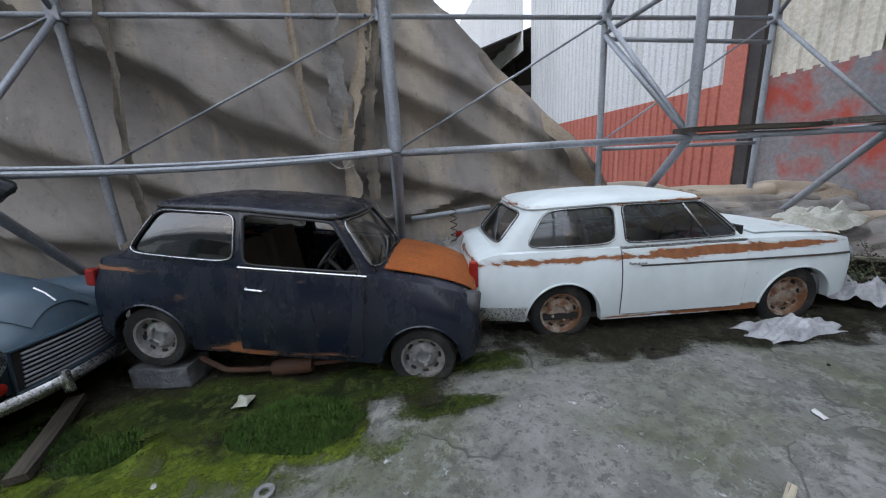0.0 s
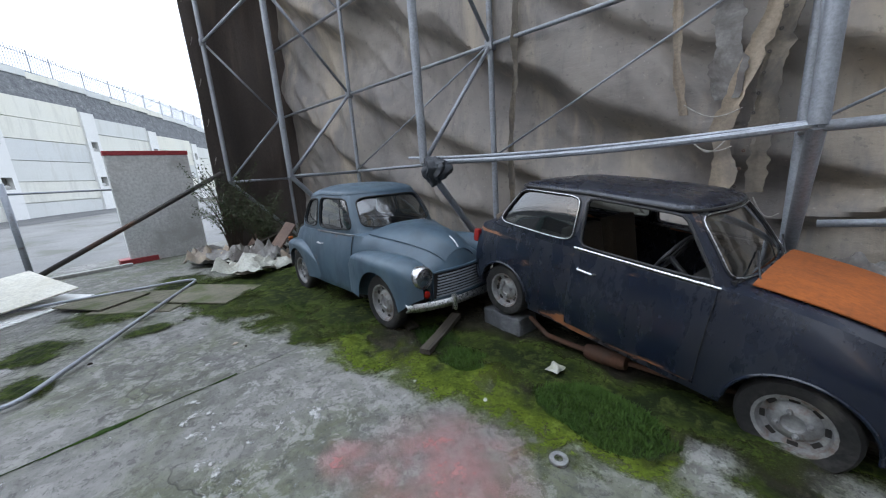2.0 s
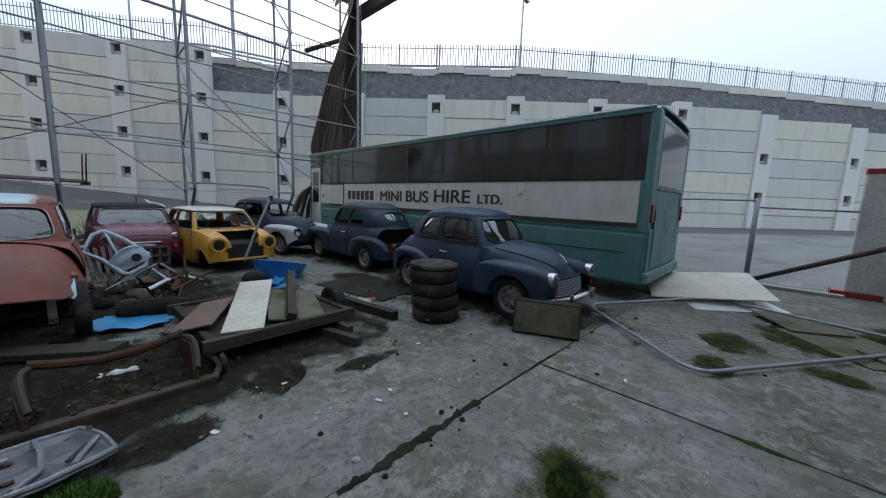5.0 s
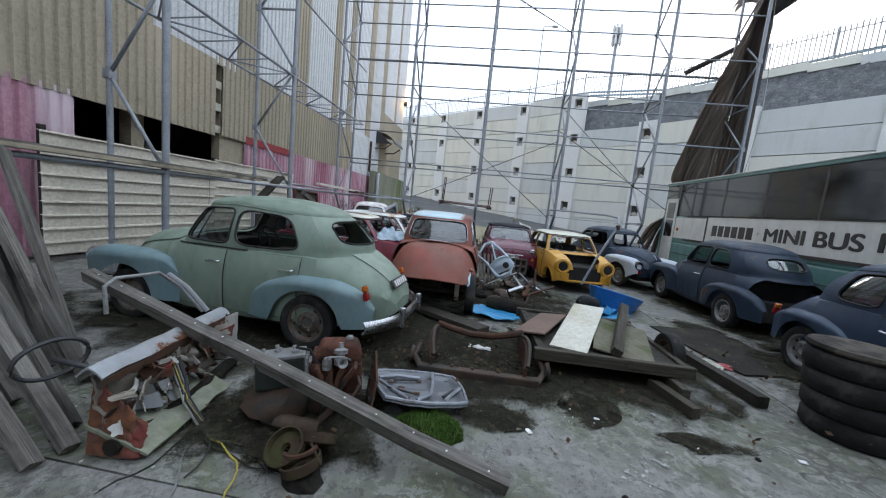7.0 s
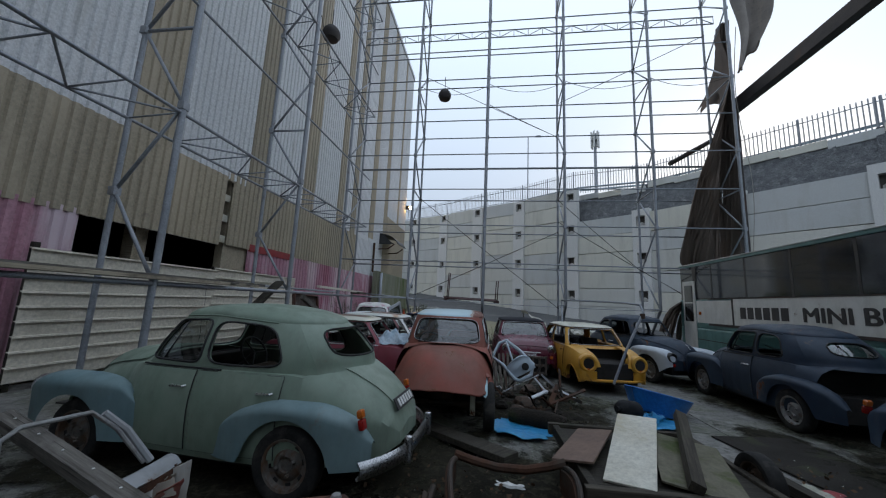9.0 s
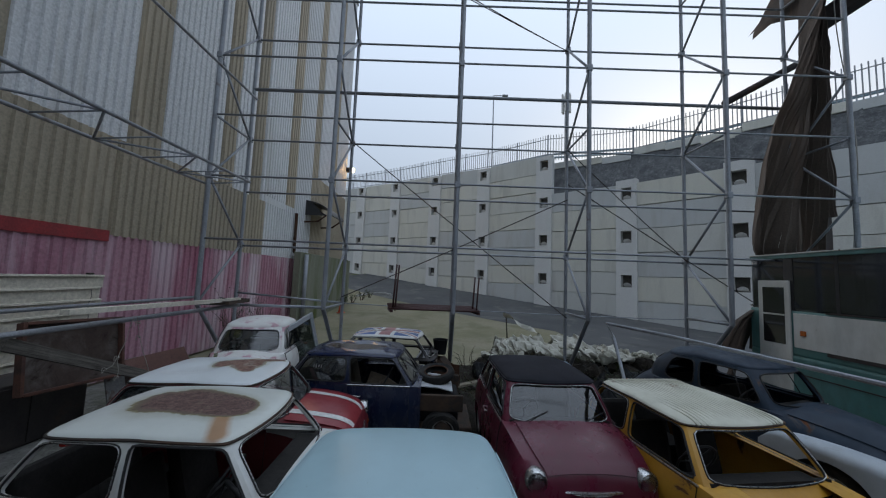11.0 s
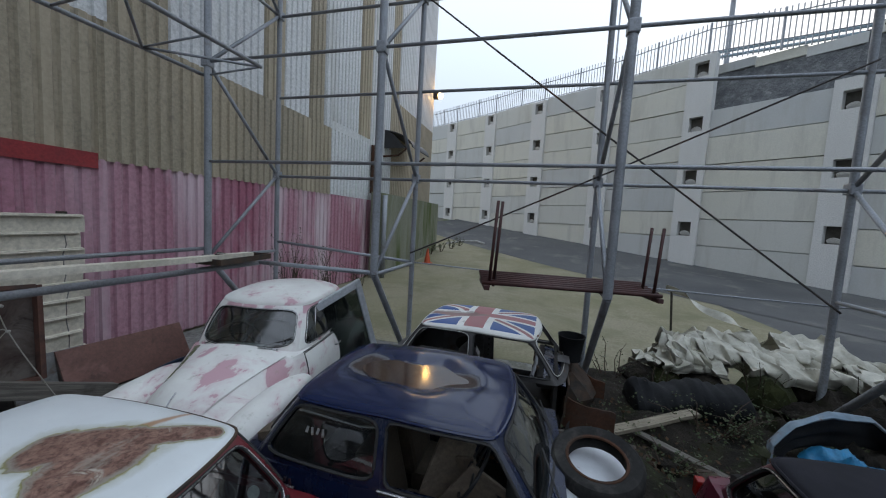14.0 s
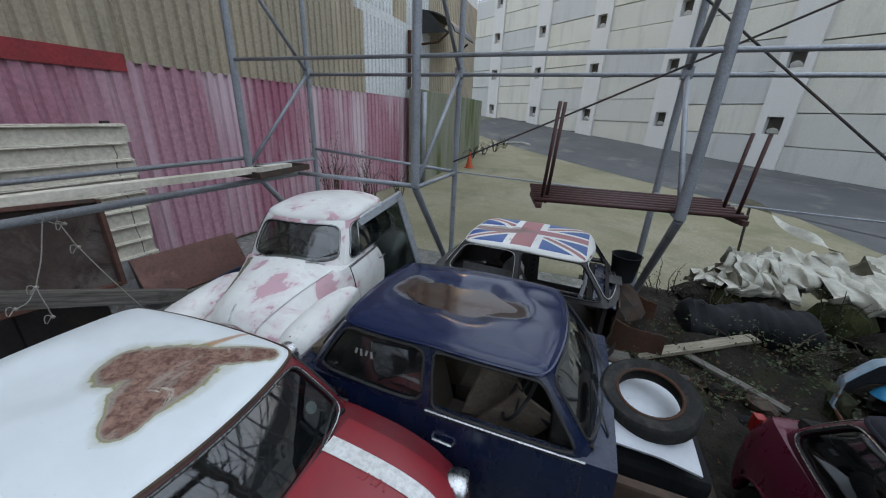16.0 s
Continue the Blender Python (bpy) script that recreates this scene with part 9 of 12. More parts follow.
bag = bmesh.new()
bmesh.ops.create_icosphere(bag, subdivisions=4, radius=0.125)
for v in bag.verts:
    p, d = v.co.copy(), v.co.normalized()
    k = 0.95 + 0.34 * wavy(d.x * 1.4, d.y * 1.4, d.z * 0.8, 1.6) + 0.24 * abs(wavy(d.x * 3 + 5, d.y * 3, d.z * 1.4, 1.7)) + 0.10 * wavy(d.x * 8, d.y * 8, d.z * 3, 1.6)
    v.co = Vector((p.x * k * (1.25 + 0.35 * d.z), p.y * k * 0.9, p.z * k * (1.45 if p.z < 0 else 0.95)))
single("plastic_bag", bag, bag_mat, "torn black plastic bag snagged on the scaffold post", "plastic bag", smooth=True, m=pose(-2.72, 3.11, 1.64, 0, 18, 20))
crumpled("plastic_sheet", "crumpled grey plastic sheet beside the flat tyre", "plastic sheet", 3.45, 2.25, 0.0, 0.75, 0.32, 0.13, plastic_sheet, 4.4, -6)
crumpled("plastic_sheet", "crumpled grey plastic sheet at the car's nose", "plastic sheet", 4.45, 2.55, 0.05, 0.35, 0.5, 0.30, plastic_sheet, 9.4, 20)
crumpled("litter", "crumpled white paper litter on the moss", "litter", -1.0, 2.42, 0.06, 0.16, 0.14, 0.06, tarp_pale, 3.0, n=10, group="litter")
for k in range(26):
    x, y = rnd(-7, 3), rnd(-3.2, 1.8)
    crumpled("litter", "small pale scrap of litter on the concrete", "litter", x, y, 0.002, rnd(0.03, 0.08), rnd(0.02, 0.05), 0.015, white_paint if k % 3 else tarp_tan, k * 1.7, rnd(0, 180), 5, "litter")
for k in range(60):
    x, y = rnd(-7, 3.4), rnd(-3.6, 2.0)
    single("pebble", blob_mesh(None, k, rnd(0.008, 0.028)), old_wall if k % 2 else soil, "small loose stone on the concrete", "pebble", "pebbles", m=pose(x, y, 0.005))


def cloth_roll(points, r, seed, material, label, flat=0.6, group="fallen tarpaulins"):
    """A long slumped fold of heavy cloth along a line, creased lengthwise."""
    pts = [Vector(p) for p in points]

    def f(u, v):
        i = min(len(pts) - 2, int(u * (len(pts) - 1)))
        t = u * (len(pts) - 1) - i
        t = t * t * (3 - 2 * t)
        c = pts[i].lerp(pts[i + 1], t)
        a = 2 * math.pi * v
        rr = r * (1 + 0.35 * wavy(u * 4 + seed, math.cos(a), math.sin(a), 1.2) + 0.16 * math.sin(4 * a + 6 * wavy(u * 3, seed, 0, 1)) + 0.10 * abs(wavy(u * 14, a * 1.5 + seed, 2, 1.0)))
        rr *= min(1.0, 0.25 + 9 * u, 0.25 + 9 * (1 - u))
        return (c.x + 0.10 * wavy(u * 5, seed, 1, 1), c.y + rr * math.cos(a), max(0.01, c.z + rr * flat * math.sin(a) + 0.05 * wavy(u * 6, seed, 4, 1)))
    return single("fallen_tarpaulin", sheet(f, 110, 30), material, label, "tarpaulin", group, smooth=True)


for k, (x0, x1, y, z, r, sag, mt) in enumerate(((2.5, 8.0, 4.95, 1.02, 0.36, 0.35, tarp_tan), (3.0, 7.4, 4.60, 0.88, 0.26, 0.30, tarp_mat), (3.4, 7.6, 4.35, 0.72, 0.28, 0.22, tarp_streak), (4.0, 7.5, 4.0, 0.58, 0.25, 0.20, tarp_tan), (4.2, 7.4, 3.7, 0.42, 0.26, 0.14, tarp_streak), (4.6, 7.3, 3.4, 0.26, 0.24, 0.10, tarp_mat), (2.2, 4.4, 4.75, 0.80, 0.24, 0.2, tarp_mat))):
    cloth_roll([(x0, y + 0.1, z), (x0 + (x1 - x0) * 0.35, y - 0.05, z - sag * 0.6), (x0 + (x1 - x0) * 0.7, y, z - sag * 0.8), (x1, y + 0.15, z - sag)], r, 7.3 * k, mt, "long slumped fold of heavy tan and grey tarpaulin")
crumpled("plastic_sheet", "torn pale plastic sheet on the slumped tarpaulin", "plastic sheet", 5.6, 3.65, 0.50, 1.3, 0.7, 0.30, tarp_pale, 17.0, 20, 26)

# gear behind the cars
board("plank", "pale broken batten in the debris", "plank", (4.7, 3.1, 0.35), (6.6, 2.6, 0.15), 0.08, 0.03, timber_pale)
board("plank", "pale broken batten in the debris", "plank", (4.4, 2.9, 0.22), (6.2, 2.3, 0.06), 0.07, 0.03, timber)


def coil_spring(x, y, z):
    single("coil_spring", pipe([(x + 0.035 * math.cos(a), y + 0.035 * math.sin(a), z + 0.012 * a) for a in np.linspace(0, 40, 120)], 0.006, 5), rusty_dark, "rusty coil spring against the tarpaulin", "coil spring")


coil_spring(0.85, 3.9, 0.62)
single("pipe", tube((0.4, 4.1, 1.0), (1.3, 3.95, 1.08), 0.03), galvanised, "grey pipe lying behind the cars", "pipe")
crumpled("plastic_sheet", "dull grey sheet bundled behind the cars", "plastic sheet", 0.75, 4.0, 0.50, 0.9, 0.5, 0.3, tarp_streak, 13.0)


# -- plants --
def leaves_on(bm, p, size, rng):
    a, b = rng.uniform(0, 2 * math.pi), rng.uniform(-0.6, 0.9)
    d = Vector((math.cos(a) * math.cos(b), math.sin(a) * math.cos(b), math.sin(b)))
    s = d.cross(Vector((rng.uniform(-1, 1), rng.uniform(-1, 1), 1))).normalized() * size * 0.35
    q = [p, p + d * size * 0.5 + s, p + d * size, p + d * size * 0.5 - s]
    bm.faces.new([bm.verts.new(v) for v in q])


def bush(x, y, z, r, h, seed, stems=14, leaf=0.05, per=26, label="straggly bush with sparse green leaves", name="bush", lean=(0, 0)):
    rng = random.Random(seed)
    b = thing(name, label, "bush", pose(x, y, z), "weeds and bushes")
    tw, lf = bmesh.new(), bmesh.new()
    for _ in range(stems):
        a, reach = rng.uniform(0, 2 * math.pi), rng.uniform(0.3, 1.0) * r
        top = Vector((reach * math.cos(a) + lean[0], reach * math.sin(a) + lean[1], h * rng.uniform(0.45, 1.0)))
        pts = [Vector((0.1 * r * math.cos(a), 0.1 * r * math.sin(a), 0)).lerp(top, t) + Vector((0.06 * r * math.sin(7 * t + a), 0.06 * r * math.cos(5 * t + a), 0.12 * h * math.sin(math.pi * t))) for t in (0, 0.25, 0.5, 0.75, 1.0)]
        add_pipe(tw, pts, lambda t: 0.010 * (1 - 0.75 * t), 5)
        for _ in range(per * 2):
            t = rng.uniform(0.25, 1.0)
            i = min(3, int(t * 4))
            p = pts[i].lerp(pts[i + 1], t * 4 - i) + Vector((rng.gauss(0, 0.05), rng.gauss(0, 0.05), rng.gauss(0, 0.05))) * r
            leaves_on(lf, p, leaf * rng.uniform(0.3, 0.75), rng)
    tagged(part("twig_growth", tw, twig_mat, b), kind="stuff")
    tagged(part("leaf_growth", lf, leaf_mat, b), kind="stuff")
    return b


bush(4.9, 2.55, 0, 0.7, 0.55, 1, 18, 0.05, 30, "low bramble weeds in the debris")
bush(5.8, 2.9, 0, 0.8, 0.6, 2, 18, 0.05, 26, "low bramble weeds in the debris")
bush(-9.3, 2.9, 0, 0.80, 2.2, 3, 40, 0.075, 60, "dark ivy and brambles climbing the scaffold corner")
bush(-8.6, 3.3, 0, 0.8, 1.5, 4, 36, 0.065, 60, "dark ivy and brambles climbing the scaffold corner")
bush(-7.6, 3.7, 0, 0.7, 0.8, 5, 18, 0.06, 30, "dark brambles behind the old car")
bush(7.1, -16.6, 0, 0.7, 2.1, 6, 22, 0.06, 16, "bare twiggy bush against the red cladding")
bush(6.9, -17.8, 0, 0.8, 1.6, 7, 20, 0.06, 18, "bare twiggy bush against the red cladding")
bush(6.8, -19.5, 0, 0.6, 1.0, 8, 14, 0.06, 22, "bare twiggy bush against the red cladding")
bush(-0.1, -14.9, 0.1, 0.5, 0.7, 9, 9, 0.05, 9, "straggly weeds growing through the debris")
bush(-1.0, -13.8, 0.0, 0.7, 0.55, 10, 12, 0.05, 12, "straggly weeds growing through the debris")
bush(-2.2, -14.0, 0.0, 0.8, 0.5, 11, 12, 0.05, 12, "straggly weeds growing through the debris")
bush(-0.3, -13.0, 0.0, 0.4, 0.3, 12, 9, 0.05, 10, "straggly weeds growing through the debris")
for k, (x, y, r, h) in enumerate(((-1.5, -13.9, 0.7, 0.5), (-1.75, -13.2, 0.5, 0.5), (-0.6, -14.5, 0.7, 0.7), (-2.6, -13.4, 0.8, 0.5), (-3.6, -13.9, 0.9, 0.6), (-1.9, -14.7, 0.6, 1.0), (-3.0, -14.8, 0.6, 0.9), (0.35, -14.2, 0.5, 0.5))):
    bush(x, y, 0.05, r * 0.8, h * 0.9, 80 + k, 10, 0.040, 10, "dark straggly weeds growing through the debris")
bush(1.9, -7.9, 0.0, 0.3, 0.4, 13, 8, 0.05, 12, "small weeds between the cars")

# -- the open side: fence, wall stub, gate, boards --
stub_render = surface("pale_render", (0.60, 0.60, 0.58), (0.50, 0.495, 0.48), 1.2, 18, 0.85, bump=0.2, stain=(0.36, 0.35, 0.33), amount=0.42, stain_scale=1.3)
stub = thing("wall_stub", "short pale rendered wall with a red-painted top", "wall", pose(-10.72, 1.1, 0), kind="structure")
part("render", box(-0.22, 0, 0, 1.55, 0, 2.46, 0.015), stub_render, stub)
part("top_band", box(-0.235, 0.012, -0.01, 1.56, 2.46, 2.56, 0.01), red_paint, stub, "red-painted top band")
part("foot", box(-0.3, 0.06, -0.2, 0.5, 0, 0.12, 0.01), red_paint, stub)
fence = thing("wire_fence", "grey tube fence post with rails and a leaning brace", "fence", pose(-10.4, -0.42, 0))
part("post", tube((0, 0, 0), (0, 0, 1.95), 0.05), galvanised, fence)
part("rail", tube((0, 0, 1.9), (0.3, -3.3, 1.9), 0.02), galvanised, fence)
part("rail", tube((0, 0, 1.75), (-0.2, 1.5, 1.72), 0.02), galvanised, fence)
part("brace", tube((0.05, 0.0, 0.10), (0.55, 3.5, 1.95), 0.05), steel_dark, fence)
part("sill", box(-0.1, 0.05, -3.0, 1.5, 0, 0.07, 0.01), old_wall, fence)
gate = thing("gate_frame", "bent galvanised tube gate frame lying on the ground", "gate frame")
pts = []
corners = [Vector((-4.10, -0.44, 0.05)), Vector((-7.15, 1.60, 0.08)), Vector((-7.75, -0.75, 0.10)), Vector((-5.45, -2.05, 0.10))]
for i, c in enumerate(corners):
    a, b = corners[i - 1], corners[(i + 1) % 4]
    p0, p2 = c + (a - c).normalized() * 0.28, c + (b - c).normalized() * 0.28
    pts += [p0.lerp(c, t).lerp(c.lerp(p2, t), t) for t in np.linspace(0, 1, 6)]
part("tube", pipe(pts, 0.021, 8, True), galvanised, gate)
mesh_bm = bmesh.new()
for k in range(1, 26):
    t = k / 26
    add_tube(mesh_bm, corners[0].lerp(corners[1], t), corners[3].lerp(corners[2], t), 0.0009, 4)
    add_tube(mesh_bm, corners[0].lerp(corners[3], t), corners[1].lerp(corners[2], t), 0.0009, 4)
part("wire_mesh", mesh_bm, steel_dark, gate)
for k, (x, y, w, l, tn, mt, nm) in enumerate(((-6.55, 0.85, 1.2, 0.9, 40, board_mossy, "large flat khaki board with moss on its edges"), (-6.05, 1.45, 1.2, 0.75, 32, board_mossy, "large flat khaki board with moss on its edges"), (-7.2, 0.35, 0.9, 0.7, 30, board_mossy, "large flat khaki board with moss on its edges"))):
    single("board", box(-w / 2, w / 2, -l / 2, l / 2, 0, 0.018, 0.004), mt, nm, "board", "ground boards", m=pose(x, y, 0.014 + 0.021 * k, rnd(-1, 1), rnd(0, 1.5), tn))
single("board", box(-0.75, 0.75, -0.9, 0.9, 0, 0.02, 0.004), board_white, "dirty white sheet of board leaning by the bus", "board", "white boards", m=pose(-8.2, -0.95, 0.22, 6, 8, 20))
single("board", box(-0.5, 0.5, -0.7, 0.7, 0, 0.02, 0.004), white_paint, "white plastic panel on the ground by the bus", "board", "white boards", m=pose(-7.85, -0.55, 0.03, 2, 3, 35))
crumpled("fallen_tarpaulin", "heap of crumpled pale tarpaulin by the scaffold corner", "tarpaulin", -7.6, 2.75, 0.0, 0.95, 0.7, 0.36, tarp_pale, 31, 30, 34)
crumpled("fallen_tarpaulin", "heap of crumpled pale tarpaulin by the scaffold corner", "tarpaulin", -8.7, 2.2, 0.0, 1.0, 0.5, 0.20, tarp_streak, 32, 20, 30)
crumpled("fallen_tarpaulin", "heap of crumpled pale tarpaulin by the scaffold corner", "tarpaulin", -7.0, 3.2, 0.0, 1.0, 0.6, 0.35, tarp_tan, 33, -10, 26)
for k in range(11):
    crumpled("fallen_tarpaulin", "torn crumpled piece of pale tarpaulin in the corner heap", "tarpaulin", rnd(-8.9, -6.6), rnd(2.0, 3.0), rnd(0.0, 0.12), rnd(0.35, 1.0), rnd(0.3, 0.7), rnd(0.12, 0.45), (tarp_streak, tarp_tan, tarp_streak, tarp_pale)[k % 4], 330 + k, rnd(0, 180), 14, "corner tarpaulins")
for k in range(6):
    board("broken_board", "broken dark board in the corner rubble", "board", (-8.8 + 0.4 * k, 2.6 + rnd(-0.2, 0.5), 0.1), (-8.5 + 0.4 * k + rnd(-0.4, 0.4), 3.4, rnd(0.3, 0.8)), 0.25, 0.03, timber_dark if k % 2 else board_brown, rnd(-30, 30), "broken boards")
for k in range(14):
    single("rubble", blob_mesh(None, k + 90, rnd(0.08, 0.22), 0.7), old_wall if k % 3 else soil, "lump of broken rubble at the scaffold corner", "rubble", "rubble lumps", m=pose(-9.0 + rnd(0, 2.6), 2.9 + rnd(-0.3, 1.0), 0.06))

# -- tyres, crate, mats --
for k in range(4):
    loose_tyre(-3.40 + 0.015 * k, -3.36 - 0.012 * k, 0.09 + 0.18 * k, 0.33, 0.18, 0, 0, 20 * k, "black car tyre in a neat stack", "stacked tyres")
single("wooden_disc", lathe([(0, 0), (0.33, 0), (0.34, 0.02), (0.33, 0.05), (0, 0.055)], 30), lid_mat, "round rotten wooden lid on the tyre stack", "wooden lid", m=pose(-3.37, -3.40, 0.73))
crate = thing("crate", "mossy green-brown wooden box standing on its side", "crate", pose(-4.02, -2.0, 0, 0, -6, 26))
part("side", box(-0.12, -0.09, -0.40, 0.40, 0, 0.42, 0.006), timber_dark, crate)
for y in (-0.38, 0.38):
    part("side", box(-0.09, 0.12, y - 0.02, y + 0.02, 0, 0.42, 0.006), timber_dark, crate)
part("side", box(-0.09, 0.12, -0.36, 0.36, 0.39, 0.42, 0.006), timber_dark, crate)
part("panel", box(0.10, 0.125, -0.38, 0.38, 0.02, 0.40, 0.004), board_mossy, crate)
for k, (x, y, w, l, tn) in enumerate(((-3.55, -5.7, 1.1, 0.9, 10), (-3.6, -4.9, 0.9, 0.8, 14))):
    single("rubber_mat", box(-w / 2, w / 2, -l / 2, l / 2, 0, 0.02, 0.006), mat_dark, "dark sodden mat on the concrete", "mat", "mats", m=pose(x, y, 0.006 + 0.003 * k, 0, 0, tn))
crumpled("rag", "dirty red and white rag on the concrete", "rag", -2.95, -4.55, 0.0, 0.40, 0.22, 0.06, tarp_pale, 41, 20, 14)
crumpled("rag", "dirty red and white rag on the concrete", "rag", -3.15, -4.6, 0.0, 0.2, 0.16, 0.05, red_paint, 42, 60, 10)

# -- flat trailer with boards --
tr = thing("trailer", "low rotten flatbed trailer loaded with boards", "trailer", pose(-1.47, -4.36, 0, 0, 0, 2))
part("deck", box(-0.72, 0.72, -0.75, 0.70, 0.20, 0.25, 0.01), timber_dark, tr)
for y in (-0.75, 0.70):
    part("side_rail", box(-0.78, 0.80, y - 0.035, y + 0.035, 0.17, 0.29, 0.01), timber_dark, tr)
for x in (-0.72, 0.72):
    part("end_rail", box(x - 0.035, x + 0.035, -0.72, 0.67, 0.17, 0.28, 0.01), timber_dark, tr)
part("axle", tube((-0.8, 0.2, 0.22), (0.8, 0.2, 0.22), 0.03), rusty_dark, tr)
for x in (-0.80,):
    wheel(tr, 0, 0, 0, 0.23, 0.14, rusty_dark).matrix_basis = pose(x, 0.2, 0.23, 0, 90, 0)
part("skid", box(-0.62, -0.54, 0.5, 0.95, 0.02, 0.16, 0.01), timber_dark, tr)
single("board", box(-0.19, 0.19, -0.70, 0.62, 0, 0.02, 0.004), board_white, "white laminated board lying on the trailer", "board", m=pose(-1.30, -4.30, 0.36, -9, 3, -24))
single("board", box(-0.30, 0.30, -0.50, 0.50, 0, 0.02, 0.004), board_mossy, "brown hardboard lying on the trailer", "board", m=pose(-1.76, -4.22, 0.30, -5, -6, -16))
single("board", box(-0.18, 0.18, -0.5, 0.5, 0, 0.02, 0.004), board_brown, "brown hardboard lying on the trailer", "board", m=pose(-0.90, -4.45, 0.30, 0, 10, -26))
board("beam", "dark timber beam lying across the trailer", "beam", (-1.52, -3.68, 0.33), (-2.05, -5.0, 0.52), 0.10, 0.08, timber_dark, 20)
board("beam", "dark timber beam on the concrete", "beam", (-2.70, -4.95, 0.06), (-2.88, -3.62, 0.06), 0.12, 0.11, timber_dark)
board("beam", "dark timber beam on the concrete", "beam", (-1.9, -3.7, 0.06), (-2.05, -3.2, 0.06), 0.09, 0.09, timber_dark)
single("log", lathe([(0, 0), (0.10, 0.0), (0.13, 0.2), (0.12, 0.6), (0.09, 0.75), (0, 0.76)], 12, pose(-0.95, -5.6, 0.12, 90, 0, 70)), soil, "dark rotten log on the ground", "log")

# -- axle beam frame --
sf = thing("subframe", "rusty car subframe lying on dark soil", "subframe", pose(-0.14, -3.30, 0, 0, 0, 2))
part("near_rail", box(-0.58, 0.58, -0.045, 0.045, 0.01, 0.10, 0.02), rusty_dark, sf)
part("near_flange", box(-0.62, 0.62, 0.02, 0.075, 0.0, 0.03, 0.008), rusty, sf)
for x in (0.44, -0.46):
    sg = 1 if x > 0 else -1
    part("side_plate", sheet(lambda u, v: (x + 0.04 * sg * math.sin(3 * u), -0.56 * u, 0.02 + 0.10 * u + (0.16 + 0.08 * math.sin(math.pi * u)) * v + 0.01 * wavy(u * 6, v * 4, x, 1)), 12, 6, 0.035), rusty, sf, "", True)
    part("plate_edge", pipe([(x + 0.04 * sg * math.sin(3 * u), -0.56 * u, 0.20 + 0.10 * u + 0.08 * math.sin(math.pi * u)) for u in np.linspace(0, 1, 9)], 0.022, 8), rusty_dark, sf)
    part("arm", pipe([(x + 0.10 * sg, 0.02, 0.06), (x + 0.20 * sg, -0.16, 0.10), (x + 0.18 * sg, -0.40, 0.12)], 0.030, 8), rusty_dark, sf)
    part("hub", lathe([(0, 0), (0.07, 0), (0.085, 0.03), (0.04, 0.05), (0, 0.055)], 14, pose(x + 0.20 * sg, -0.16, 0.12, 0, 90 * sg, 0)), rusty_dark, sf)
part("far_rail", pipe([(0.46, -0.56, 0.33), (0.32, -0.57, 0.29), (0.1, -0.58, 0.245), (-0.15, -0.58, 0.245), (-0.34, -0.57, 0.29), (-0.48, -0.56, 0.34)], 0.036, 8), rusty, sf)
for x in (-0.2, 0.05, 0.25):
    part("bolt", lathe([(0, 0), (0.018, 0), (0.018, 0.014), (0, 0.016)], 6, pose(x, -0.02, 0.10)), rusty, sf)
crumpled("litter", "torn white plastic on the soil", "litter", -0.15, -4.05, 0.01, 0.22, 0.12, 0.05, white_paint, 51, 0, 10)

# -- loose bonnet panel --
lid = thing("boot_lid", "loose silver-grey car boot lid with rust spots", "car panel", pose(0.33, -2.80, 0.10, 9, -6, 20))
lid_steel = surface("dull_silver_steel", (0.105, 0.112, 0.122), (0.15, 0.158, 0.168), 4, 40, 0.42, 0.25, 0.2, 0.003, stain=(0.10, 0.045, 0.025), amount=0.34, stain_scale=5, edge=0.03)


def lid_shape(u, v):
    w = 0.82 * (1 - 0.22 * v ** 2) * (1 - 0.06 * (1 - v) ** 4)
    x, y = (u - 0.5) * w, (v - 0.5) * 0.60 + 0.07 * (1 - 4 * (u - 0.5) ** 2) * (1 if v > 0.5 else -1) * abs(2 * v - 1)
    edge = min(u, 1 - u, v, 1 - v)
    rim = 0.030 * math.exp(-((edge - 0.05) / 0.045) ** 2)
    rib = 0.018 * (math.exp(-((u - 0.30 - 0.12 * v) / 0.035) ** 2) + math.exp(-((v - 0.62 + 0.25 * abs(u - 0.55)) / 0.05) ** 2)) * min(1.0, edge * 9)
    return (x, y, rim + rib + 0.006 * wavy(u * 5, v * 5, 1, 1))


part("skin", sheet(lid_shape, 44, 34, 0.008), lid_steel, lid, "", True)
# brighter copy of the lid steel: highlights of rim and ribs put into colour
rim_steel = surface("highlit_pressed_steel", (0.30, 0.32, 0.35), (0.22, 0.235, 0.255), 6, 40, 0.4, 0.3, 0.2, 0.003, stain=(0.10, 0.045, 0.025), amount=0.34, stain_scale=9)
part("rolled_rim", pipe([Vector(lid_shape(u, v)) + Vector((0, 0, 0.012)) for u, v in [(t, 0.02) for t in np.linspace(0.02, 0.98, 16)] + [(0.98, t) for t in np.linspace(0.08, 0.92, 10)] + [(t, 0.98) for t in np.linspace(0.98, 0.02, 16)] + [(0.02, t) for t in np.linspace(0.92, 0.08, 10)]], 0.014, 6, True), rim_steel, lid)
for line in (((0.28, 0.06), (0.34, 0.4), (0.42, 0.7), (0.62, 0.90)), ((0.06, 0.55), (0.20, 0.70), (0.30, 0.92)), ((0.44, 0.16), (0.70, 0.14), (0.92, 0.30)), ((0.92, 0.40), (0.78, 0.66), (0.72, 0.92))):
    part("pressed_rib", pipe([Vector(lid_shape(u, v)) + Vector((0, 0, 0.010)) for u, v in line], 0.016, 7), rim_steel, lid)
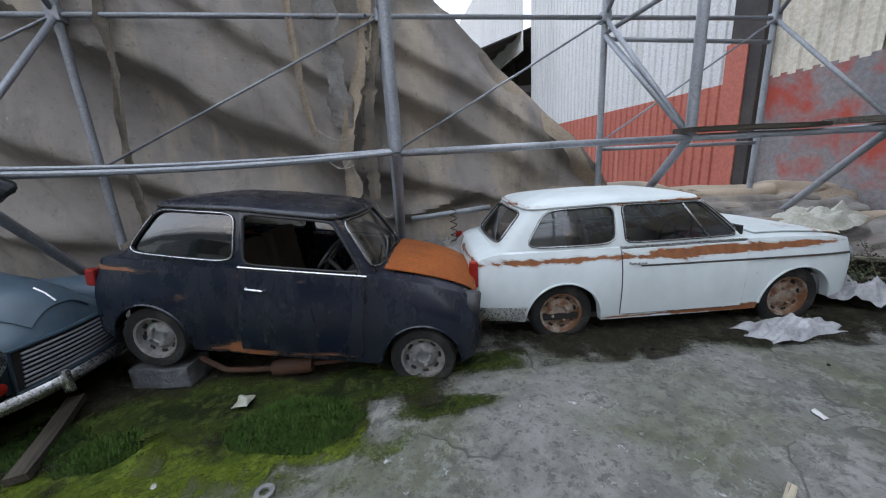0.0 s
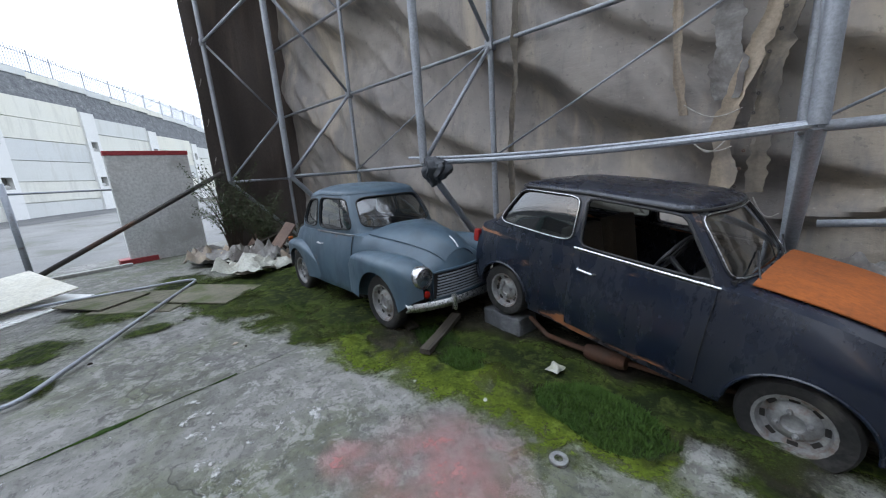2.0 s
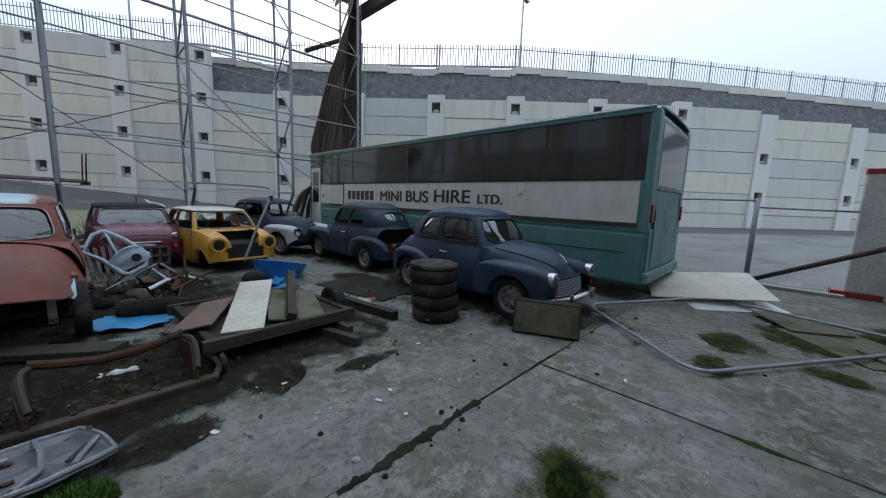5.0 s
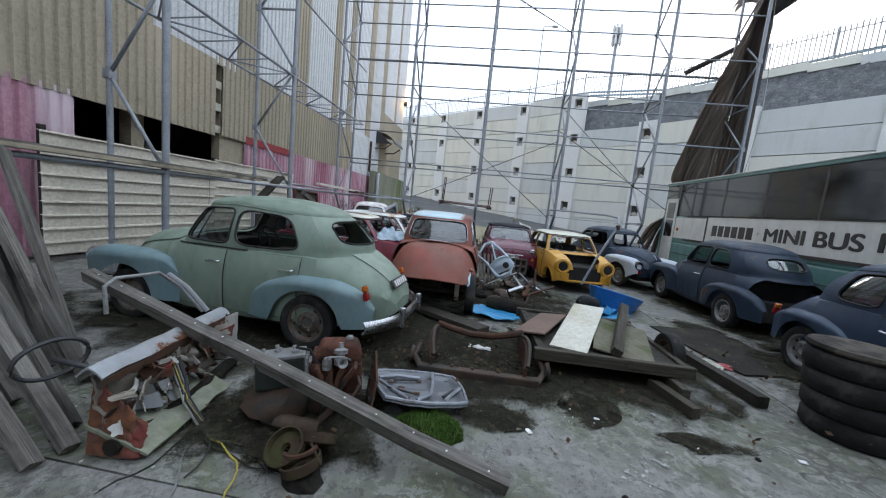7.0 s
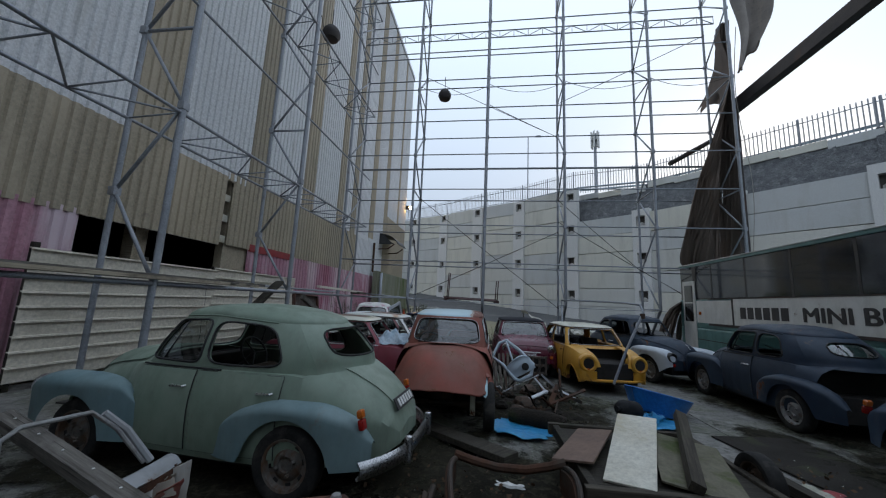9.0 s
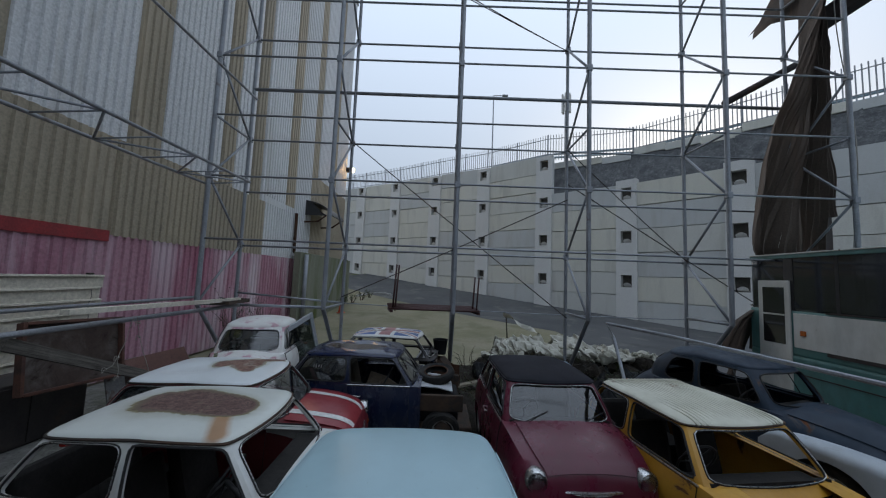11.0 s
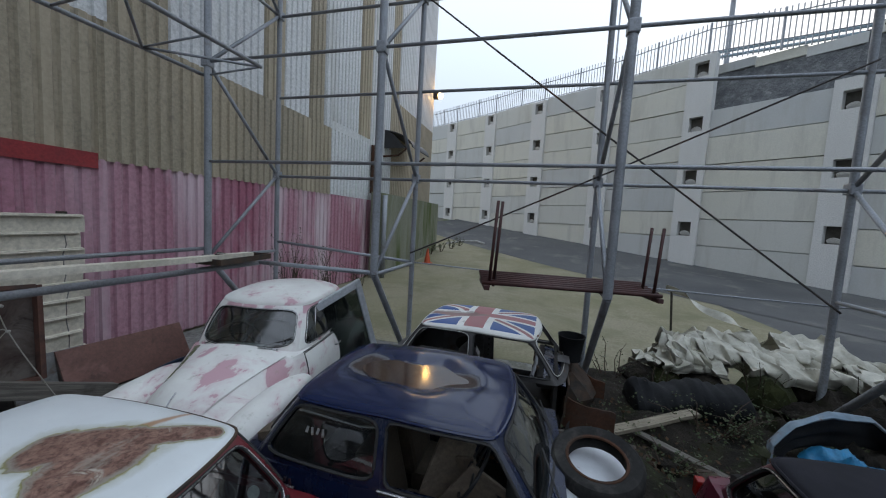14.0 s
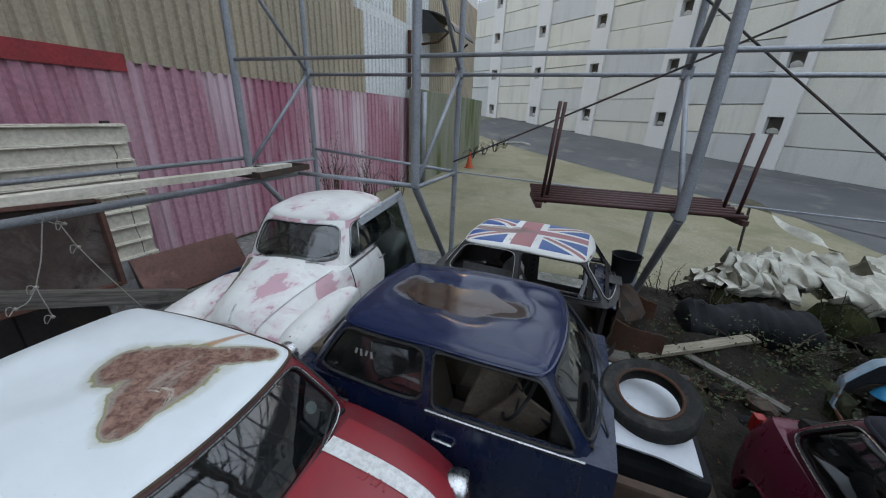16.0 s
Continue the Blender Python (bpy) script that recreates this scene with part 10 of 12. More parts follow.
for x, y, tn in ((0.10, -0.14, 8), (0.18, 0.10, -30), (-0.22, 0.10, 50)):
    part("slot", box(-0.11, 0.11, -0.012, 0.012, 0.010, 0.022, 0.004), seal, lid).matrix_basis = pose(x, y, 0.006, 0, 0, tn)
for x, y in ((0.16, 0.02), (-0.02, -0.16), (0.24, -0.10), (0.05, 0.12)):
    part("pressed_hole", lathe([(0, 0), (0.028, 0), (0.028, 0.003), (0, 0.003)], 14, pose(x, y, 0.012)), rusty, lid)

# -- engine --
eng = thing("engine", "rusty seized car engine with a silver carburettor and drilled bracket", "engine", pose(0.95, -2.52, 0.0, 0, 0, 22))
eng_rust = surface("dark_red_rust", (0.085, 0.034, 0.024), (0.13, 0.052, 0.034), 7, 40, 0.85, bump=0.7, dist=0.006, stain=(0.030, 0.020, 0.016), amount=0.46, stain_scale=8, stain2=(0.20, 0.085, 0.045), amount2=0.34, scale2=6)
alloy = surface("dull_alloy", (0.36, 0.36, 0.36), (0.22, 0.22, 0.215), 8, 40, 0.5, 0.4, 0.4, 0.003, stain=(0.10, 0.08, 0.06), amount=0.38, stain_scale=9)


def cast(x0, x1, y0, y1, z0, z1, seed, bev=0.03):
    """A rough casting: a rounded box with an uneven skin."""
    bm = box(x0, x1, y0, y1, z0, z1, bev)
    bmesh.ops.subdivide_edges(bm, edges=[e for e in bm.edges if e.calc_length() > 0.08], cuts=3, use_grid_fill=True)
    for v in bm.verts:
        v.co += Vector((wavy(v.co.x, v.co.y + seed, v.co.z, 11), wavy(v.co.x + seed, v.co.y, v.co.z, 12), wavy(v.co.x, v.co.y, v.co.z + seed, 13))) * 0.014
    return bm


part("sump", cast(-0.21, 0.19, -0.12, 0.12, 0.0, 0.17, 1), rusty_dark, eng, "", True)
part("block", cast(-0.19, 0.18, -0.10, 0.10, 0.15, 0.40, 2), eng_rust, eng, "", True)
part("head", cast(-0.18, 0.17, -0.085, 0.085, 0.39, 0.47, 3, 0.015), eng_rust, eng, "", True)
part("rocker_cover", sheet(lambda u, v: (-0.17 + 0.30 * u, 0.075 * math.cos(math.pi * v), 0.465 + 0.085 * math.sin(math.pi * v) ** 0.6 * min(1, 10 * u, 10 * (1 - u)) ** 0.5), 16, 12, 0.01), eng_rust, eng, "dark red rocker cover", True)
part("filler_cap", lathe([(0, 0), (0.028, 0), (0.030, 0.015), (0.022, 0.028), (0, 0.030)], 14, pose(-0.09, 0, 0.55)), alloy, eng)
for k in range(4):
    part("manifold", pipe([(-0.14 + 0.09 * k, 0.09, 0.40), (-0.13 + 0.085 * k, 0.16, 0.39), (-0.06 + 0.045 * k, 0.18, 0.30), (-0.02 + 0.01 * k, 0.17, 0.18)], 0.020, 8), rusty, eng)
part("downpipe", pipe([(0.0, 0.17, 0.20), (0.02, 0.20, 0.10), (0.10, 0.24, 0.04)], 0.026, 8), rusty, eng)
carb = part("carburettor", lathe([(0.020, 0), (0.042, 0.01), (0.042, 0.05), (0.028, 0.06), (0.028, 0.085), (0.05, 0.09), (0.05, 0.115), (0.018, 0.13), (0.018, 0.165), (0, 0.17)], 16, pose(-0.03, 0.15, 0.41, 14, 0, 0)), alloy, eng, "silver alloy carburettor")
part("float_chamber", lathe([(0, 0), (0.030, 0), (0.033, 0.06), (0.024, 0.08), (0, 0.085)], 14, pose(0.06, 0.17, 0.40)), alloy, carb)
part("intake_trumpet", lathe([(0.022, 0), (0.022, 0.06), (0.036, 0.085), (0.030, 0.085), (0.016, 0.06)], 14, pose(-0.02, 0.20, 0.47, -75, 0, 20)), alloy, carb)
part("linkage", pipe([(-0.10, 0.16, 0.46), (-0.05, 0.20, 0.50), (0.05, 0.20, 0.50), (0.09, 0.16, 0.44)], 0.007, 6), alloy, carb)
for k in range(3):
    part("hose", pipe([(-0.16 + 0.10 * k, 0.08, 0.30), (-0.18 + 0.12 * k, 0.19, 0.28 + 0.03 * k), (-0.10 + 0.08 * k, 0.23, 0.16), (-0.12 + 0.1 * k, 0.14, 0.05)], 0.013, 7), rubber if k % 2 else rusty_dark, eng)
    part("spark_plug", tube((-0.12 + 0.1 * k, -0.08, 0.43), (-0.12 + 0.1 * k, -0.14, 0.48), 0.011), white_paint, eng)
for k in range(9):
    part("bolt", lathe([(0, 0), (0.012, 0), (0.012, 0.014), (0, 0.016)], 6, pose(-0.16 + 0.04 * k, 0.102, 0.22 + 0.12 * (k % 2), -90, 0, 0)), rusty, eng)
# a drilled bracket plate that stands at the gearbox end
plate = part("bracket", sheet(lambda u, v: (-0.24 - 0.05 * v, -0.06 + 0.34 * u - 0.08 * v, 0.03 + (0.42 - 0.20 * abs(u - 0.35)) * v), 12, 14, 0.014), rusty, eng, "orange-rusted drilled bracket", True)
for v, u, r in ((0.30, 0.45, 0.034), (0.55, 0.40, 0.028), (0.78, 0.36, 0.024), (0.30, 0.75, 0.024)):
    part("drilled_hole", lathe([(0, -0.012), (r, -0.012), (r, 0.012), (0, 0.012)], 16, pose(-0.24 - 0.05 * v - 0.002, -0.06 + 0.34 * u - 0.08 * v, 0.03 + 0.40 * v, 0, 90, 0)), interior, plate)
part("dynamo", lathe([(0, 0), (0.055, 0), (0.06, 0.02), (0.06, 0.17), (0.05, 0.19), (0.015, 0.20), (0, 0.20)], 16, pose(-0.10, -0.15, 0.26, 0, 90, 0)), rusty_dark, eng)
part("pulley", lathe([(0, 0), (0.08, 0), (0.07, 0.014), (0.08, 0.028), (0, 0.03)], 18, pose(0.20, 0, 0.24, 0, 90, 0)), rusty_dark, eng)
part("pump_body", cast(0.16, 0.25, -0.06, 0.06, 0.28, 0.40, 5, 0.02), alloy, eng, "", True)
bottle_black = surface("green_black_plastic", (0.012, 0.018, 0.015), (0.022, 0.030, 0.025), 5, 30, 0.5, bump=0.2)
bat = thing("battery", "dark green-black car battery block with alloy fittings", "battery", pose(1.27, -2.34, 0.24, 6, 5, 25))
part("case", box(-0.16, 0.16, -0.10, 0.10, 0, 0.20, 0.012), bottle_black, bat)
part("lid", box(-0.165, 0.165, -0.105, 0.105, 0.20, 0.225, 0.008), wheel_grey, bat)
for k in range(5):
    part("end_rib", box(-0.185, -0.16, -0.09 + 0.04 * k, -0.07 + 0.04 * k, 0.01, 0.19, 0.005), alloy, bat)
for x, y in ((-0.10, 0.03), (0.02, -0.03), (0.10, 0.04)):
    part("terminal", lathe([(0, 0), (0.026, 0), (0.028, 0.02), (0.014, 0.026), (0.014, 0.05), (0, 0.052)], 12, pose(x, y, 0.225, 8, 12, 0)), alloy, bat)
part("lead", pipe([(-0.10, 0.03, 0.26), (-0.2, 0.06, 0.24), (-0.26, 0.10, 0.12), (-0.22, 0.16, -0.05)], 0.010, 6), rubber, bat)
single("engine_part", blob_mesh(None, 77, 0.24, 0.75), rusty_dark, "oily rusted gearbox lump on the ground", "engine part", smooth=True, m=pose(1.27, -2.34, 0.10, 0, 0, 15))
br = thing("brake_drum", "pile of mossy rusted brake drums and shoes", "brake drum", pose(0.82, -1.82, 0, 0, 0, 20))
drum_mat = surface("mossy_rust", (0.040, 0.027, 0.018), (0.066, 0.040, 0.025), 6, 35, 0.9, bump=0.7, stain=(0.040, 0.044, 0.014), amount=0.46, stain_scale=6, stain2=(0.14, 0.06, 0.03), amount2=0.30, scale2=7)
for k, (x, y, z, a, b) in enumerate(((0.0, -0.02, 0.05, 12, 16), (0.10, -0.12, 0.10, -28, 22), (-0.06, -0.14, 0.11, 38, -10))):
    part("drum", lathe([(0.02, 0), (0.05, 0.0), (0.055, 0.018), (0.085, 0.018), (0.10, 0), (0.112, 0.008), (0.115, 0.06), (0.106, 0.062), (0.100, 0.02), (0.03, 0.03), (0.02, 0.0)], 24, pose(x, y, z, a, b, 0)), drum_mat, br)
part("shoe", pipe([(0.105 * math.cos(a), 0.105 * math.sin(a) - 0.04, 0.15 + 0.03 * a) for a in np.linspace(0.3, 2.4, 11)], 0.013, 6), rusty, br)
part("lever", pipe([(-0.10, 0.02, 0.10), (-0.04, -0.02, 0.20), (-0.05, -0.03, 0.24)], 0.008, 6), rusty_dark, br)
part("clod", blob_mesh(None, 31, 0.12, 0.45), soil, br)
single("engine_part", pipe([(1.3, -2.2, 0.06), (1.05, -2.1, 0.12), (0.9, -2.15, 0.08)], 0.05, 8), rusty_dark, "rusty drive shaft on the ground", "engine part")

# -- front end cut from a car, with its wires --
yellow_wire = surface("yellow_wire", (0.45, 0.36, 0.05), (0.38, 0.30, 0.05), 9, 40, 0.6)
nose = thing("car_front_end", "rust-eaten front bulkhead cut from a white and red car", "car part", pose(2.12, -2.18, 0, 0, 0, 8))
rail_white = car_paint("scuffed_white_rail", (0.28, 0.295, 0.31), 0.30, (0.22, 0.22, 0.22), 0.45, 0.5, ((0.50, 0.06, 0.12),))
part("top_rail", sheet(lambda u, v: (-0.13 + 0.13 * v + 0.01 * wavy(u * 6, v, 0, 1), -0.62 + 1.16 * u, 0.50 + 0.05 * math.sin(math.pi * v) + 0.015 * wavy(u * 5, v * 3, 4, 1)), 22, 6, 0.012), rail_white, nose, "scuffed white-painted rail with bolt holes", True)
part("rail_lip", sheet(lambda u, v: (-0.14 + 0.012 * wavy(u * 14, v, 1, 1), -0.63 + 1.18 * u, 0.50 - 0.05 * v * (1 + wavy(u * 12, 0, 3, 1))), 34, 3, 0.008), rusty, nose, "rusted ragged edge", True)
for k in range(6):
    part("bolt_hole", lathe([(0, 0), (0.014, 0), (0.014, 0.003), (0, 0.003)], 10, pose(-0.075 + 0.02 * (k % 2), -0.5 + 0.19 * k, 0.549, 0, 0, 0)), interior, nose)
flaky = car_paint("flaking_cream_red", (0.30, 0.27, 0.22), 0.33, (0.17, 0.14, 0.115), 0.65, 0.7, ((0.15, 0.2, 0.06),))
part("bulkhead", sheet(lambda u, v: (-0.02 - 0.05 * (1 - v) + 0.11 * wavy(u * 6, v * 4, 3, 1) + 0.05 * wavy(u * 15, v * 9, 6, 1), -0.56 + 1.04 * u, 0.06 + 0.45 * v), 46, 26, 0.012), flaky, nose, "flaking cream and rust bulkhead", True)
part("floor_board", sheet(lambda u, v: (-0.34 + 0.36 * v, -0.30 + 0.80 * u, 0.03 + 0.15 * v + 0.02 * wavy(u * 6, v * 4, 9, 1)), 16, 8, 0.02), green_wall, nose, "mossy bent floor panel", True)
red_wing = car_paint("flaking_red", (0.20, 0.022, 0.016), 0.50, (0.09, 0.026, 0.020), 0.8, 0.8)
part("inner_wing", sheet(lambda u, v: (-0.30 + 0.30 * u + 0.012 * wavy(u * 9, v * 9, 1, 1), 0.50 - 0.06 * v + 0.012 * wavy(u * 8, v * 8, 2, 1), 0.02 + (0.16 + 0.28 * u + 0.03 * wavy(u * 12, 0, 5, 1)) * v), 30, 20, 0.010), red_wing, nose, "flaking red inner wing", True)
part("inner_wing", sheet(lambda u, v: (-0.14 + 0.34 * u, -0.58 + 0.04 * wavy(u * 6, v * 6, 2, 1), 0.10 + 0.42 * v * (1 - 0.4 * u)), 12, 10, 0.012), rusty, nose, "rusted inner wing", True)
part("cross_member", pipe([(-0.18, -0.6, 0.08), (-0.2, 0, 0.06), (-0.15, 0.52, 0.08)], 0.05, 8), soil, nose)
for k in range(20):
    y, z = rnd(-0.48, 0.40), rnd(0.18, 0.47)
    mt = (rail_white, rusty, flaky, rusty_dark, wheel_grey)[k % 5]
    if k % 2:
        part("bracket", sheet(lambda u, v, y=y, z=z, k=k: (-0.16 + 0.06 * math.sin(3 * u + k) + 0.03 * v, y + 0.11 * (u - 0.5), z + 0.10 * (v - 0.5) * (1 - 0.4 * u)), 5, 4, 0.008), mt, nose, "", True)
    else:
        part("hose", pipe([(-0.12, y, z), (-0.20, y + rnd(-0.06, 0.06), z - 0.03), (-0.16, y + rnd(-0.14, 0.14), z - 0.10)], rnd(0.008, 0.02), 7), mt, nose)
part("window_frame", pipe([(0.02, -0.50, 0.55), (0.14, -0.40, 0.78), (0.22, -0.30, 0.90), (0.26, 0.02, 0.92), (0.26, 0.10, 0.88), (0.24, 0.11, 0.70)], 0.013, 8), wheel_grey, nose)
part("window_frame", pipe([(0.0, -0.53, 0.55), (0.12, -0.45, 0.76), (0.20, -0.36, 0.88)], 0.022, 8), rail_white, nose)
part("steering_wheel", pipe([Vector((0.28 + 0.05 * math.cos(a), 0.40 + 0.16 * math.cos(a), 0.52 + 0.11 * math.sin(a))) for a in np.linspace(0, 2 * math.pi, 25)[:-1]], 0.013, 6, True), black_paint, nose)
part("steering_column", tube((0.28, 0.40, 0.52), (0.0, 0.30, 0.40), 0.016), black_paint, nose)
white_flake = car_paint("flaking_white", (0.46, 0.45, 0.42), 0.27, (0.34, 0.31, 0.27), 0.6, 0.6)
for k in range(26):
    rng = random.Random(900 + k)
    y, z, w, hgt, a = rng.uniform(-0.52, 0.46), rng.uniform(0.16, 0.46), rng.uniform(0.05, 0.15), rng.uniform(0.04, 0.13), rng.uniform(-0.6, 0.6)
    part("torn_plate", sheet(lambda u, v: (-0.13 - 0.05 * rng.random() * 0 - 0.04 * math.sin(2.5 * u + k) - 0.05 * (k % 3) * 0.4 + 0.05 * a * v, y + w * (u - 0.5) + 0.02 * wavy(v * 3, k, 0, 1), z + hgt * (v - 0.5) * (1 - 0.5 * u) + 0.02 * wavy(u * 4, k, 2, 1)), 6, 5, 0.006), (white_flake, rusty, flaky, white_flake, red_wing)[k % 5], nose, "", True)
part("side_plate", sheet(lambda u, v: (-0.22 + 0.22 * u, -0.60 + 0.05 * math.sin(3 * u) + 0.015 * wavy(u * 6, v * 5, 1, 1), 0.12 + 0.42 * v * (1 - 0.25 * u)), 14, 12, 0.010), white_flake, nose, "perforated flaking white end plate", True)
for u, v in ((0.3, 0.3), (0.6, 0.3), (0.3, 0.6), (0.6, 0.6), (0.45, 0.8)):
    part("plate_hole", lathe([(0, -0.008), (0.020, -0.008), (0.020, 0.012), (0, 0.012)], 12, pose(-0.22 + 0.22 * u, -0.575 + 0.05 * math.sin(3 * u), 0.12 + 0.42 * v * (1 - 0.25 * u), 90, 0, 0)), interior, nose)
for k in range(9):
    rng = random.Random(950 + k)
    p = Vector((-0.17, 0.02 + 0.03 * k * 0.4, 0.40))
    pts = [p, p + Vector((-0.07, 0.02, -0.14)), Vector((-0.30, 0.10 + 0.02 * (k % 4), 0.16)), Vector((-0.42 - 0.02 * rng.random(), 0.14 + 0.02 * (k % 4), 0.03))]
    a = rng.uniform(1.9, 2.9)
    for j in range(14):
        a += rng.uniform(-0.45, 0.45)
        q = pts[-1] + Vector((0.075 * math.cos(a), 0.075 * math.sin(a), 0))
        q.z = 0.015 + 0.008 * (k % 3)
        pts.append(q)
    part("wire", pipe(pts[:10 + k % 7], 0.0055, 5), (black_paint, black_paint, rubber, wheel_grey)[k % 4] if k != 5 else yellow_wire, nose)
crumpled("litter", "crumpled pale paper by the car shell", "litter", 2.20, -1.22, 0.0, 0.20, 0.16, 0.10, tarp_pale, 61, 0, 10)

# -- long beam and leaning timbers --
board("beam", "long weathered squared timber propped over the scrap", "beam", (3.05, -2.48, 0.80), (-0.35, -1.98, -0.0 + 0.06), 0.085, 0.085, timber, 12)
beam_a, beam_b = Vector((3.05, -2.48, 0.80)), Vector((-0.35, -1.98, 0.06))
for k in range(14):
    rng = random.Random(40 + k)
    single("screw", lathe([(0, 0), (0.007, 0), (0.006, 0.003), (0, 0.004)], 8), white_paint, "bright screw head in the long timber", "screw", "beam screws", m=Matrix.Translation(beam_a.lerp(beam_b, (k + 0.5) / 14) + Vector((-0.010 + rng.uniform(-0.02, 0.02), 0.012, 0.044))))
random.seed(5)
for fx, fy, hy, hz in ((3.60, -1.52, -1.28, 1.84), (3.30, -1.62, -1.60, 1.90), (2.72, -1.48, -1.89, 1.89), (2.33, -1.48, -2.20, 1.64), (3.10, -1.75, -2.05, 1.79), (2.30, -1.63, -2.50, 1.44), (2.50, -1.80, -2.61, 1.58), (2.98, -2.24, -2.90, 1.36), (3.20, -2.30, -2.80, 1.76), (3.40, -2.48, -3.06, 1.75), (3.10, -1.90, -2.21, 1.94)):
    board("timber", "weathered grey timber leaning in a stack", "timber", (fx - 0.14, fy - 0.06, 0.03), (4.42 + rnd(-0.05, 0.05), hy + 0.22, hz), rnd(0.075, 0.10), rnd(0.045, 0.065), timber, rnd(10, 50), "leaning timbers")
for k in range(14):
    t = k / 13
    foot = Vector((2.80 + 0.50 * t + rnd(0, 0.25), -1.60 - 0.80 * t + rnd(-0.06, 0.06), 0.03))
    head = Vector((4.56 + rnd(-0.05, 0.05), -1.46 - 1.35 * t + rnd(-0.10, 0.10), 1.72 + rnd(-0.14, 0.26)))
    board("timber", "weathered grey timber leaning in a stack", "timber", foot, head, rnd(0.07, 0.095), rnd(0.04, 0.06), timber_dark if k % 3 == 1 else timber, rnd(-30, 60), "leaning timbers")
for k in range(6):
    board("timber", "weathered timber laid along the scaffold tubes", "timber", (4.85 + 0.07 * k, -1.1, 1.82 + 0.03 * (k % 2)), (4.88 + 0.07 * k, -6.4 - 0.3 * k, 1.80 + 0.03 * (k % 2)), 0.09, 0.05, timber if k % 2 else timber_pale, 0, "stored timbers")
board("timber", "dark plank end sticking up at the fence", "timber", (5.2, -7.4, 1.2), (5.1, -8.3, 1.95), 0.22, 0.06, timber_dark)
board("timber", "cream-painted timber laid along the scaffold tubes", "timber", (4.78, -9.6, 1.92), (4.80, -12.9, 1.87), 0.11, 0.06, clad_cream, 0, "stored timbers")
tin = thing("scrap_tray", "rusty shallow tray of scrap on the scaffold tubes", "tray", pose(4.84, -12.72, 1.80, 0, 0, 6))
part("base", box(-0.15, 0.15, -0.42, 0.42, 0, 0.015), rusty_dark, tin)
for x0, x1, y0, y1 in ((-0.17, -0.15, -0.44, 0.44), (0.15, 0.17, -0.44, 0.44), (-0.15, 0.15, -0.44, -0.42), (-0.15, 0.15, 0.42, 0.44)):
    part("side", box(x0, x1, y0, y1, 0, 0.07, 0.003), rusty_dark, tin)
for k in range(7):
    part("scrap_bar", tube((rnd(-0.12, 0.12), rnd(-0.38, 0.0), 0.05), (rnd(-0.12, 0.12), rnd(0.0, 0.42), rnd(0.05, 0.14)), rnd(0.008, 0.02), 6), (rusty, rusty_dark, wheel_grey)[k % 3], tin)
fender = thing("scrap_wing", "dark blue car wing standing beside the white car", "car panel")
part("skin", sheet(lambda u, v: (5.12 - 0.16 * math.sin(math.pi * v * 0.5) - 0.10 * math.sin(math.pi * u), -11.45 - 1.05 * u, 0.24 + 0.30 * math.sin(math.pi * (0.15 + 0.7 * u)) * v + 0.24 * v), 24, 8, 0.012), dark_blue, fender, "", True)
part("edge", pipe([(5.12 - 0.16 - 0.10 * math.sin(math.pi * u), -11.45 - 1.05 * u, 0.48 + 0.30 * math.sin(math.pi * (0.15 + 0.7 * u))) for u in np.linspace(0, 1, 20)], 0.012, 6), dark_blue, fender)

crumpled("plastic_sheet", "pale blue plastic sheet draped over the red car", "plastic sheet", 1.72, -6.95, 0.82, 0.7, 0.9, 0.28, surface("pale_blue_sheet", (0.30, 0.42, 0.52), (0.42, 0.50, 0.56), 4, 25, 0.4, bump=0.3), 141, 10, 20, "blue sheets")

# -- beside the clad wall --
tray_face = surface("mottled_brown_steel", (0.050, 0.030, 0.022), (0.085, 0.060, 0.050), 2.2, 30, 0.6, bump=0.3, dist=0.004, stain=(0.13, 0.115, 0.10), amount=0.44, stain_scale=1.6, stain2=(0.030, 0.016, 0.012), amount2=0.42, scale2=3)
tray_rim = surface("rusty_steel_rim", (0.125, 0.052, 0.034), (0.085, 0.040, 0.030), 5, 35, 0.75, bump=0.4, dist=0.004, stain=(0.045, 0.025, 0.02), amount=0.42, stain_scale=5)
red_board = surface("red_brown_board", (0.165, 0.078, 0.060), (0.125, 0.058, 0.046), 2.5, 30, 0.7, bump=0.25, dist=0.003, stain=(0.20, 0.10, 0.08), amount=0.38, stain_scale=3, stain2=(0.06, 0.032, 0.026), amount2=0.34, scale2=5)
tray = thing("steel_tray", "mottled brown steel tray with a rusty rim leaning at the fence", "steel tray", pose(5.58, -10.60, 0.84, 3, 9, -3))
part("face", box(0.03, 0.045, -0.60, 0.60, 0, 0.82, 0.004), tray_face, tray)
for y0, y1, z0, z1 in ((-0.64, -0.60, -0.03, 0.85), (0.60, 0.64, -0.03, 0.85), (-0.60, 0.60, -0.04, 0.0), (-0.60, 0.60, 0.82, 0.86)):
    part("rim", box(-0.05, 0.05, y0, y1, z0, z1, 0.006), tray_rim, tray)
cab = thing("steel_cabinet", "dark rusty steel cabinet under the tray", "cabinet", pose(6.5, -10.6, 0, 0, 0, -4))
part("body", box(-0.35, 0.35, -0.72, 0.72, 0, 0.85, 0.02), steel_dark, cab)
part("door", box(-0.368, -0.352, -0.68, -0.01, 0.04, 0.81, 0.005), steel_dark, cab)
part("door", box(-0.368, -0.352, 0.01, 0.68, 0.04, 0.81, 0.005), steel_dark, cab)
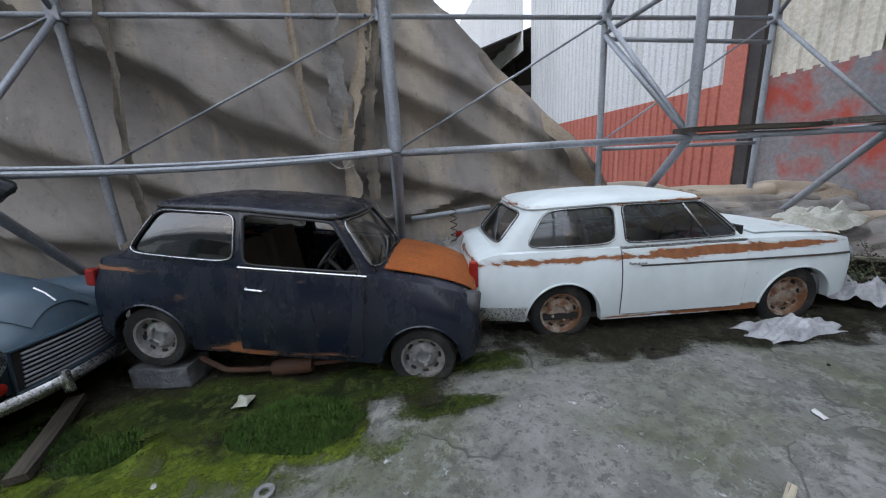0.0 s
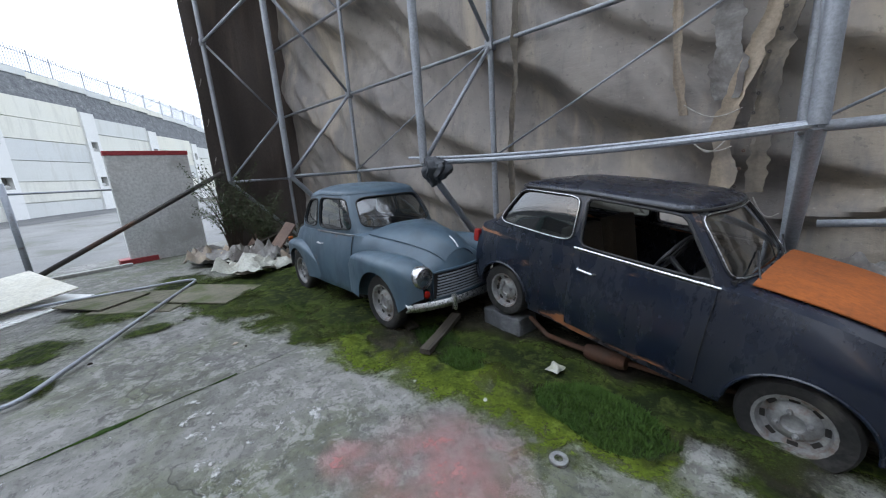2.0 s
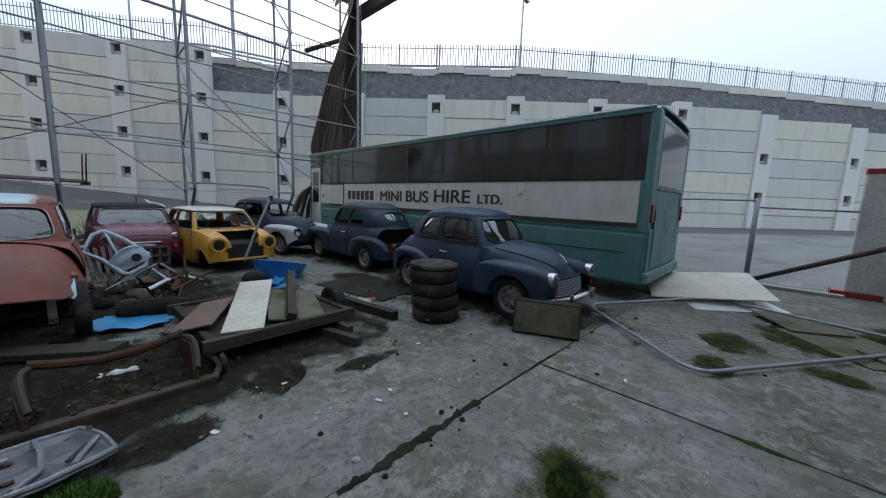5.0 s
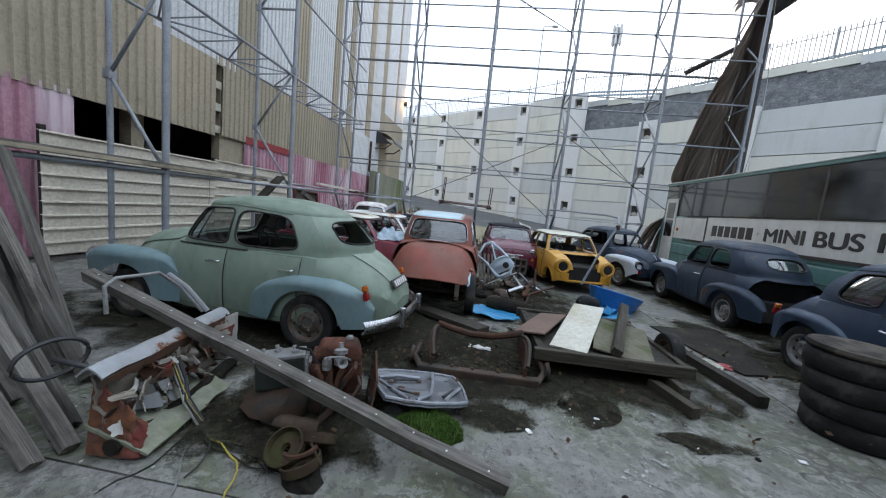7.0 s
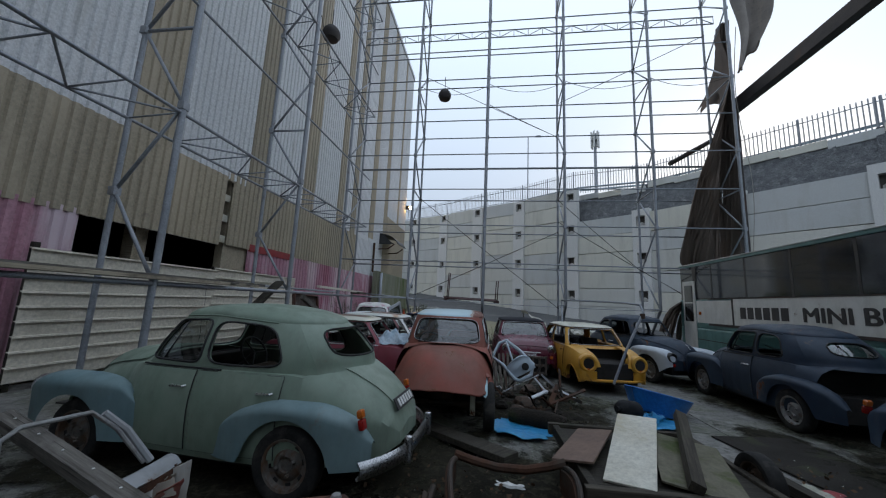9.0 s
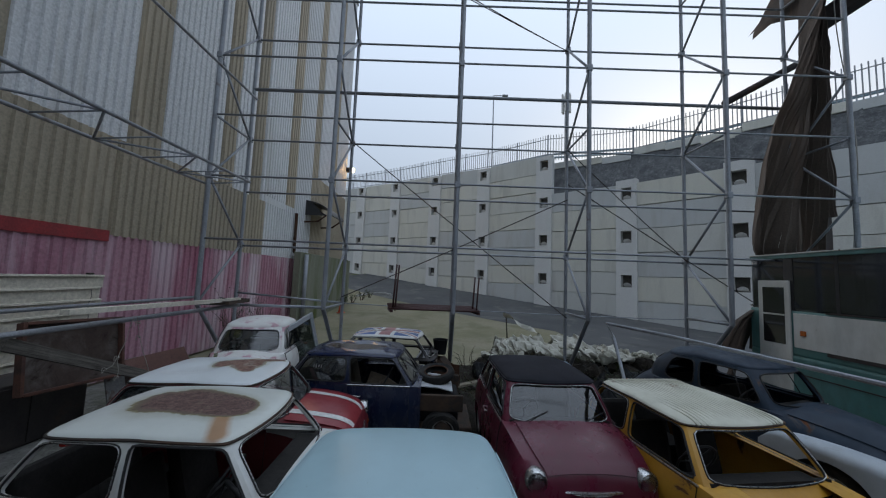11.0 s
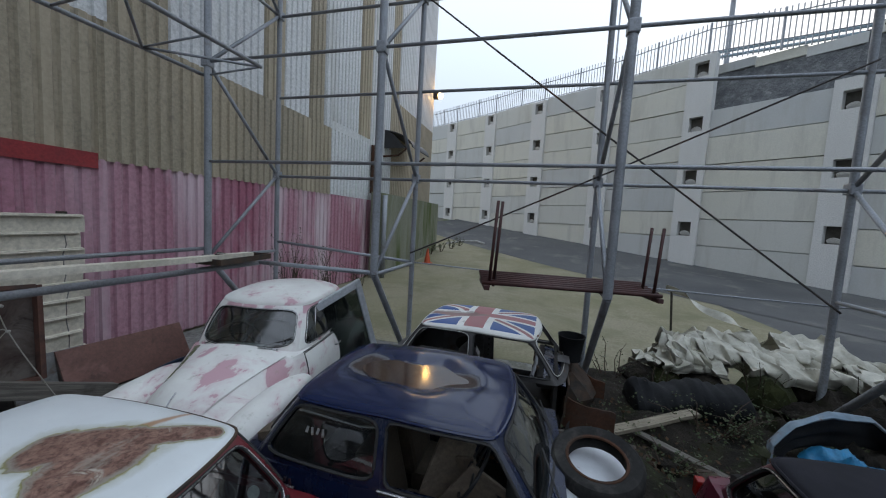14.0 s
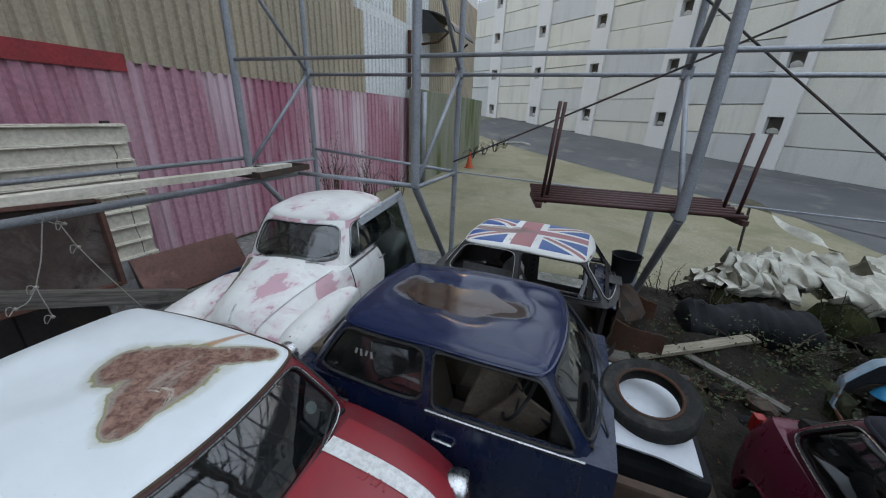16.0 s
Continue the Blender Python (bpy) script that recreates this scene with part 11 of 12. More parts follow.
single("steel_plate", box(-0.012, 0.012, -0.26, 0.26, 0, 0.62, 0.004), wheel_grey, "blue-grey steel plate leaning under the tray", "steel plate", m=pose(5.52, -11.32, 0.36, 0, 14, -4))
chest = thing("wooden_chest", "red-brown boarded box tipped back beside the white car", "box", pose(5.36, -11.92, 0.52, 0, 30, -5))
part("front_panel", box(-0.02, 0.0, -0.58, 0.58, 0, 0.50, 0.006), red_board, chest)
part("side_panel", box(0.0, 0.16, 0.555, 0.58, 0, 0.50, 0.006), tray_face, chest)
part("side_panel", box(0.0, 0.16, -0.58, -0.555, 0, 0.50, 0.006), tray_face, chest)
part("top_panel", box(0.0, 0.16, -0.55, 0.55, 0.475, 0.50, 0.006), red_board, chest)
part("base_panel", box(0.0, 0.16, -0.55, 0.55, 0.0, 0.025, 0.006), tray_face, chest)
board("beam", "long dark timber leaning along the fence", "beam", (5.05, -9.3, 1.62), (5.0, -11.45, 0.66), 0.10, 0.13, timber)
for a, b in (((4.90, -10.62, 1.74), (4.90, -10.45, 1.24)), ((4.90, -10.45, 1.24), (4.89, -10.47, 0.98)), ((4.90, -10.45, 1.24), (4.92, -10.32, 1.12)), ((4.90, -10.68, 1.74), (4.90, -10.75, 1.46)), ((4.90, -10.75, 1.46), (4.88, -11.05, 0.72)), ((4.94, -10.60, 1.76), (4.90, -10.72, 1.66))):
    cord = thing("rope", "thin pale knotted rope tied to the scaffold tube", "rope", group="ropes")
    part("cord", pipe([Vector(a).lerp(Vector(b), t) + Vector((0.006 * math.sin(9 * t), 0, -0.03 * math.sin(math.pi * t))) for t in np.linspace(0, 1, 10)], 0.0042, 5), rope_mat, cord)
    part("knot", blob_mesh(None, int(100 * abs(a[2])), 0.014, 1.0), rope_mat, cord, "", True).matrix_basis = pose(*b)
    part("loose_end", pipe([Vector(b) + Vector((0.01, 0.05 * math.sin(3 * t), 0.03 * math.sin(7 * t) - 0.02 * t)) for t in np.linspace(0, 1, 8)], 0.0035, 5), rope_mat, cord)
dp = thing("glazed_door", "old blue-grey glazed door panel leaning by the white car", "door panel", pose(3.42, -13.45, 0.05, 0, 20, 70))
for x0, x1, z0, z1 in ((-0.45, -0.36, 0, 1.5), (0.36, 0.45, 0, 1.5), (-0.36, 0.36, 0, 0.12), (-0.36, 0.36, 1.40, 1.5)):
    part("frame", box(x0, x1, -0.025, 0.025, z0, z1, 0.006), clad_grey, dp)
part("pane", box(-0.36, 0.36, -0.005, 0.005, 0.12, 1.40), glass, dp)
for k in range(5):
    crumpled("yellow_netting", "bright yellow netting on the scrap", "netting", 6.6 + rnd(-0.3, 0.3), -15.8 + rnd(-0.4, 0.4), 0.55, 0.4, 0.4, 0.2, surface("yellow_net" + "abcde"[k], (0.55, 0.48, 0.05), (0.42, 0.38, 0.05), 5, 30, 0.7), 70 + k, 0, 12, "netting")
for k, (x, y, z) in enumerate(((5.9, -15.4, 0.28), (6.4, -15.1, 0.28), (6.5, -15.9, 0.28), (5.6, -15.0, 0.3))):
    loose_tyre(x, y, z * 0.4, 0.30, 0.2, rnd(-10, 10), rnd(-10, 10), 0, "worn black tyre by the clad wall")

# -- tube rack at the open end --
rack = thing("tube_rack", "brown-red steel rack of tubes hung on the scaffold", "tube rack", pose(0.80, -13.45, 1.78, 0, 1.0, -166))
for k in range(7):
    part("tube", tube((-1.0, -0.22 + 0.075 * k, 0.0 + 0.01 * k), (1.0, -0.22 + 0.075 * k, 0.0 + 0.01 * k), 0.022), maroon_rack, rack)
for x in (-0.95, 0.95):
    part("end_bar", box(x - 0.03, x + 0.03, -0.3, 0.32, -0.07, -0.02, 0.005), maroon_rack, rack)
for x, y in ((-0.92, -0.2), (-0.86, -0.12), (0.93, -0.18), (0.90, 0.0)):
    part("upright", tube((x, y, -0.05), (x + 0.03, y, 0.92 if x < 0 else 0.75), 0.018), maroon_rack, rack)

# -- debris at the open end --


def dug_soil(x0, x1, y0, y1, h, seed):
    def f(u, v):
        x, y = x0 + (x1 - x0) * u, y0 + (y1 - y0) * v
        e = min(1.0, 7 * u, 7 * (1 - u), 7 * v, 7 * (1 - v))
        return (x + 0.25 * wavy(x, y, seed, 0.9), y + 0.25 * wavy(x, y, seed + 4, 0.9), -0.012 + e * (0.03 + h * max(0.0, 0.4 + wavy(x, y, seed, 1.3)) + 0.05 * wavy(x, y, seed, 5) + 0.02 * wavy(x, y, seed, 16)))
    return single("soil_heap", sheet(f, 90, 60), soil, "dark dug-over soil with roots and rubbish", "soil", "soil heaps", "stuff", True)


dug_soil(-5.2, 1.0, -15.6, -12.0, 0.22, 2.0)
dug_soil(-2.0, 1.2, -12.4, -10.9, 0.03, 5.0)
dug_soil(-7.5, -1.2, -15.4, -11.2, 0.30, 11.0)
dug_soil(-1.6, 0.5, -8.2, -6.0, 0.10, 8.0)
mossy_heap = surface("mossy_soil", (0.020, 0.024, 0.010), (0.045, 0.050, 0.018), 5, 30, 0.9, bump=0.7, dist=0.02)
cream_cloth = surface("cream_cloth", (0.52, 0.505, 0.43), (0.42, 0.405, 0.335), 1.6, 9, 0.5, bump=0.05, dist=0.004, stain=(0.36, 0.33, 0.23), amount=0.30, stain_scale=2.2, stain2=(0.15, 0.14, 0.09), amount2=0.26, scale2=3.5)


def draped_sheet(x, w, yb, yf, zr, zf, drop, seed, label="cream tarpaulin slumped in sharp folds along the scaffold foot"):
    """A stiff sheet thrown over the heap: creased facets, and a front edge that overhangs."""
    rng = random.Random(seed)
    nx, ny = 10, 9
    kink = [[(rng.uniform(-0.07, 0.07), rng.uniform(-0.05, 0.05), rng.uniform(-0.085, 0.085)) for _ in range(ny + 1)] for _ in range(nx + 1)]
    tongue = [rng.uniform(-0.16, 0.20) for _ in range(nx + 1)]

    def f(u, v):
        a, b = min(nx - 1, int(u * nx)), min(ny - 1, int(v * ny))
        p, q = u * nx - a, v * ny - b
        p, q = (p + p * p * (3 - 2 * p)) / 2, (q + q * q * (3 - 2 * q)) / 2
        if p + q < 1:
            o = [kink[a][b][k] * (1 - p - q) + kink[a + 1][b][k] * p + kink[a][b + 1][k] * q for k in range(3)]
        else:
            o = [kink[a + 1][b + 1][k] * (p + q - 1) + kink[a][b + 1][k] * (1 - p) + kink[a + 1][b][k] * (1 - q) for k in range(3)]
        reach = tongue[a] * (1 - p) + tongue[a + 1] * p
        if v < 0.45:
            t = v / 0.45
            y, z = yb + (yf - yb) * 0.45 * t, 0.25 + (zr - 0.25) * t
        elif v < 0.85:
            t = (v - 0.45) / 0.40
            y, z = yb + (yf - yb) * (0.45 + 0.55 * t) + reach * t * 0.5, zr + (zf - zr) * t
        else:
            t = (v - 0.85) / 0.15
            y, z = yf + reach * 0.5 - 0.10 * t * t, zf - (drop + 0.4 * max(0.0, reach)) * t
        return (x + w * (u - 0.5) + o[0], y + o[1], max(0.08, z + o[2] * (0.5 if v > 0.85 else 1.0) + 0.03 * abs(wavy(u * w * 2.2, v * 3 + seed, 1, 2.0)) + 0.010 * wavy(u * w * 9, v * 9, seed, 1.0)))
    tp = thing("fallen_tarpaulin", label, "tarpaulin", group="cream tarpaulins")
    part("canvas", sheet(f, nx * 5, ny * 5), cream_cloth, tp, "", True)
    part("hem", pipe([f(u, 1.0) for u in np.linspace(0, 1, 46)], 0.012, 5), cream_cloth, tp, "", True)


for k, (x, w, yb, yf, zr, zf, drop) in enumerate(((-1.15, 1.0, -15.9, -14.75, 0.72, 0.52, 0.16), (-1.75, 1.2, -16.1, -14.95, 1.02, 0.62, 0.10), (-2.35, 1.5, -15.9, -14.70, 0.86, 0.60, 0.18), (-2.9, 1.2, -16.2, -15.1, 1.05, 0.72, 0.12), (-3.6, 1.5, -16.0, -14.85, 0.84, 0.56, 0.16), (-4.6, 1.4, -15.9, -14.9, 0.70, 0.50, 0.14), (-5.6, 1.3, -15.8, -14.9, 0.55, 0.42, 0.10), (-0.75, 0.7, -15.6, -14.9, 0.55, 0.45, 0.08))):
    draped_sheet(x, w * 0.72, yb, yf, zr - 0.06, zf + 0.08, drop * 0.8, 500 + k)
for k in range(9):
    draped_sheet(rnd(-5.2, -1.0), rnd(0.35, 0.7), -15.6, rnd(-15.2, -14.85), rnd(0.55, 0.95), rnd(0.50, 0.75), 0.10, 540 + k, "torn piece of cream tarpaulin folded on the heap")
for k in range(16):
    single("rubble", blob_mesh(None, k + 640, rnd(0.20, 0.38), 0.8), (soil, mossy_heap, soil)[k % 3], "dark mossy lump of soil under the tarpaulin", "rubble", "heap lumps", m=pose(-0.6 - 0.34 * k + rnd(-0.1, 0.1), rnd(-15.3, -14.75), rnd(0.15, 0.42)))
strip = thing("tarpaulin_strip", "long twisted strip of cream tarpaulin trailing from the heap", "tarpaulin")
part("canvas", sheet(lambda u, v: (-1.30 - 0.85 * u + 0.03 * math.sin(14 * u + 2 * v), -16.6 + 1.0 * u + (0.10 + 0.12 * u * u) * (v - 0.5), 1.42 - 0.42 * u + 0.03 * math.sin(9 * u) + 0.14 * (v - 0.5) * math.cos(5 * u)), 40, 8), cream_cloth, strip, "", True)
part("prop", tube((-1.45, -16.5, 0.0), (-1.36, -16.55, 1.40), 0.02), timber_dark, strip, "thin dark stake holding the strip")
for k in range(16):
    crumpled("plastic_sheet", "torn black plastic sheet in the debris", "plastic sheet", rnd(-6.0, -1.6), rnd(-14.6, -12.0), rnd(0.05, 0.25), rnd(0.7, 1.4), rnd(0.5, 1.0), rnd(0.2, 0.45), (plastic_black, soil)[k % 2], 160 + k, rnd(0, 180), 18, "black sheets")
barrel_bm = lathe([(0, 0), (0.20, 0), (0.25, 0.03)] + [(0.26 + 0.012 * math.sin(j * 1.9), 0.06 + 0.042 * j) for j in range(32)] + [(0.25, 1.40), (0.18, 1.42), (0, 1.42)], 28, pose(-0.2, -14.25, 0.17, 0, -86, 8))
for v in barrel_bm.verts:
    v.co += Vector((0.02 * wavy(v.co.x, v.co.y, v.co.z, 4), 0.09 * wavy(v.co.x + 3, v.co.y, v.co.z, 3), 0.10 * wavy(v.co.x, v.co.y + 7, v.co.z, 3)))
single("barrel", barrel_bm, plastic_black, "dented black plastic barrel half buried in the debris", "barrel", smooth=True)
single("bucket", lathe([(0.13, 0), (0.17, 0.32), (0.18, 0.33), (0.165, 0.33), (0.125, 0.02), (0, 0.02)], 18, pose(0.62, -13.95, 0.72, 0, 0, 0)), plastic_black, "black plastic bucket on the scrap", "bucket")
single("scrap_block", blob_mesh(None, 78, 0.34, 1.0), rusty_dark, "dark rusty scrap block under the bucket", "scrap", m=pose(0.62, -13.95, 0.32, 0, 0, 20))
board("plank", "pale plank lying across the debris", "plank", (0.43, -13.13, 0.20), (-0.90, -14.0, 0.26), 0.13, 0.04, timber_pale)
board("plank", "pale plank lying across the debris", "plank", (-0.05, -13.5, 0.18), (-0.85, -12.95, 0.12), 0.09, 0.03, timber)
board("plank", "grey plank under the stripped shell", "plank", (2.2, -12.75, 0.25), (0.5, -13.0, 0.22), 0.18, 0.05, timber)
for k in range(80):
    x, y = rnd(-6.2, 0.6), rnd(-14.8, -12.0)
    if -1.55 < x < 0.2 and y > -12.3:
        continue
    single("rubble", blob_mesh(None, k + 200, rnd(0.03, 0.13), 0.65), (soil, soil, rusty_dark, plastic_black)[k % 4], "dark lump of debris and soil", "rubble", "debris lumps", m=pose(x, y, rnd(0.03, 0.12)))
panel = thing("scrap_wing", "pale blue car body side with a wheel arch in the debris", "car panel", pose(0, 0, 0))
pale_blue = car_paint("pale_blue_panel", (0.15, 0.22, 0.29), 0.34, (0.20, 0.25, 0.28), 0.5, 0.5)
mossy_liner = surface("mossy_liner", (0.10, 0.105, 0.075), (0.055, 0.062, 0.030), 6, 30, 0.85, bump=0.5, stain=(0.30, 0.31, 0.29), amount=0.36, stain_scale=7, stain2=(0.030, 0.028, 0.022), amount2=0.42, scale2=5)
arch_line = [Vector(p) for p in ((-1.28, -12.78, 0.10), (-1.05, -12.96, 0.42), (-1.10, -13.04, 0.70), (-1.34, -13.14, 0.93), (-1.80, -13.32, 1.04), (-2.40, -13.60, 0.94), (-2.90, -13.85, 0.60), (-3.20, -14.0, 0.15))]
arch_line = [Vector((-1.15, -12.85, 0)) + 0.78 * (p - Vector((-1.15, -12.85, 0))) for p in arch_line]


def on_arch(u):
    i = min(6, int(u * 7))
    return arch_line[i].lerp(arch_line[i + 1], u * 7 - i)


part("arch", sheet(lambda u, v: on_arch(u) + Vector((0, 0.075 * (v - 0.5), 0.02 * math.sin(3.14 * v) + 0.02 * wavy(u * 9, v * 2, 0, 1))), 42, 5, 0.015), pale_blue, panel, "", True)
part("inner_skin", sheet(lambda u, v: on_arch(0.12 + 0.88 * u) * (1 - 0.45 * v) + Vector((on_arch(0.12 + 0.88 * u).x - 0.2, on_arch(0.12 + 0.88 * u).y - 0.35, 0.0)) * 0.45 * v + Vector((0, 0.05 * wavy(u * 6, v * 4, 1, 1), 0)), 30, 10, 0.012), plastic_black, panel, "dark inside of the body side", True)
part("skirt", sheet(lambda u, v: (-1.40 + 0.34 * u + 0.05 * wavy(u * 6, v * 6, 0, 1), -12.74 - 0.24 * u + 0.03 * wavy(u * 9, v * 7, 3, 1), 0.02 + (0.16 + 0.34 * u + 0.10 * wavy(u * 7, 1, 0, 1)) * v), 18, 14, 0.012), mossy_liner, panel, "torn mossy wheel arch liner", True)
crumpled("plastic_sheet", "torn light blue plastic under the car panel", "plastic sheet", -1.75, -13.05, 0.30, 0.5, 0.45, 0.28, sheet_blue, 90, 20, 16)
loose_tyre(0.66, -11.58, 0.90, 0.29, 0.13, -9, 8, 20, "bald tyre lying on the stripped car front", rim=True)
hood = thing("scrap_bonnet", "silver bonnet panel laid over the stripped car front", "car panel", pose(0.68, -11.62, 0.79, 0, 4, 183))
part("skin", sheet(lambda u, v: ((u - 0.5) * 0.54, (v - 0.5) * 0.78, 0.04 * math.sin(math.pi * v) - 0.09 * max(0, u - 0.6)), 12, 12, 0.015), silver, hood, "", True)
bay = thing("engine_bay", "rusty engine bay parts with a blackened block for the shaded hollow", "engine part", pose(0.60, -11.60, 0, 0, 0, 181))
# block coloured black to stand in for the shaded hollow under the bonnet
part("engine", box(-0.35, 0.30, -0.32, 0.32, 0.22, 0.66, 0.06), plastic_black, bay)
part("subframe", box(-0.5, 0.5, -0.5, 0.5, 0.16, 0.26, 0.03), rusty_dark, bay)
for sg in (-1, 1):
    part("inner_wing", box(-0.45, 0.35, sg * 0.55 - 0.03, sg * 0.55 + 0.03, 0.50, 0.74, 0.02), rusty_dark, bay)
    part("hub", lathe([(0, 0), (0.12, 0), (0.12, 0.05), (0, 0.08)], 14, pose(0.06, sg * 0.6, 0.26, -90 * sg, 0, 0)), rusty_dark, bay)
wheel(bay, 0.06, -0.60, 0.25, 0.25, 0.15, wheel_grey)
wheel(bay, 0.06, 0.60, 0.25, 0.25, 0.15, wheel_grey)

litter_white = surface("pale_litter", (0.46, 0.46, 0.43), (0.34, 0.33, 0.30), 9, 30, 0.7, vary=True)
litter_brown = surface("dead_leaf", (0.090, 0.052, 0.026), (0.055, 0.036, 0.022), 9, 30, 0.8, vary=True)


def scatter(name, label, spots, size, material, seed, height):
    """Loose leaves or flakes strewn over the ground."""
    rng = random.Random(seed)
    bm = bmesh.new()
    for x, y, rx, ry, n in spots:
        for _ in range(n):
            px, py = x + rng.gauss(0, 0.5) * rx, y + rng.gauss(0, 0.5) * ry
            leaves_on(bm, Vector((px, py, rng.uniform(0.01, height))), size * rng.uniform(0.4, 1.0), rng)
    single(name, bm, material, label, "litter", kind="stuff")


DUMP = ((-2.0, -13.6, 2.2, 1.0, 1300), (0.1, -13.0, 0.8, 0.9, 380), (-3.9, -13.8, 1.6, 1.0, 700), (-1.2, -14.3, 1.8, 0.5, 700))
SCRAP_PLACES = ((0.2, -3.6, 1.1, 0.5, 160), (-0.6, -6.9, 0.9, 0.8, 160), (-1.6, -2.9, 1.6, 0.9, 50), (1.6, -2.2, 1.4, 0.7, 60), (-3.2, -4.6, 0.9, 0.7, 60))
scatter("dead_leaves", "brown dead leaves strewn over the soil", DUMP + SCRAP_PLACES, 0.06, litter_brown, 61, 0.16)
scatter("weed_leaves", "small green leaves over the debris", DUMP, 0.050, leaf_mat, 62, 0.40)
scatter("litter_flakes", "pale flakes of paint and paper on the ground", SCRAP_PLACES + ((-2.0, -13.2, 2.0, 0.9, 50),), 0.028, litter_white, 63, 0.03)

# -- centre of the yard --
tub = thing("blue_tub", "bright blue plastic tub lying open on the concrete", "plastic tub", pose(-2.62, -6.95, 0.02, 0, -14, 35))
part("shell", sheet(lambda u, v: ((0.55 - 0.16 * v) * math.cos(2 * math.pi * u) * (abs(math.cos(2 * math.pi * u)) ** 0.6 + abs(math.sin(2 * math.pi * u)) ** 0.6) ** -0.3 * 1.15, (0.38 - 0.10 * v) * math.sin(2 * math.pi * u) * 1.15, 0.30 * (1 - v)), 36, 5, 0.015), plastic_blue, tub, "", True)
part("base", box(-0.38, 0.38, -0.28, 0.28, 0.0, 0.015, 0.005), plastic_blue, tub)
part("rim", pipe([(0.56 * math.cos(a) * (abs(math.cos(a)) ** 0.6 + abs(math.sin(a)) ** 0.6) ** -0.3 * 1.15, 0.385 * math.sin(a) * 1.15, 0.30) for a in np.linspace(0, 2 * math.pi, 37)[:-1]], 0.015, 6, True), plastic_blue, tub)
def torn_flat(x, y, w, l, turn, seed, material, label):
    """A torn thin sheet that lies almost flat."""
    m = pose(x, y, 0.012, 0, 0, turn)

    def f(u, v):
        a = 2 * math.pi * u
        r = v * (1 + 0.30 * wavy(math.cos(a) * 1.6 + seed, math.sin(a) * 1.6, 0, 1.0) + 0.16 * wavy(math.cos(a) * 5, math.sin(a) * 5 + seed, 0, 1.0))
        px, py = w * r * math.cos(a), l * r * math.sin(a)
        return m @ Vector((px, py, 0.022 + 0.05 * wavy(px * 2.5, py * 2.5, seed, 1.4) * v + 0.02 * abs(wavy(px, py, seed + 2, 7)) + 0.02 * v))
    return single("plastic_sheet", sheet(f, 60, 12, 0.004), material, label, "plastic sheet", "blue sheets", smooth=True)


torn_flat(-0.38, -5.52, 0.44, 0.36, -12, 3.0, sheet_blue, "torn bright blue plastic sheet flat on the ground")
torn_flat(-2.36, -6.30, 0.42, 0.24, 30, 8.0, sheet_blue, "torn bright blue plastic sheet beside the tub")
crumpled("plastic_sheet", "crumpled light blue plastic sheet on the ground", "plastic sheet", -2.25, -6.35, 0.03, 0.55, 0.35, 0.18, sheet_blue, 92, 40, 18, "blue sheets")
single("gas_bottle", lathe([(0, 0), (0.11, 0.01), (0.13, 0.06), (0.13, 0.36), (0.09, 0.44), (0.03, 0.47), (0.03, 0.52), (0, 0.52)], 18, pose(-2.15, -6.45, 0.16, 0, 80, 40)), plastic_black, "small dark gas bottle on its side", "gas bottle")
door_silver = car_paint("pale_silver_blue", (0.42, 0.50, 0.56), 0.22, (0.36, 0.44, 0.50), 0.35, 0.15)
ldf = thing("door_frame", "pale blue-white car door frame leaning on scrap", "car door", pose(0, -6.75, 0))
part("frame", pipe([(0.02, -0.05, 0.76), (-0.10, -0.12, 0.98), (-0.22, -0.14, 1.03), (-0.42, -0.06, 0.90), (-0.66, 0.0, 0.68), (-0.62, 0.06, 0.52), (-0.44, 0.08, 0.42), (-0.36, 0.08, 0.44), (-0.16, 0.0, 0.64)], 0.032, 8, True), door_silver, ldf)
part("skin", sheet(lambda u, v: (-0.30 - 0.40 * u + 0.10 * v, 0.04 + 0.05 * math.sin(math.pi * u) + 0.02 * wavy(u * 4, v * 3, 1, 1), 0.42 + 0.22 * u + 0.26 * v * (1 - 0.4 * (2 * u - 1) ** 2)), 12, 10, 0.03), door_silver, ldf, "", True)
part("quarter_bar", pipe([(-0.22, -0.12, 1.02), (-0.40, 0.04, 0.50)], 0.016, 7), door_silver, ldf)
part("pull", lathe([(0, 0), (0.05, 0), (0.06, 0.02), (0, 0.03)], 14, pose(-0.52, 0.12, 0.66, -90, 0, 0)), seal, ldf)
pallet_tan = surface("dusty_tan_steel", (0.155, 0.135, 0.115), (0.105, 0.088, 0.075), 5, 30, 0.8, bump=0.3, stain=(0.06, 0.04, 0.03), amount=0.40, stain_scale=6)
grid = thing("metal_grid", "dusty tan perforated panel standing before the maroon car", "steel panel", pose(-0.74, -8.74, 0, 0, 6, 90))
for z in (0.20, 0.37, 0.54):
    part("cross_bar", box(-0.010, 0.010, -0.44, 0.44, z - 0.022, z + 0.022, 0.003), pallet_tan, grid)
for k in range(7):
    part("bar", box(-0.008, 0.014, -0.44 + 0.14 * k, -0.395 + 0.14 * k, 0.16, 0.57, 0.003), pallet_tan, grid)
# near-black sheet stands in for the shade behind the bars
part("backing", box(-0.06, -0.05, -0.42, 0.42, 0.18, 0.55), interior, grid)
for k in range(5):
    board("slat", "dusty tan slat leaning against the scrap", "slat", (-0.10 - 0.085 * k, -7.35 - 0.10 * k, 0.02), (-0.02 - 0.09 * k, -7.75 - 0.08 * k, 0.68), 0.05, 0.02, pallet_tan, 10, "leaning slats")
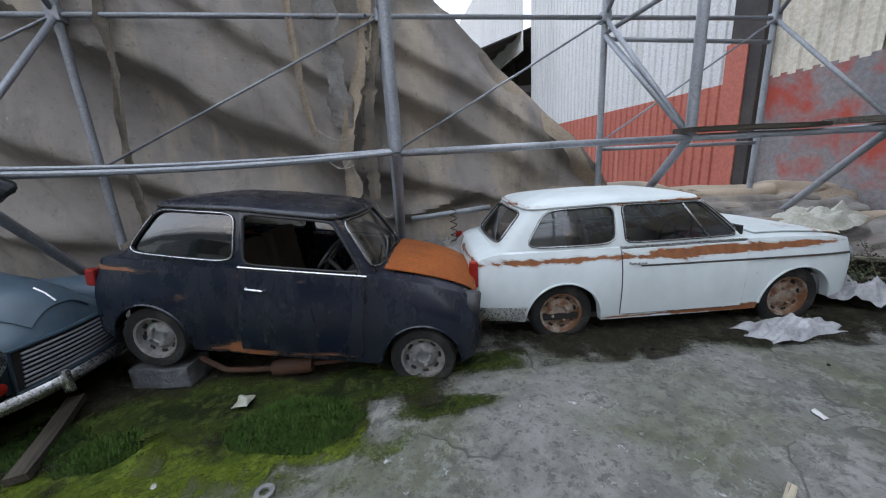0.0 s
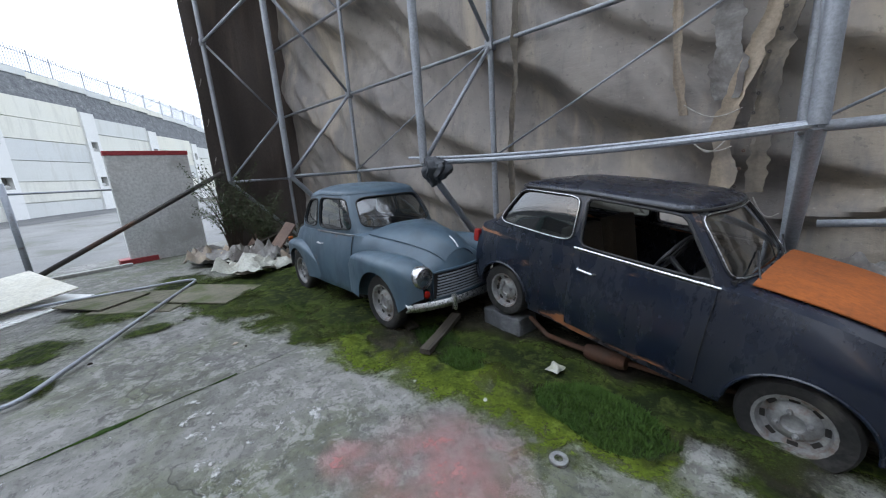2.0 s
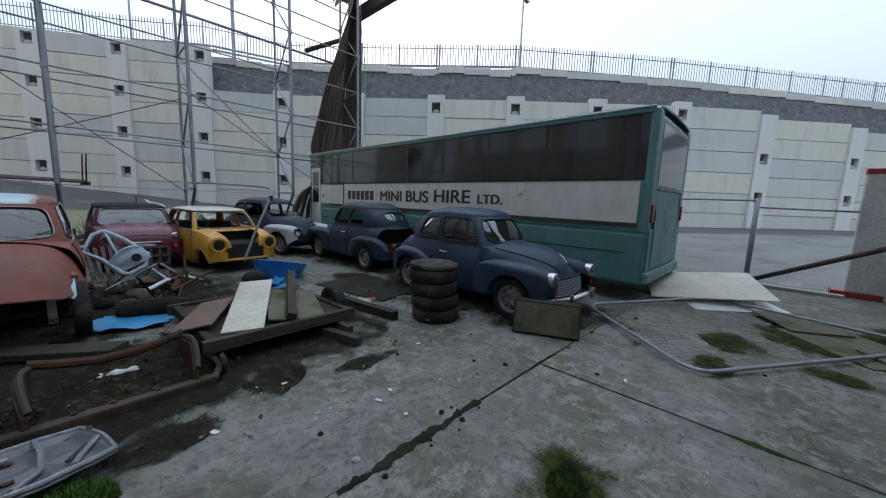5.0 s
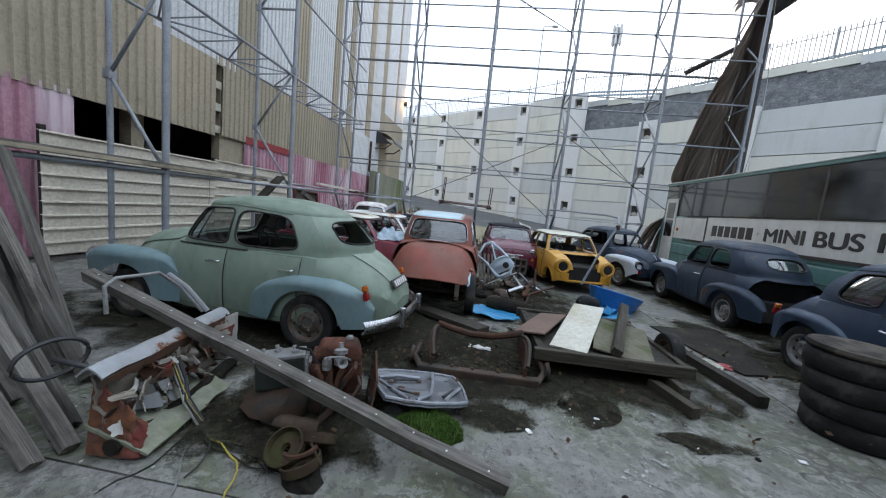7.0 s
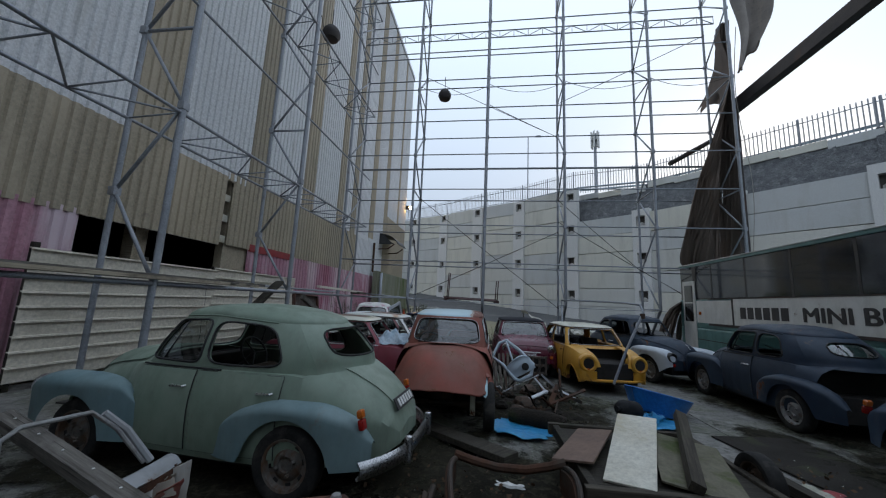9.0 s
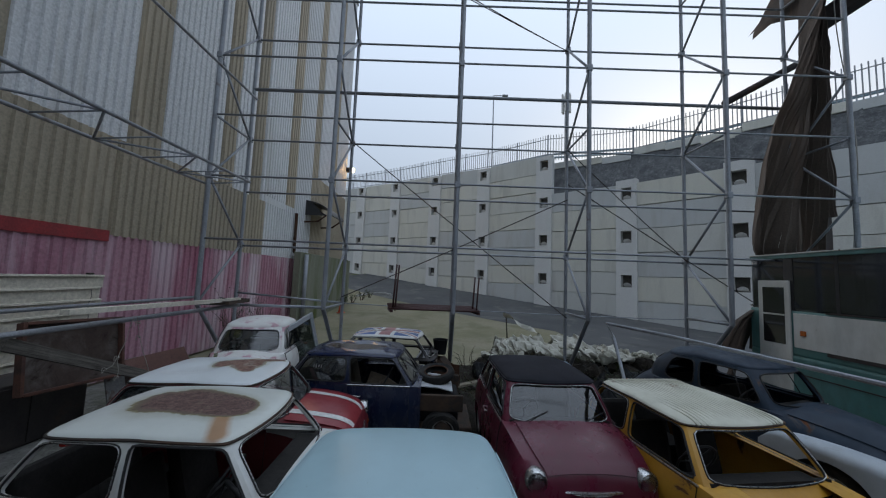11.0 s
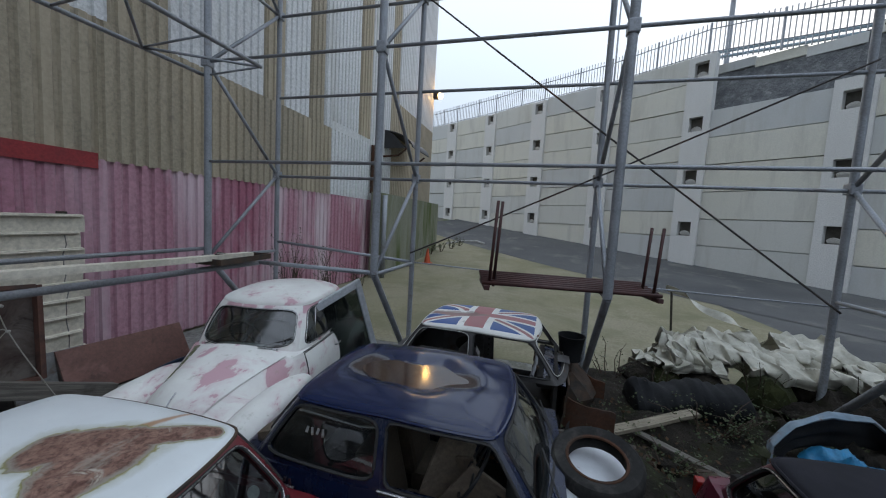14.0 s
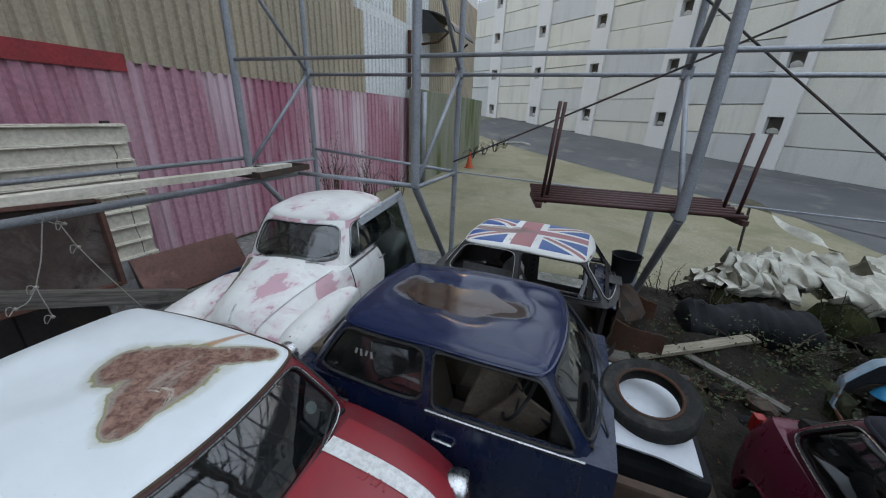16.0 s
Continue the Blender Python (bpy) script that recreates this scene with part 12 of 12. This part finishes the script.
for k in range(30):
    x, y = rnd(-1.3, 0.1), rnd(-7.9, -6.3)
    a, b = rnd(0, 180), rnd(0.15, 0.6)
    board("scrap_strip", "thin strip of rusty scrap metal", "scrap", (x, y, 0.05 + 0.25 * rnd(0, 1)), (x + b * math.cos(a), y + b * math.sin(a), 0.05 + 0.5 * rnd(0, 1)), rnd(0.02, 0.08), rnd(0.01, 0.03), (rusty_dark, rusty, soil, silver)[k % 4], rnd(0, 90), "scrap strips")
for k in range(16):
    single("rubble", blob_mesh(None, k + 300, rnd(0.05, 0.18), 0.7), (soil, rusty_dark)[k % 2], "dark lump of scrap and soil", "rubble", "scrap lumps", m=pose(rnd(-1.4, 0.2), rnd(-7.8, -6.2), 0.06))
single("ramp", box(-0.12, 0.12, -0.7, 0.7, 0, 0.07, 0.01), timber_dark, "mossy wheel ramp plank before the van", "ramp", m=pose(0.35, -4.85, 0.05, 3, 0, 50))
bent = thing("barrier_frame", "bent grey tube barrier standing among the cars", "barrier")
part("tube", pipe([(-1.75, -9.75, 0.35), (-1.92, -10.9, 1.70), (-2.0, -11.3, 1.86), (-2.3, -10.2, 1.85), (-2.75, -8.4, 1.80), (-2.85, -7.95, 1.76), (-2.82, -7.75, 1.62), (-2.45, -7.65, 0.9), (-2.2, -7.6, 0.3)], 0.024, 8), galvanised, bent)
part("joint", lathe([(0, -0.05), (0.045, -0.05), (0.045, 0.05), (0, 0.05)], 10, pose(-2.80, -7.74, 1.55)), rusty_dark, bent)
ladder = thing("ladder", "weathered short wooden rack leaning on the white car", "ladder", pose(1.28, -8.35, 0.55, 0, -35, 12))
for y in (-0.16, 0.16):
    part("rail", box(-0.02, 0.02, y - 0.02, y + 0.02, 0, 0.75, 0.004), timber, ladder)
for k in range(5):
    part("rung", box(-0.012, 0.012, -0.16, 0.16, 0.08 + 0.15 * k, 0.12 + 0.15 * k, 0.003), timber, ladder)
cone = thing("traffic_cone", "orange traffic cone by the boundary wall", "traffic cone", pose(6.35, -25.5, ground_height(6.35, -25.5) - 0.01))
orange_plastic = surface("orange_plastic", (0.55, 0.09, 0.03), (0.48, 0.08, 0.03), 5, 30, 0.6)
part("cone", lathe([(0.17, 0.03), (0.13, 0.2), (0.035, 0.72), (0, 0.73)], 18), orange_plastic, cone)
part("base", box(-0.2, 0.2, -0.2, 0.2, 0, 0.035, 0.01), orange_plastic, cone)
kerb = single("kerb", pipe([(7.0, -31.5, ground_height(7, -31.5) + 0.04), (6.2, -32.8, ground_height(6.2, -32.8) + 0.04), (5.2, -33.0, ground_height(5.2, -33) + 0.04), (4.6, -32.4, ground_height(4.6, -32.4) + 0.04)], 0.09, 6), old_wall, "pale curved kerb at the road mouth", "kerb", kind="structure")
for k in range(5):
    bush(7.2 - 0.3 * k, -26.5 - 1.2 * k, ground_height(7, -27 - k), 0.5, 0.7, 60 + k, 12, 0.07, 26, "low weeds along the boundary wall")

# ---- yard slabs, last ----
paving = thing("floor_yard", "worn grey concrete yard slabs with open joints", "paving", kind="structure")
slab_x, slab_y = [-12.0, -7.7, -3.22, 7.68], [-15.4, -10.8, -6.2, -1.63, 7.4]
single("joint_filling", box(-11.9, 7.6, -15.3, 7.3, -0.03, -0.012), soil, "dark dirt filling the joints between slabs", "joint filling", kind="structure")
for x0, x1 in zip(slab_x, slab_x[1:]):
    for y0, y1 in zip(slab_y, slab_y[1:]):
        bm = bmesh.new()
        n = 10
        inset = 0.006
        g = [[bm.verts.new((x0 + inset + (x1 - x0 - 2 * inset) * i / n + (0.012 * wavy(x0, y0 + j, i, 1.3) if i in (0, n) else 0),
                            y0 + inset + (y1 - y0 - 2 * inset) * j / n + (0.012 * wavy(x0 + i, y0, j, 1.3) if j in (0, n) else 0),
                            0.002 * wavy(x0 + i, y0 + j, 0, 0.7))) for j in range(n + 1)] for i in range(n + 1)]
        for i in range(n):
            for j in range(n):
                bm.faces.new((g[i][j], g[i + 1][j], g[i + 1][j + 1], g[i][j + 1]))
        ret = bmesh.ops.extrude_face_region(bm, geom=bm.faces[:])
        for v in [e for e in ret["geom"] if isinstance(e, bmesh.types.BMVert)]:
            v.co.z = -0.045
        bmesh.ops.recalc_face_normals(bm, faces=bm.faces[:])
        part("slab", bm, concrete, paving)
